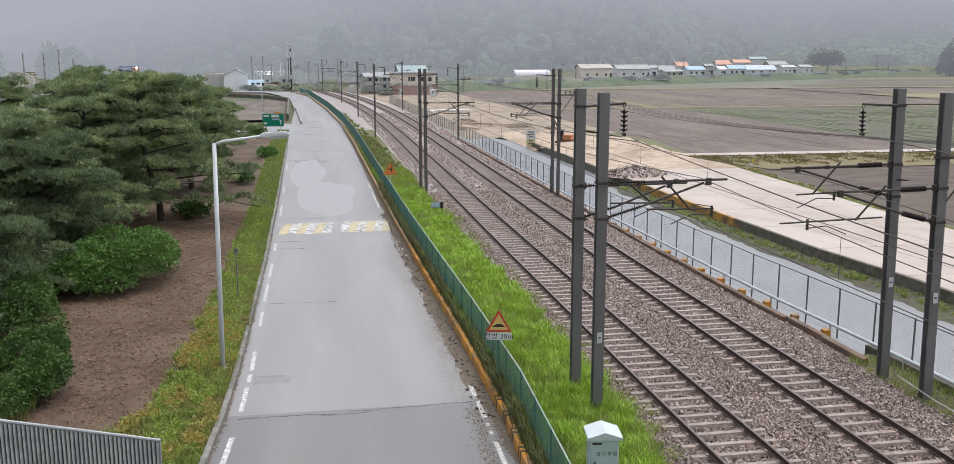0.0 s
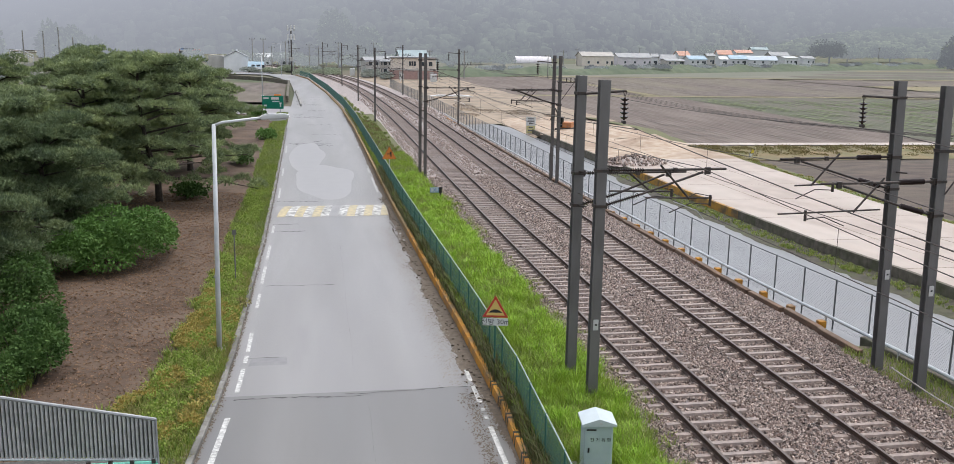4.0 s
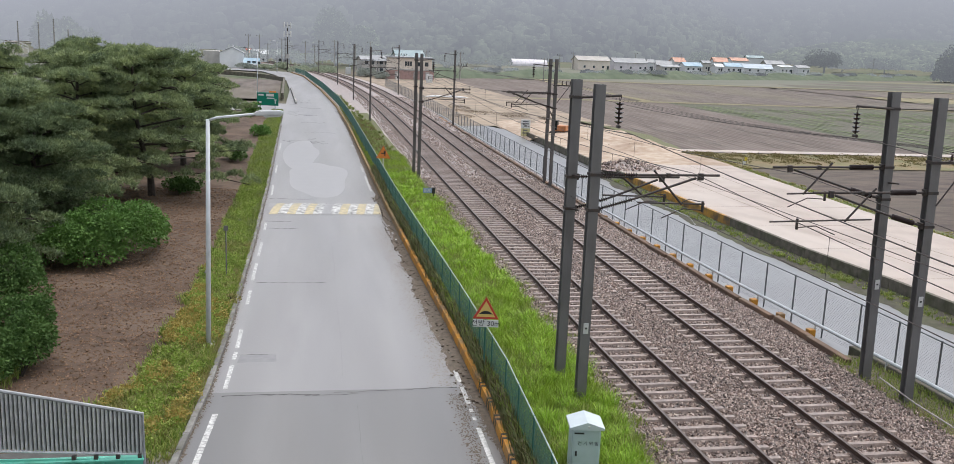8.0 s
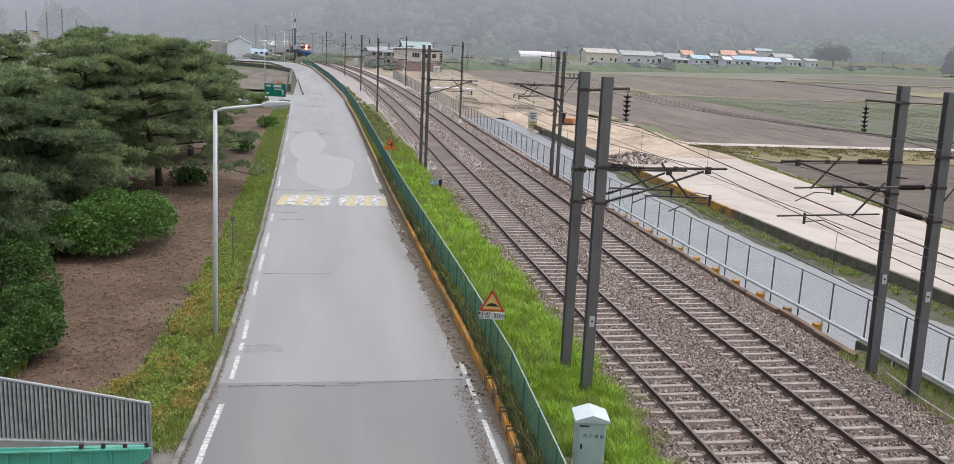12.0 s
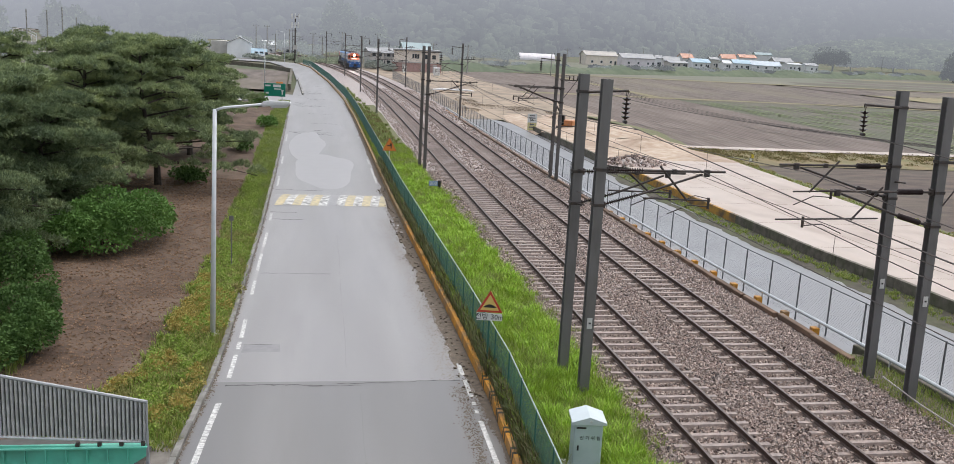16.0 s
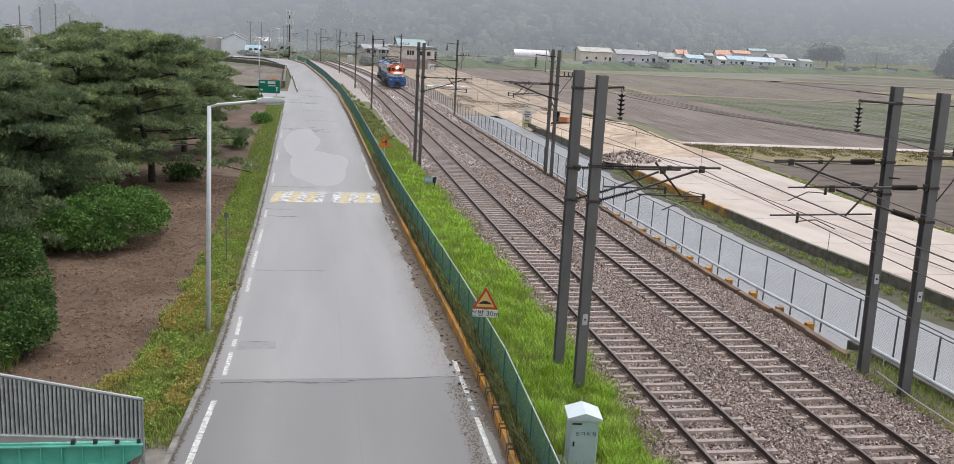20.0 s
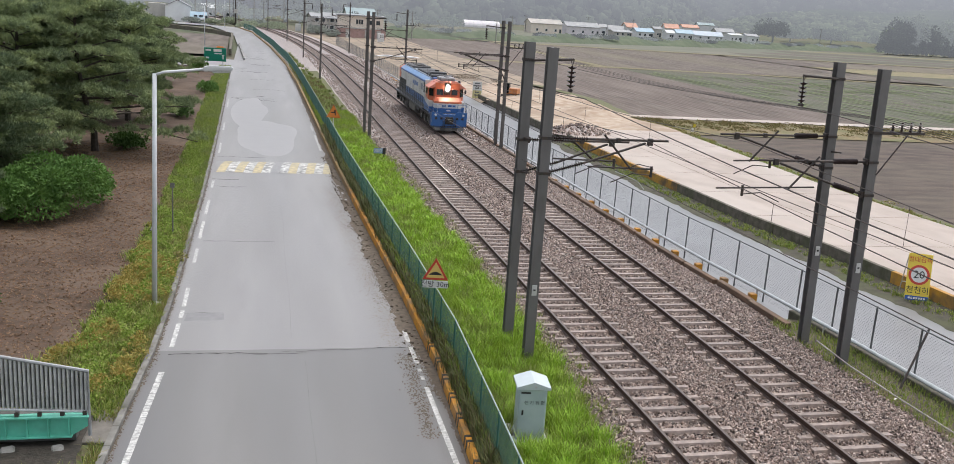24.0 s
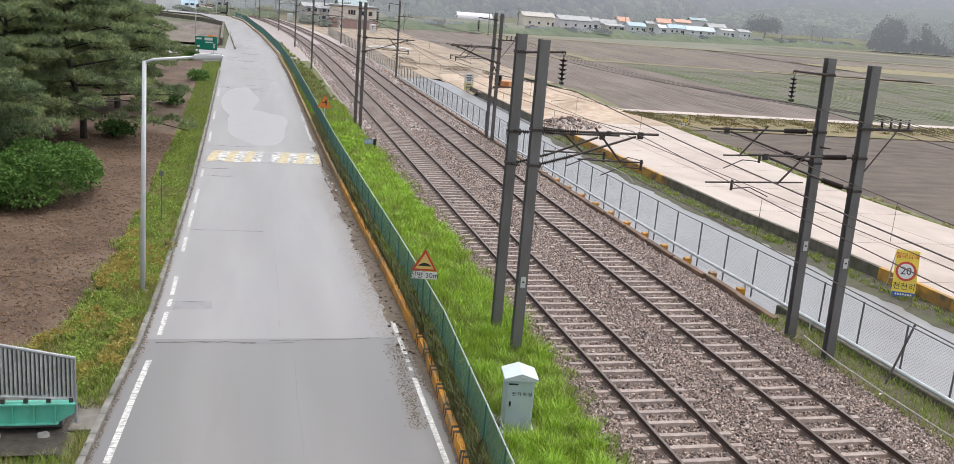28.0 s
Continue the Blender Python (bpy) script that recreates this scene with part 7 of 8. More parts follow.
# nose in three bands with bevelled corners
def nose_band(z0, z1, m, x, y0, name, label=""):
    return lp(name, prism(bmesh.new(), [(-x, 2.4), (-x, y0 + 0.3), (-x + 0.3, y0), (x - 0.3, y0), (x, y0 + 0.3), (x, 2.4)], "z", z0, z1), m, label)


nose_band(1.34, 1.74, T_BLUE, 1.1, 0.98, "nose_blue_band")
nose_band(1.74, 2.1, T_WHITE, 1.1, 0.98, "nose_white_band")
bm = bmesh.new()
lo = [(-1.1, 2.4), (-1.1, 1.28), (-0.8, 0.98), (0.8, 0.98), (1.1, 1.28), (1.1, 2.4)]
hi = [(-1.02, 2.4), (-1.0, 1.5), (-0.76, 1.32), (0.76, 1.32), (1.0, 1.5), (1.02, 2.4)]
rings = [[bm.verts.new((x, y, z)) for x, y in ring] for ring, z in ((lo, 2.1), (lo, 2.24), (hi, 2.5))]
for ra, rb in zip(rings, rings[1:]):
    for i in range(6):
        bm.faces.new((ra[i], ra[(i + 1) % 6], rb[(i + 1) % 6], rb[i]))
bm.faces.new(rings[-1]), bm.faces.new(rings[0][::-1])
bmesh.ops.recalc_face_normals(bm, faces=bm.faces)
lp("nose_top", bm, T_ORANGE, "orange sloping nose top")
for i, x in enumerate((-0.5, -0.34, -0.06, 0.14, 0.3, 0.44)):
    lp("front_lettering_bar", B(x, x + (0.22 if i == 2 else 0.11), 0.965, 0.979, 1.84, 2.0), T_BLUE)
lp("number_bar", B(-0.16, 0.16, 0.965, 0.979, 1.52, 1.62), T_WHITE)
lp("nose_handrail", tube(bmesh.new(), [(-0.9, 1.0, 1.4), (-0.9, 0.86, 1.5), (-0.9, 0.86, 2.0), (-0.9, 1.0, 2.1)], 0.016), T_WHITE)
# cab
lp("cab_base", prism(bmesh.new(), [(1.8, 1.34), (4.0, 1.34), (4.0, 2.13), (3.3, 1.9), (1.8, 1.76)], "x", -HW, HW), T_BLUE)
lp("cab_stripe", prism(bmesh.new(), [(1.8, 1.76), (3.3, 1.9), (4.0, 2.13), (4.0, 2.62), (3.5, 2.44), (2.2, 2.2), (1.8, 2.12)], "x", -HW, HW), T_WHITE)
bm = bmesh.new()
lo = [(-HW, 3.6), (-HW, 2.4), (-1.0, 1.82), (1.0, 1.82), (HW, 2.4), (HW, 3.6)]
hi = [(-HW, 3.6), (-HW, 2.46), (-0.98, 1.94), (0.98, 1.94), (HW, 2.46), (HW, 3.6)]
rings = [[bm.verts.new((x, y, z if y > 3 or z > 2.4 else z - 0.0)) for x, y in ring] for ring, z in ((lo, 2.2), (hi, 3.24))]
for i in range(6):
    bm.faces.new((rings[0][i], rings[0][(i + 1) % 6], rings[1][(i + 1) % 6], rings[1][i]))
bm.faces.new(rings[1]), bm.faces.new(rings[0][::-1])
bmesh.ops.recalc_face_normals(bm, faces=bm.faces)
lp("cab", bm, T_ORANGE, "orange driving cab with bevelled front corners")
lp("cab_rear", B(-HW - 0.003, HW + 0.003, 3.55, 4.0, 2.58, 3.6), T_WHITE)
lp("cab_roof", prism(bmesh.new(), [(-1.5, 3.14), (-1.5, 3.2), (-0.72, 3.72), (0.72, 3.72), (1.5, 3.2), (1.5, 3.14), (0.7, 3.3), (-0.7, 3.3)], "y", 1.76, 3.62), T_SALMON, "salmon-coloured cab roof with wide eaves")
lp("cab_roof_beam", B(-1.0, 1.0, 1.74, 1.94, 3.1, 3.6, 0.03), T_ORANGE)
for s in (-1, 1):
    x0, x1 = sorted((s * 0.34, s * 0.84))
    lp("windscreen", prism(bmesh.new(), [(1.805, 2.66), (1.845, 2.66), (1.92, 3.08), (1.88, 3.08)], "x", x0, x1), GLASS, "dark windscreen")
    bm = bmesh.new()
    p = [(s * 1.09, 1.9, 2.55), (s * 1.36, 2.27, 2.55), (s * 1.36, 2.33, 3.12), (s * 1.09, 1.98, 3.12)]
    n_ = Vector((s * 0.8, -0.58, 0)) * 0.025
    q = [bm.verts.new(Vector(v) + n_) for v in p]
    q2 = [bm.verts.new(Vector(v) - n_) for v in p]
    bm.faces.new(q), bm.faces.new(q2[::-1])
    for i in range(4):
        bm.faces.new((q[i], q[(i + 1) % 4], q2[(i + 1) % 4], q2[i]))
    bmesh.ops.recalc_face_normals(bm, faces=bm.faces)
    lp("corner_window", bm, GLASS, "dark corner window")
    lp("side_window", B(min(s * 1.41, s * 1.434), max(s * 1.41, s * 1.434), 2.62, 3.4, 2.58, 3.1), GLASS, "dark side window")
    lp("mirror", B(min(s * 1.5, s * 1.64), max(s * 1.5, s * 1.64), 2.3, 2.36, 2.75, 3.05, 0.02), T_DARK)
hl = lp("headlight_housing", B(-0.26, 0.26, 1.72, 1.95, 2.7, 3.58, 0.03), T_DARK, "dark headlight panel")
for x, z in ((0.0, 3.33), (0.0, 3.10)):
    part("headlight", rod(bmesh.new(), (x, 1.72, z), (x, 1.66, z), 0.115, n=20), LIGHT, hl, "lit white headlight")
    bm = bmesh.new()
    rim = [[bm.verts.new((x + q * math.cos(6.2832 * i / 18), y, z + q * math.sin(6.2832 * i / 18))) for i in range(18)] for q, y in ((0.1155, 1.72), (0.1155, 1.68), (0.122, 1.68), (0.122, 1.72))]
    for u, v in zip(rim, rim[1:]):
        for i in range(18):
            bm.faces.new((u[i], u[(i + 1) % 18], v[(i + 1) % 18], v[i]))
    part("headlight_rim", bm, T_DARK, hl)
lp("wiper", rod(bmesh.new(), (-0.5, 1.79, 2.64), (-0.62, 1.87, 3.0), 0.01, n=5), T_DARK)
ac = lp("air_conditioner", B(-0.62, 0.62, 1.9, 3.3, 3.7, 3.98, 0.06), mat("air_unit_grey", (0.3, 0.3, 0.31), 0.5, color2=(0.18, 0.18, 0.19)), "grey air conditioner on the cab roof")
for y in (2.25, 2.6, 2.95):
    part("fan_guard", rod(bmesh.new(), (0.0, y, 3.98), (0.0, y, 4.0), 0.15, n=14), T_ROOF, ac)
lp("horn", rod(bmesh.new(), (0.9, 1.7, 3.72), (0.9, 2.15, 3.74), 0.09, 0.03, n=10), T_DARK)
lp("roof_fin", B(-1.0, -0.9, 2.5, 2.8, 3.5, 3.62), T_SALMON)
# long hood
def hood(name, z0, z1, y0, y1, m, w=HW, label=""):
    return lp(name, B(-w, w, y0, y1, z0, z1), m, label)


GR0 = 14.7
hood("hood_blue_band", 1.62, 2.12, 4.0, GR0, T_BLUE, HW, "blue lower band")
hood("hood_sill", 1.36, 1.62, 4.0, GR0, T_GREYB, HW - 0.02, "dark grey-blue sill below the blue band")
hood("hood_side", 2.12, 3.6, 4.0, GR0, T_WHITE, HW, "white hood side")
hood("radiator_end", 1.36, 2.7, GR0, HOOD1, T_GREYB, HW - 0.03)
bm = bmesh.new()
prism(bm, [(GR0, 2.7), (HOOD1 - 0.9, 2.7), (HOOD1 - 1.15, 3.15), (HOOD1 - 0.75, 3.6), (GR0, 3.6)], "x", -HW, HW)
lp("hood_rear_side", bm, T_WHITE)
bm = bmesh.new()
prism(bm, [(HOOD1 - 0.9, 2.7), (HOOD1, 2.7), (HOOD1, 3.6), (HOOD1 - 0.75, 3.6), (HOOD1 - 1.15, 3.15)], "x", -HW - 0.003, HW + 0.003)
lp("hood_rear_end", bm, T_ORANGE, "orange rear corner")
RP = [(-HW, 3.6), (HW, 3.6), (HW - 0.02, 3.7), (1.0, 3.96), (-1.0, 3.96), (-HW + 0.02, 3.7)]
lp("hood_roof", prism(bmesh.new(), RP, "y", 4.0, HOOD1 - 0.75), T_LBLUE, "light blue bevelled roof")
lp("hood_roof_end", prism(bmesh.new(), RP, "y", HOOD1 - 0.75, HOOD1), T_ORANGE)
lp("roof_deck", B(-0.98, 0.98, 4.0, HOOD1 - 0.1, 3.9, 3.985), T_DECK, "grey roof walk")
# roof clutter
fd = lp("fan_deck", B(-0.92, 0.92, 14.2, 18.2, 3.97, 4.16, 0.06), T_ROOF, "black radiator fan deck")
for i in range(3):
    y = 14.95 + 1.28 * i
    f_ = part("roof_fan", rod(bmesh.new(), (0, y, 4.16), (0, y, 4.21), 0.56, n=24), T_DARK, fd)
lp("roof_hatch", B(-0.82, 0.82, 6.9, 12.2, 3.97, 4.14, 0.06), T_ROOF, "long black roof hatch")
lp("hatch_seam", B(-0.8, 0.8, 9.5, 9.56, 4.14, 4.155), T_DARK)
lp("brake_blister", prism(bmesh.new(), [(-0.92, 3.97), (0.92, 3.97), (0.7, 4.28), (-0.7, 4.28)], "y", 5.9, 6.9), T_ROOF, "black roof blister")
lp("brake_grid", B(-0.95, 0.95, 4.1, 4.9, 3.97, 4.2, 0.05), T_ROOF)
lp("filter_box", B(-0.9, 0.9, 3.66, 4.08, 3.6, 4.02, 0.04), T_GUTTER)
lp("exhaust", rod(bmesh.new(), (0.2, 7.6, 4.1), (0.2, 7.6, 4.36), 0.2, n=14), T_DARK)
for y in (5.3, 12.9, 13.5):
    lp("lifting_eye", tube(bmesh.new(), [(-0.9, y, 3.96), (-0.9, y, 4.12), (-0.9, y + 0.16, 4.12), (-0.9, y + 0.16, 3.96)], 0.02), T_ROOF)
for s in (-1, 1):
    def side(name, y0, y1, z0, z1, m, d=0.012, label="", parent=None):
        return lp(name, B(min(s * (HW - 0.01), s * (HW + d)), max(s * (HW - 0.01), s * (HW + d)), y0, y1, z0, z1), m, label, parent)
    side("gutter", 4.0, HOOD1 - 0.75, 3.56, 3.66, T_GUTTER, 0.03, "dark blue gutter")
    gi = side("air_intake", 4.1, 5.25, 2.56, 3.54, T_ROOF, 0.006, "black louvred air intake")
    for k in range(6):
        side("louvre", 4.14, 5.21, 2.62 + 0.15 * k, 2.67 + 0.15 * k, T_DARK, 0.025, "", gi)
    gr = side("radiator_grille", GR0 + 0.02, HOOD1 - 0.1, 1.72, 2.68, T_ROOF, 0.004, "black radiator grille")
    for k in range(9):
        y0 = GR0 + 0.1 + 0.42 * k
        side("grille_bar", y0, y0 + 0.03, 1.75, 2.65, T_DARK, 0.016, "", gr)
    # plain shapes in place of the company mark
    side("logo_disc", 9.55, 10.05, 2.72, 3.24, T_GUTTER, 0.01)
    for y0, y1 in ((10.4, 10.9), (9.1, 9.42), (8.66, 8.98), (8.5, 8.58), (8.14, 8.4)):
        side("logo_bar", y0, y1, 2.8, 3.16, T_GUTTER, 0.01)
    side("side_panel", 5.75, 6.65, 2.7, 3.3, T_DECK, 0.008)
    for i in range(9):
        y0 = 5.45 + 1.05 * i
        side("door_seam", y0, y0 + 0.025, 1.44, 2.1, T_GREYB, 0.004)
        side("door_handle", y0 + 0.4, y0 + 0.46, 1.72, 1.86, T_GREYB, 0.02)
    for i in range(6):
        y0 = 5.6 + 1.6 * i
        side("hood_seam", y0, y0 + 0.015, 2.14, 3.54, T_TANK, 0.003)
    for i in range(14):
        y0 = 4.2 + 1.02 * i
        lp("stanchion", rod(bmesh.new(), (s * 1.52, y0, 1.34), (s * 1.52, y0, 2.28), 0.02, n=6), T_GREYB)
    lp("handrail", rod(bmesh.new(), (s * 1.52, 4.2, 2.28), (s * 1.52, 18.3, 2.28), 0.02, n=6), T_GREYB)
    lp("handrail", rod(bmesh.new(), (s * 1.46, 1.9, 1.4), (s * 1.46, 1.9, 2.3), 0.018, n=6), T_WHITE)
    lp("walkway", B(min(s * 1.1, s * 1.54), max(s * 1.1, s * 1.54), 4.0, LOCO_L - 0.6, 1.24, 1.355), T_GREYB)
    lp("fuel_tank_side", prism(bmesh.new(), [(s * 0.85, 0.4), (s * 1.15, 0.4), (s * 1.38, 0.55), (s * 1.38, 1.05), (s * 1.25, 1.15), (s * 0.85, 1.15)], "y", 8.4, 12.0), T_TANK, "grey fuel tank")
    lp("battery_box", B(min(s * 1.1, s * 1.4), max(s * 1.1, s * 1.4), 12.2, 13.4, 0.75, 1.26, 0.02), T_DARK)
    lp("air_reservoir", rod(bmesh.new(), (s * 1.22, 6.6, 0.9), (s * 1.22, 8.2, 0.9), 0.17, n=12), T_DARK)
    lp("brake_pipe", tube(bmesh.new(), [(s * 1.3, 2.0, 1.12), (s * 1.33, 6.4, 1.12), (s * 1.33, 8.3, 1.2), (s * 1.33, 18, 1.15)], 0.025), T_TANK)
    for yb in (4.1, 16.2):
        bg_ = lp("bogie_side", prism(bmesh.new(), [(yb - 2.4, 0.55), (yb - 2.0, 0.42), (yb + 2.0, 0.42), (yb + 2.4, 0.55), (yb + 2.4, 0.78), (yb + 1.2, 0.98), (yb - 1.2, 0.98), (yb - 2.4, 0.78)], "x", min(s * 0.98, s * 1.16), max(s * 0.98, s * 1.16)), T_DARK, "dark bogie frame")
        for k in (-1, 0, 1):
            part("axle_box", B(min(s * 1.16, s * 1.3), max(s * 1.16, s * 1.3), yb + 1.75 * k - 0.18, yb + 1.75 * k + 0.18, 0.36, 0.72, 0.03), T_TANK, bg_)
            part("spring", rod(bmesh.new(), (s * 1.22, yb + 1.75 * k + 0.4, 0.5), (s * 1.22, yb + 1.75 * k + 0.4, 0.95), 0.09, n=8), T_TANK, bg_)
            part("brake_cylinder", rod(bmesh.new(), (s * 1.14, yb + 1.75 * k - 0.55, 0.85), (s * 1.3, yb + 1.75 * k - 0.55, 0.85), 0.11, n=10), T_DARK, bg_)
for yb in (4.1, 16.2):
    for k in (-1, 0, 1):
        for s in (-1, 1):
            lp("wheel", rod(bmesh.new(), (s * 0.68, yb + 1.75 * k, 0.5), (s * 0.82, yb + 1.75 * k, 0.5), 0.5, n=24), T_DARK)
lp("fuel_tank", B(-0.85, 0.85, 8.5, 11.9, 0.4, 1.0, 0.05), T_TANK)
for z in (1.7, 2.3, 2.9):
    lp("rear_bar", B(-1.2, 1.2, HOOD1, HOOD1 + 0.03, z, z + 0.05), T_DARK)

# the long hood is narrower than the cab, between two walkways, and stands a little lower
for o in loco.children_recursive:
    vs_ = o.data.vertices
    if min(v.co.y for v in vs_) > 3.6 and min(v.co.z for v in vs_) > 1.35 and o.name.split(".")[0] not in ("stanchion", "handrail", "end_rail"):
        for v in vs_:
            v.co.x *= 0.92
for o in loco.children_recursive:
    vs_ = o.data.vertices
    if min(v.co.y for v in vs_) > 3.6 and max(v.co.z for v in vs_) > 2.3:
        for v in vs_:
            v.co.z -= 0.22 * min(1.0, max(0.0, (v.co.z - 2.2) / 1.3))

# ---- buildings and far things ----
# haze on the village is painted into these wall and roof colours
WALLW = mat("white_sheet_wall", (0.689, 0.697, 0.714), 0.5, color2=(0.638, 0.647, 0.664), scale=0.8, detail=6)
WALLC = mat("cream_wall", (0.750, 0.677, 0.593), 0.7, color2=(0.660, 0.590, 0.515), scale=0.8, detail=6)
WALLG = mat("grey_plaster_wall", (0.52, 0.50, 0.47), 0.75, color2=(0.44, 0.42, 0.395), scale=0.8, detail=6)
WALLP = mat("pale_grey_wall", (0.675, 0.648, 0.675), 0.65, color2=(0.581, 0.553, 0.581), scale=0.8, detail=6)
PINKB = mat("pink_brick_wall", (0.470, 0.310, 0.282), 0.8, color2=(0.403, 0.265, 0.236), scale=1.5, detail=6)
ROOF = {"blue": mat("blue_roof", (0.25, 0.38, 0.48), 0.55, color2=(0.32, 0.43, 0.5), scale=0.5), "orange": mat("orange_roof", (0.52, 0.26, 0.18), 0.6, color2=(0.46, 0.27, 0.2), scale=0.5),
        "grey": mat("grey_roof", (0.3, 0.31, 0.32), 0.55, color2=(0.25, 0.26, 0.27), scale=0.5), "teal": mat("teal_roof", (0.24, 0.31, 0.32), 0.5, color2=(0.2, 0.28, 0.3), scale=0.5),
        "cream_roof": mat("cream_roof", (0.40, 0.38, 0.35), 0.6, color2=(0.34, 0.32, 0.30), scale=0.5), "pale_blue": mat("pale_blue_roof", (0.38, 0.45, 0.52), 0.55, color2=(0.44, 0.5, 0.55), scale=0.5),
        "white": mat("pale_roof", (0.55, 0.57, 0.58), 0.5, color2=(0.5, 0.52, 0.53), scale=0.5)}
# far trees and scrub: haze painted in as a fog-coloured glow
VEIL = hill_mat("haze_glow_trees", (0.09, 0.125, 0.07), (0.26, 0.33, 0.18), FOG_N, 0.5, 60)
VEIL_D = hill_mat("haze_glow_dark_tree", (0.02, 0.035, 0.018), (0.09, 0.12, 0.07), FOG_N, 0.34, 60)
# leaf colours lightened and greyed, so haze is painted into them
MIST_D = island_mat("hazed_dark_leaves", [(0.27, 0.30, 0.275), (0.33, 0.36, 0.325), (0.39, 0.42, 0.375)], 0.8, 0.1, 0.2)
MIST_L = island_mat("hazed_light_leaves", [(0.28, 0.32, 0.24), (0.35, 0.39, 0.29), (0.42, 0.46, 0.34)], 0.8, 0.1, 0.2)
PANE = mat("window_pane", (0.05, 0.06, 0.07), 0.15, color2=(0.07, 0.08, 0.09))


def house(m, w, d, h, rise, wall_m, roof_m, label, wins=2, storeys=1, door=True, name="house", over=0.35, group="village houses"):
    """Gabled house; the ridge runs along x, the front faces -y."""
    t = thing(name, label, "building", m, group)
    part("shell", prism(bmesh.new(), [(-d / 2, -0.3), (d / 2, -0.3), (d / 2, h), (0, h + rise), (-d / 2, h)], "x", -w / 2, w / 2), wall_m, t)
    o = over
    part("roof", prism(bmesh.new(), [(-d / 2 - o, h - rise * o / (d / 2) + 0.03), (0, h + rise + 0.03), (d / 2 + o, h - rise * o / (d / 2) + 0.03), (d / 2 + o, h - rise * o / (d / 2) + 0.2), (0, h + rise + 0.22), (-d / 2 - o, h - rise * o / (d / 2) + 0.2)],
                       "x", -w / 2 - o, w / 2 + o), roof_m, t)
    for s in range(storeys):
        for i in range(wins):
            x = -w / 2 + w * (i + 0.7) / (wins + 0.4)
            z = 0.9 + s * h / storeys
            wn_ = part("window", B(x - 0.55, x + 0.55, -d / 2 - 0.05, -d / 2 + 0.02, z, z + 1.1), WALLW, t)
            part("pane", B(x - 0.47, x + 0.47, -d / 2 - 0.07, -d / 2 - 0.051, z + 0.08, z + 1.02), PANE, wn_)
    if door:
        part("door", B(w / 2 - 1.3, w / 2 - 0.4, -d / 2 - 0.05, -d / 2 + 0.02, 0, 2.0), PANE, t)
    return t


SHEDW = mat("white_shed_sheet", (0.86, 0.87, 0.88), 0.5, color2=(0.8, 0.81, 0.82), scale=0.8, detail=6)
# white gabled shed seen end-on, blue-roofed hut beside it
sh_ = thing("white_shed", "white sheet-metal gabled shed with a small ridge vent", "building", pose(-24.3, 293, 0, 0, 0, 4))
part("shell", prism(bmesh.new(), [(-3.5, -0.3), (3.5, -0.3), (3.5, 3.9), (0, 5.6), (-3.5, 3.9)], "y", -4, 6), SHEDW, sh_)
part("roof", prism(bmesh.new(), [(-3.8, 3.8), (0, 5.65), (3.8, 3.8), (3.8, 3.95), (0, 5.82), (-3.8, 3.95)], "y", -4.2, 6.2), ROOF["grey"], sh_)
part("ridge_vent", rod(bmesh.new(), (0.2, 0, 5.6), (0.2, 0, 6.3), 0.3, n=10), WALLW, sh_)
part("annex", B(-8.2, -3.6, 0, 6, -0.2, 4.4), WALLG, sh_)
house(pose(-18.2, 287, 0), 3.4, 4, 1.3, 1.3, WALLW, ROOF["blue"], "small hut with a bright blue hipped roof", 2, 1, True, "hut", 0.6)
house(pose(-16.0, 284, 0), 5.4, 2.4, 0.7, 0.3, WALLW, ROOF["grey"], "low white annex with a grey roof", 1, 1, False, "hut", 0.3)
# curved retaining wall and plot at the turning
rw = thing("retaining_wall", "low dark curved retaining wall round a bare plot", "wall", kind="structure")
pts = [(-5.0 - 0.2 * k - 0.0 * k, 152 + 8 * k) for k in range(8)] + [(-7.6 - 3.4 * k, 216 + 7.5 * math.sin(k / 7 * 1.57) * 3.0) for k in range(1, 10)]
for a, b in zip(pts, pts[1:]):
    bm = bmesh.new()
    va, vb = Vector((*a, 0)), Vector((*b, 0))
    n_ = (vb - va).cross(Vector((0, 0, 1))).normalized() * 0.2
    vs = [bm.verts.new(v) for v in (va - n_, vb - n_, vb + n_, va + n_)]
    top = [bm.verts.new(v.co + Vector((0, 0, 0.9))) for v in vs]
    for i in range(4):
        bm.faces.new((vs[i], vs[(i + 1) % 4], top[(i + 1) % 4], top[i]))
    bm.faces.new(top)
    bmesh.ops.recalc_face_normals(bm, faces=bm.faces)
    part("wall_section", bm, WALLM, rw)
bm = bmesh.new()
strip(bm, lambda y: -40, lambda y: -5.4 - max(0, y - 150) * 0.028, arange(150, 214, 4), 0.05)
tagged(mesh_ob("bare_plot", bm, SOIL_F), "bare grey-brown plot behind the retaining wall", "soil", kind="structure")
kp = thing("turning_kerb", "pale concrete kerb round the turning", "kerb", kind="structure")
for k in range(12):
    y = 142 + 3.2 * k
    part("kerb_stone", B(rl(y) + 1.3 - 0.11 * k, rl(y) + 1.55 - 0.11 * k, y, y + 3.15, -0.1, 0.35, 0.03), CONCRETE, kp)

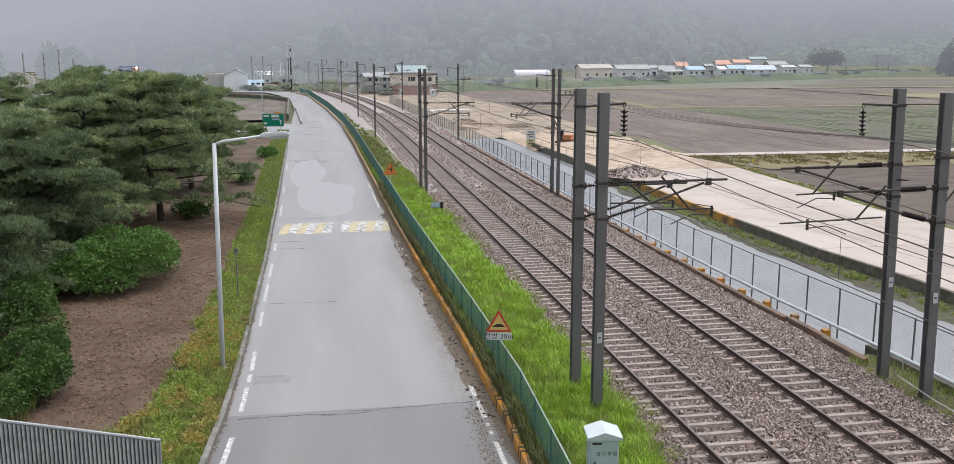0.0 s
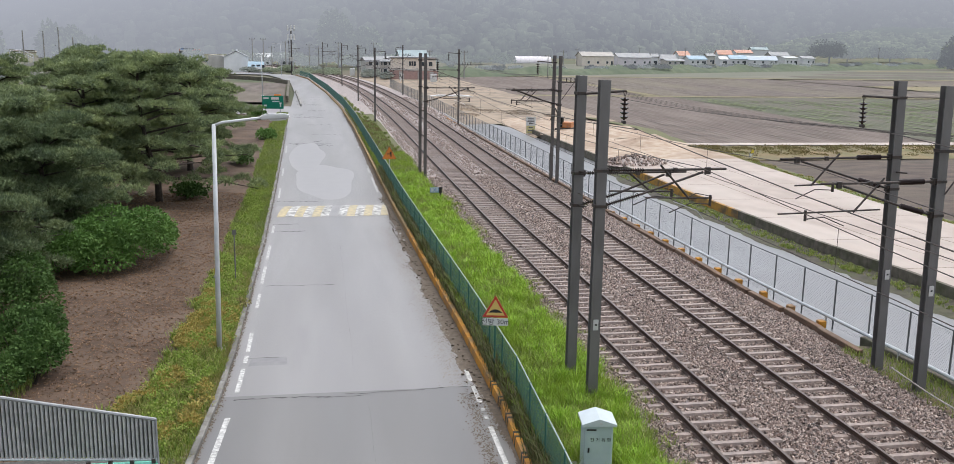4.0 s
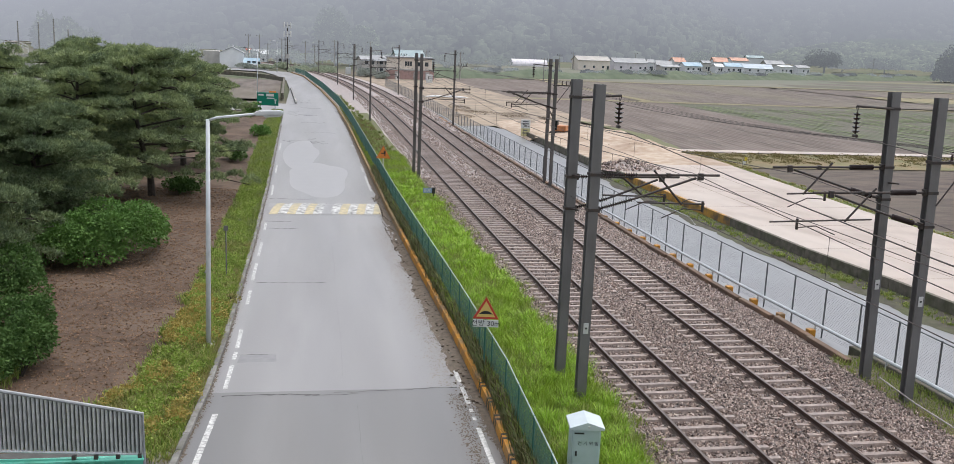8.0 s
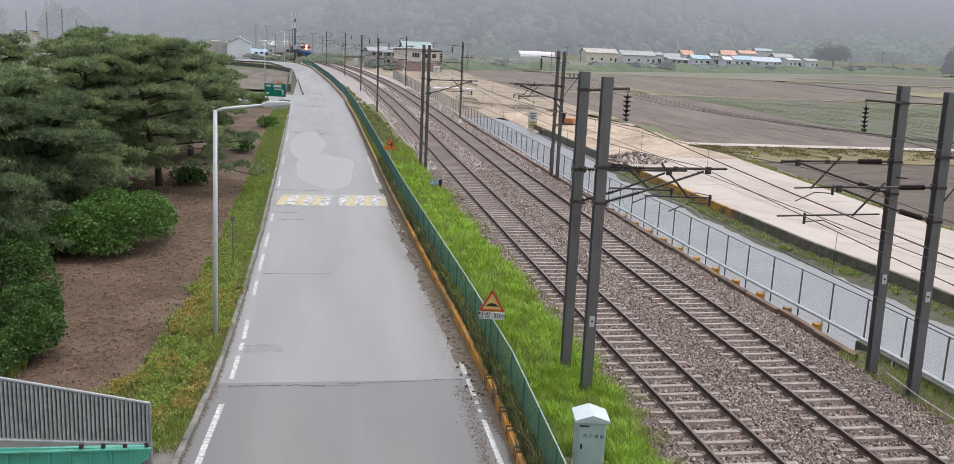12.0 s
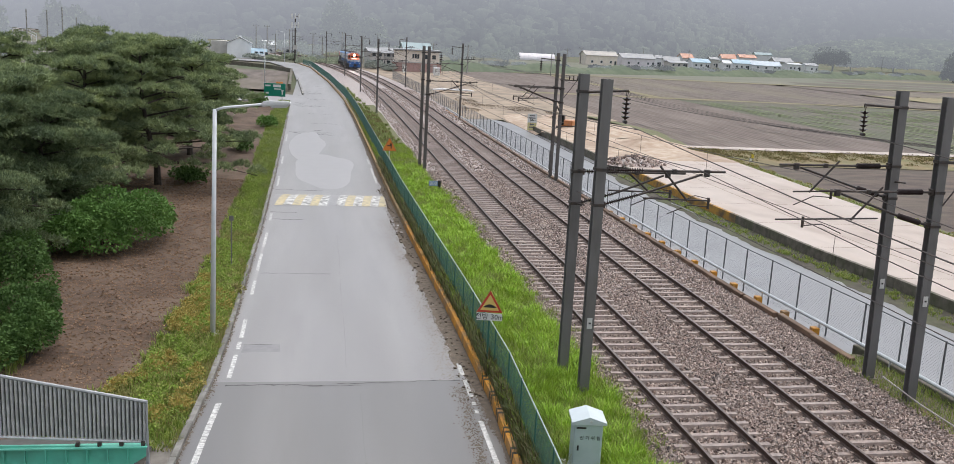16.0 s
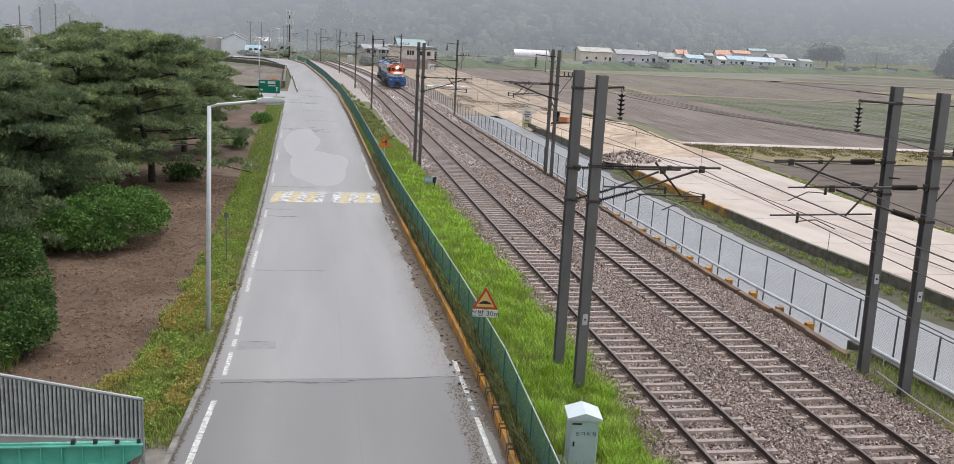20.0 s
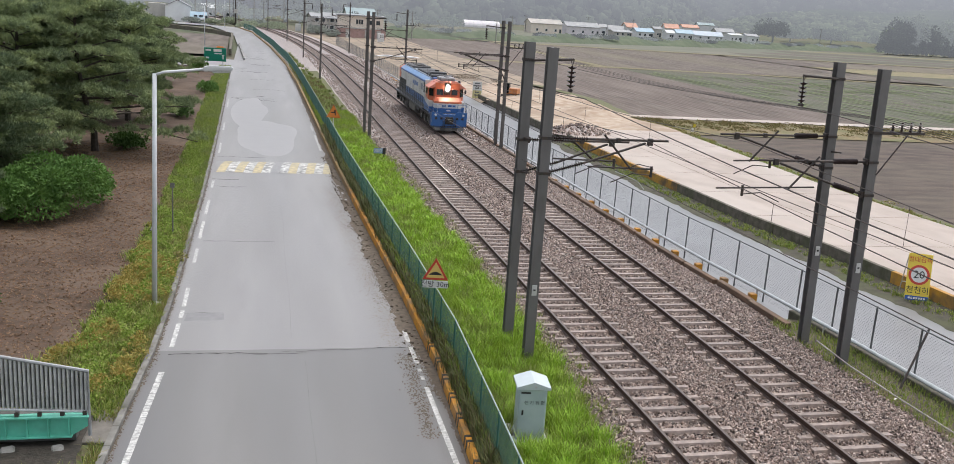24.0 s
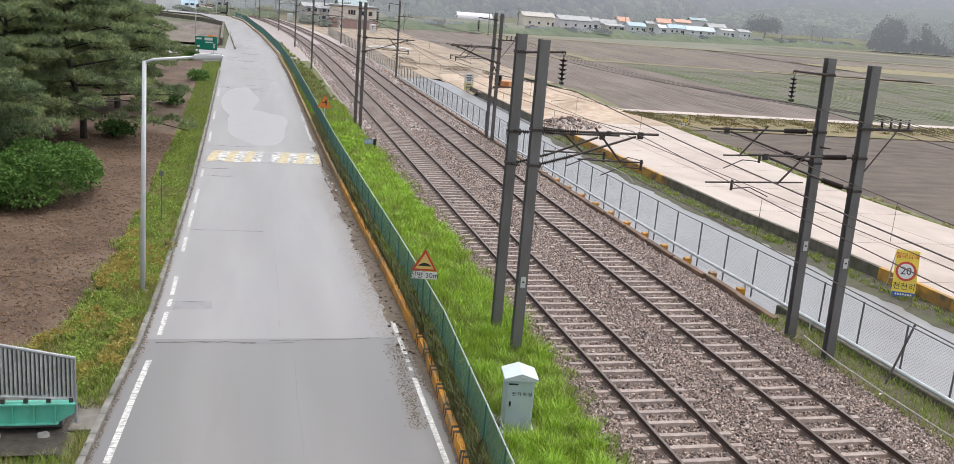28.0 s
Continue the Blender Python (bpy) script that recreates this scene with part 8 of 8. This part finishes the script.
# two-storey house with brick base, sheds and clutter beside the line
hb_ = thing("trackside_building", "two-storey grey building with pink brick ground floor", "building", pose(23.6, 243, 0, 0, 0, -4))
part("ground_floor", B(-6.0, 6.4, -3.5, 4, -0.3, 2.4), PINKB, hb_)
part("upper_floor", B(-5.6, 5.8, -3.3, 4, 2.4, 5.3), WALLC, hb_)
part("parapet", B(-6.1, 6.5, -3.7, 4.1, 2.25, 2.55), WALLG, hb_)
part("roof_slab", B(-5.9, 6.1, -3.7, 4.2, 5.3, 5.6), ROOF["grey"], hb_)
for i in range(3):
    w_ = part("window", B(-1.0 + 0.62 * i, -0.5 + 0.62 * i, -3.36, -3.28, 3.4, 4.5), PANE, hb_)
for x in (2.2, 4.0):
    part("window", B(x, x + 0.9, -3.36, -3.28, 3.4, 4.4), PANE, hb_)
for x in (-3.5, 1.2, 4.2):
    part("door", B(x, x + 1.0, -3.56, -3.48, 0.0, 2.0), WALLG, hb_)
house(pose(18.4, 264, 0, 0, 0, -10), 5, 5, 3.9, 1.2, WALLG, ROOF["grey"], "old grey house behind the brick building", 3, 2, name="old_house")
house(pose(25.6, 266, 0, 0, 0, 5), 7.6, 7, 5.2, 1.6, WALLG, ROOF["teal"], "house with a pale teal gabled roof", 2, 2, name="old_house")
house(pose(14.0, 262, 0, 0, 0, 15), 4.2, 5, 3.9, 1.0, WALLG, ROOF["grey"], "narrow grey house behind the line", 2, 2, name="old_house")
for x, y in ((9.0, 262), (27.0, 226)):
    c_ = thing("equipment_box", "small white trackside equipment cabinet", "cabinet", pose(x, y, 0.0))
    part("body", B(-0.7, 0.7, -0.5, 0.5, 0, 1.9, 0.03), WALLW, c_)
    part("door", B(-0.6, 0.6, -0.53, -0.5, 0.15, 1.75), SIGNW, c_)
n_b = thing("notice_board", "white board with a dark figure on posts", "sign", pose(19.4, 226, 0.1) @ Matrix.Scale(0.72, 4))
part("panel", B(-0.6, 0.6, -0.03, 0.03, 0.4, 2.6), SIGNW, n_b)
part("mark", B(-0.15, 0.15, -0.05, -0.031, 0.9, 1.7), SIGNK, n_b)
for s in (-0.45, 0.45):
    part("post", rod(bmesh.new(), (s, 0.06, -0.4), (s, 0.06, 2.4), 0.05), GALV, n_b)
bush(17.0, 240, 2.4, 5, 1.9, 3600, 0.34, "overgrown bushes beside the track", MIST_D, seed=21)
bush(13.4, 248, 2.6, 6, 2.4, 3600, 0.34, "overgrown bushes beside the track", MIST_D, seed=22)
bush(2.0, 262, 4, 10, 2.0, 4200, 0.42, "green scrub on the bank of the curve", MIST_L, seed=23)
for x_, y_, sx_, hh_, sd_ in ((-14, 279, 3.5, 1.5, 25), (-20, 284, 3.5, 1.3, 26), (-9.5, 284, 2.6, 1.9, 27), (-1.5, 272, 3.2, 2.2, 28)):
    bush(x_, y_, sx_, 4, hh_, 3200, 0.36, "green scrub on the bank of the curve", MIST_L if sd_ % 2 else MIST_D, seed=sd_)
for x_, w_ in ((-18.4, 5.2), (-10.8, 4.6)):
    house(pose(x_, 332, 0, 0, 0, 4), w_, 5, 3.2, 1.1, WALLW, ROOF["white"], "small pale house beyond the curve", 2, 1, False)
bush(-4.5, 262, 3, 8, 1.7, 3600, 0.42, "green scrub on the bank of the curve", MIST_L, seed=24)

# poles
def pole(x, y, h, label, arms=1, name="utility_pole"):
    t = thing(name, label, "pole", pose(x, y, 0), "utility poles")
    part("shaft", rod(bmesh.new(), (0, 0, -0.3), (0, 0, h), 0.17, 0.11, 8), CONCRETE, t)
    for i in range(arms):
        part("cross_arm", B(-0.8, 0.8, -0.04, 0.04, h - 0.47 - 0.7 * i, h - 0.4 - 0.7 * i), CONCRETE, t)
        for s in (-0.8, 0, 0.8):
            part("insulator", rod(bmesh.new(), (s, 0, h - 0.4 - 0.7 * i), (s, 0, h - 0.15 - 0.7 * i), 0.07, n=6), PORC, t)
    return t


def rise(x, y):
    r = math.hypot((x + 68) / 34, (y - 204) / 26)
    return -0.35 + 6.0 * max(0.0, 1 - r * r) ** 0.7 + 0.3 * noise.noise((x * 0.2, y * 0.2, 0))


tagged(plane_grid("grassy_rise", -110, -30, 176, 232, 40, 28, rise, MEADOW), "green rise behind the pines", "ground", kind="structure")
for x, y, h in ((-54.3, 190, 10.4), (-50.7, 190, 10.4), (-48.0, 190, 11.1), (-45.5, 190, 9.3)):
    pole(x, y, h, "dark bare utility pole on the green rise", 0)
for x, y, h in ((-20, 300, 12), (-17, 305, 12), (-10, 300, 11), (-3, 312, 10), (6, 300, 11), (12, 290, 10), (17, 300, 11), (30, 260, 9), (38, 250, 9), (-14, 296, 9), (62, 255, 8),
                (78, 300, 9), (110, 400, 9), (145, 420, 10), (175, 440, 10), (318, 505, 12), (0, 285, 9)):
    pole(x, y, h * 0.8, "grey concrete utility pole with cross arms")
ct = thing("antenna_pole", "tall pole carrying two tiers of white antennas", "antenna", pose(-7.4, 268, 0))
part("shaft", rod(bmesh.new(), (0, 0, -0.3), (0, 0, 13.2), 0.22, 0.16, 10), IRON, ct)
for z in (12.4, 10.0):
    part("ring", B(-0.9, 0.9, -0.08, 0.08, z - 0.06, z + 0.06), IRON, ct)
    for s in (-0.85, 0, 0.85):
        part("antenna", B(s - 0.2, s + 0.2, -0.35, -0.15, z - 0.7, z + 0.8, 0.03), SIGNW, ct, "white panel antenna")
part("equipment_box", B(-0.5, 0.5, -0.5, -0.2, 3.5, 4.6), WALLG, ct)

# excavator and heaps on the site
ex = thing("excavator", "small orange excavator parked on sandy ground", "excavator", pose(25.6, 97, 0.7, 0, 0, 150) @ Matrix.Scale(0.66, 4))
EXO = mat("excavator_orange", (0.5, 0.19, 0.06), 0.55, color2=(0.38, 0.16, 0.07), scale=2)
for s in (-1, 1):
    tk = part("track", B(-1.4, 1.4, s * 0.85 - 0.22, s * 0.85 + 0.22, -0.15, 0.55, 0.15), IRON, ex)
part("house", B(-1.3, 0.9, -0.9, 0.9, 0.6, 1.5, 0.08), EXO, ex)
part("cab", B(0.1, 1.1, 0.1, 0.95, 0.7, 2.3, 0.06), GLASS, ex)
part("boom", tube(bmesh.new(), [(0.9, -0.3, 1.2), (1.3, -0.3, 2.8), (1.8, -0.3, 3.6)], 0.12, 8), IRON, ex, "dark boom")
part("arm", rod(bmesh.new(), (1.8, -0.3, 3.6), (1.95, -0.3, 1.9), 0.11), IRON, ex)
part("bucket", prism(bmesh.new(), [(1.9, 1.4), (2.5, 1.8), (2.3, 2.0), (1.85, 1.95)], "y", -0.6, 0.0), IRON, ex)


def heap(name, x, y, rx, ry, h, material, label, n=260, size=0.14, seed=1, z=0.6):
    rs = np.random.RandomState(seed)
    t = thing(name, label, "heap", pose(x, y, z))
    bm = bmesh.new()
    rows = []
    for j in range(8):
        r = j / 7
        rows.append([bm.verts.new((rx * r * math.cos(a), ry * r * math.sin(a), h * (1 - r) ** 0.8 * (0.8 + 0.3 * noise.noise((a, r * 3, seed))) - 0.05)) for a in (2 * math.pi * i / 20 for i in range(20))])
    for a, b in zip(rows, rows[1:]):
        for i in range(20):
            if a is rows[0]:
                continue
            bm.faces.new((a[i], b[i], b[(i + 1) % 20], a[(i + 1) % 20]))
    bm.faces.new(rows[1])
    bmesh.ops.recalc_face_normals(bm, faces=bm.faces)
    part("mound", bm, material, t)
    V, F = [], []
    for i in range(n):
        a, r = rs.uniform(0, 6.28), rs.uniform(0, 1) ** 0.5
        c = np.array((rx * r * math.cos(a), ry * r * math.sin(a), h * (1 - r) ** 0.8))
        p = c + rs.normal(0, size, (6, 3)) * 0.3 + np.array([(1, 0, 0), (-1, 0, 0), (0, 1, 0), (0, -1, 0), (0, 0, 1), (0, 0, -1)]) * size * rs.uniform(0.4, 1.2)
        b = len(V)
        V += p.tolist()
        F += [(b + q[0], b + q[1], b + q[2]) for q in ((0, 2, 4), (2, 1, 4), (1, 3, 4), (3, 0, 4), (2, 0, 5), (1, 2, 5), (3, 1, 5), (0, 3, 5))]
    tagged(tri_mesh("loose_rubble", V, F, STONE if material is BALLAST else material, t), kind="stuff")
    return t


heap("rubble_heap", 24.6, 71.5, 2.6, 2.2, 0.7, BALLAST, "heap of dark broken rubble at the yard's end", seed=3)
heap("sand_heap", 28.0, 95, 5.5, 4.0, 0.9, SANDM, "low heap of pale sand", 4, 0.1, 5)
heap("sand_heap", 31.0, 86, 4.0, 3.0, 0.7, SANDM, "low heap of pale sand", 4, 0.1, 6)
rh = random.Random(31)
for k in range(9):
    heap("spoil_heap", 19.5 + 12 * rh.random(), 118 + 78 * rh.random(), rh.uniform(1.2, 3.0), rh.uniform(1.5, 4.0), rh.uniform(0.12, 0.35), WASTE, "low heap of brown spoil and rubble on waste ground", 160, 0.09, 40 + k, 0.02)
dm = thing("flat_heap", "low white heap of sheeting on waste ground", "heap", pose(23.4, 169, 0.02))
part("mound", prism(bmesh.new(), [(-4, 0), (4, 0), (3.4, 0.12), (1, 0.3), (0.2, 0.18), (-2, 0.26), (-3.4, 0.1)], "y", -0.5, 1.2), WALLW, dm)

# village under the hill
VIL = [(118, 400, 15.2, 4.1, 1.6, "cream_roof", WALLC, "cream"), (138, 410, 16.6, 3.6, 1.7, "grey", WALLP, "pale grey"), (154, 425, 2.9, 3.8, 1.2, "grey", WALLW, "white"), (166, 440, 7.3, 2.7, 1.8, "grey", WALLP, "pale grey"),
       (185, 470, 6.3, 4.0, 2.0, "orange", WALLW, "white"), (176, 430, 9.1, 2.8, 1.5, "blue", WALLW, "white"), (158, 412, 8.9, 2.3, 0.7, "grey", WALLG, "grey"), (210, 475, 7.5, 4.8, 2.0, "orange", WALLW, "white"),
       (198, 465, 4.3, 4.0, 1.0, "grey", WALLG, "grey"), (194, 440, 4.0, 2.8, 1.2, "white", WALLW, "white"), (225, 485, 9.4, 5.6, 1.4, "orange", WALLW, "white"), (256, 530, 9.7, 7.2, 1.2, "teal", WALLW, "white"),
       (204, 446, 8.6, 3.0, 1.6, "blue", WALLW, "white"), (219, 450, 15.0, 2.5, 1.9, "pale_blue", WALLW, "white"), (253, 500, 11.4, 4.3, 1.8, "grey", WALLG, "grey"), (247, 476, 8.4, 3.3, 0.7, "white", WALLW, "white"),
       (258, 478, 7.8, 3.2, 1.1, "grey", WALLW, "white"),
       (420, 470, 7.4, 2.9, 1.3, "white", WALLW, "white"), (396, 455, 9.9, 2.2, 1.2, "grey", WALLG, "grey"), (452, 480, 8.7, 2.4, 1.4, "blue", WALLW, "white")]
rv = random.Random(2)
for x, y, w, h, rise, rc, wm, wn2 in VIL:
    house(pose(x, y, 0, 0, 0, rv.uniform(-12, 12)), w, 6.2 if w > 6 else 4.5, h, rise, wm, ROOF[rc], "%s-walled village house with a %s roof" % (wn2, {"cream_roof": "pale cream"}.get(rc, rc.replace("_", " "))), 3 if w > 8 else 1, 1, group="village houses")
gh = thing("greenhouse", "long pale plastic greenhouse tunnel", "greenhouse", pose(97, 430, 0))
part("tunnel", prism(bmesh.new(), [(-4 * math.cos(a), 3.1 * math.sin(a)) for a in (math.pi * i / 12 for i in range(13))], "x", -8.3, 8.3), WALLP, gh)
for i in range(9):
    part("hoop", prism(bmesh.new(), [(-4.04 * math.cos(a), 3.14 * math.sin(a)) for a in (math.pi * i2 / 12 for i2 in range(13))], "x", -8.2 + 2.05 * i - 0.06, -8.2 + 2.05 * i + 0.06), GALV, gh)



def far_tree(x, y, h, R, label, material=MIST_D, seed=1, n=2600, size=0.9, trunk=0.35, z=0.0):
    rs = np.random.RandomState(seed)
    t = thing("broadleaf_tree", label, "tree", pose(x, y, z), "far trees")
    bm = bmesh.new()
    rod(bm, (0, 0, -0.4), (0.2, 0, h * trunk), h * 0.045, h * 0.03, 8)
    for i in range(7):
        a = i * 0.9 + seed
        rod(bm, (0.2, 0, h * trunk * 0.9), (R * 0.62 * math.cos(a), R * 0.62 * math.sin(a), h * rs.uniform(0.55, 0.8)), h * 0.02, h * 0.006, 6)
    part("trunk", bm, BARK if y < 250 else VEIL_D, t)
    v, f = leaves(rs, n, mound(R, R, h * 0.95, 16, seed), size)
    o = tri_mesh("crown", v, f, material, t)
    o.location = (0, 0, h * 0.14)
    return t


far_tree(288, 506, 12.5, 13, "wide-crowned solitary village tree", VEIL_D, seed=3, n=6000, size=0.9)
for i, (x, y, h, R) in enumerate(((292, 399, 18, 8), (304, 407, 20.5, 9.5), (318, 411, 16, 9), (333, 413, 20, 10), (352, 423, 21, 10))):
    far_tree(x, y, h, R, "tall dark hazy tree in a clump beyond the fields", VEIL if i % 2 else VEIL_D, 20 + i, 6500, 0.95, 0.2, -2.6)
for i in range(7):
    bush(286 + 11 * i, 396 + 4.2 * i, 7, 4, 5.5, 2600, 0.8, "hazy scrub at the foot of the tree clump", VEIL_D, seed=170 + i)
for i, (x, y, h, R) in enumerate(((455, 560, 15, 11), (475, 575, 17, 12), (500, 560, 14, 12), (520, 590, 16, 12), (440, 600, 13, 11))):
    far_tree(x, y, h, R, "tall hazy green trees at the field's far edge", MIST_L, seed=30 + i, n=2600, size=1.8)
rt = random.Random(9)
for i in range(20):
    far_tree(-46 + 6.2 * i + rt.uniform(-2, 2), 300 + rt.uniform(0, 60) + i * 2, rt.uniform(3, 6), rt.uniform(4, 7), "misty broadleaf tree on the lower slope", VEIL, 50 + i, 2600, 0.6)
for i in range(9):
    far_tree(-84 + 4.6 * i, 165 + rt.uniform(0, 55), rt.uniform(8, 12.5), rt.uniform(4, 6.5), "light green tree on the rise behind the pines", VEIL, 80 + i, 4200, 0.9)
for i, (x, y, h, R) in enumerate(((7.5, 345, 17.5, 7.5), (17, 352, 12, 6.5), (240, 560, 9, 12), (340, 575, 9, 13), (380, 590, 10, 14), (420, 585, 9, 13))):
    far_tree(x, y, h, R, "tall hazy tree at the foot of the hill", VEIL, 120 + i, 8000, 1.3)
bm = bmesh.new()
prev = None
for x in arange(28, 302, 1.0):
    row = []
    for k in range(14):
        u = k / 13
        row.append(bm.verts.new((x, 252 + 0.62 * (x - 30) + 28 * u, -0.2 + (2.1 + 0.6 * math.sin(x * 0.21)) * math.sin(math.pi * min(1.0, u * 1.15)) ** 0.8 + 0.5 * noise.noise((x * 0.5, u * 9, 5)) + 0.35 * noise.noise((x * 1.3, u * 22, 8)))))
    if prev:
        for k in range(13):
            bm.faces.new((prev[k], row[k], row[k + 1], prev[k + 1]))
    prev = row
tagged(mesh_ob("grassy_bank", bm, mat("bank_grass", (0.081, 0.107, 0.066), 0.95, color2=(0.115, 0.137, 0.084), scale=0.25, detail=10, bump=0.6, bump_scale=2, stain=(0.069, 0.088, 0.059), stain_scale=0.06, coords="World"), smooth=True), "overgrown grassy bank across the fields", "bank", kind="structure")
rb = random.Random(12)
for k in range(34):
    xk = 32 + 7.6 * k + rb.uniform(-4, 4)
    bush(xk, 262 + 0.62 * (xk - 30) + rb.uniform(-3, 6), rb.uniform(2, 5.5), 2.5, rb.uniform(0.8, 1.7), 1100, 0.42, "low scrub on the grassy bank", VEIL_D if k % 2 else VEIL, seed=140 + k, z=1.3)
# farm bridge with a railing on the left rise
fb = thing("farm_bridge", "pale concrete ramp with a curved railing on the rise", "ramp", pose(-54, 188, 3.0))
part("deck", prism(bmesh.new(), [(-3.2, -2.6), (3.2, -2.6), (3.2, 1.9), (-3.2, 0.4)], "y", -1.2, 2.6), WALLG, fb)
for dz in (0.0, -0.55):
    part("railing", tube(bmesh.new(), [(-3.0, 2.4, 3.5 + dz), (-1.9, 2.4, 3.9 + dz), (-0.6, 2.4, 3.8 + dz), (1.2, 2.4, 2.9 + dz)], 0.07), GALV, fb)
for x, z0, z1 in ((-2.9, 0.4, 3.5), (-1.2, 0.8, 3.85), (0.3, 1.2, 3.3), (1.2, 1.4, 2.9)):
    part("railing_post", rod(bmesh.new(), (x, 2.4, z0), (x, 2.4, z1), 0.06), GALV, fb)

# ---- movement ----
ARC_Y = [y * 1.0 for y in range(-160, 560)]
ARC_S = [0.0]
for a_, b_ in zip(ARC_Y, ARC_Y[1:]):
    ARC_S.append(ARC_S[-1] + math.hypot(1.0, shift(b_) - shift(a_)))
S_ZERO = float(np.interp(0.0, ARC_Y, ARC_S))


def on_track(s):
    y = float(np.interp(s + S_ZERO, ARC_S, ARC_Y))
    return Vector((TRACK_B + 0.08 + shift(y), y, RAIL_Z))


def motions():
    """The locomotive runs in along the far track and passes under the bridge."""
    front = [(0.0, 492), (8.0, 364.5), (9.5, 340.5), (11.0, 316), (12.0, 299.5), (15.0, 245), (17.0, 207.5), (19.0, 169), (20.0, 149.5), (21.0, 130), (23.5, 78.3),
             (24.0, 68.0), (24.5, 57.7), (25.0, 46.9), (25.5, 36.1), (26.0, 24.9), (26.5, 13.9), (27.0, 2.9), (28.0, -19.3)]
    rows = []
    for i in range(57):
        t = i * 0.5
        s = float(np.interp(t, [f[0] for f in front], [f[1] for f in front]))
        a, b = on_track(s + 3.0), on_track(s + 17.5)
        yaw = math.atan2(b.x - a.x, b.y - a.y)
        d = (b - a).normalized()
        rows.append((t, Matrix.Translation(a - d * 3.0) @ Matrix.Rotation(-yaw, 4, "Z")))
    walk(loco, rows)


motions()
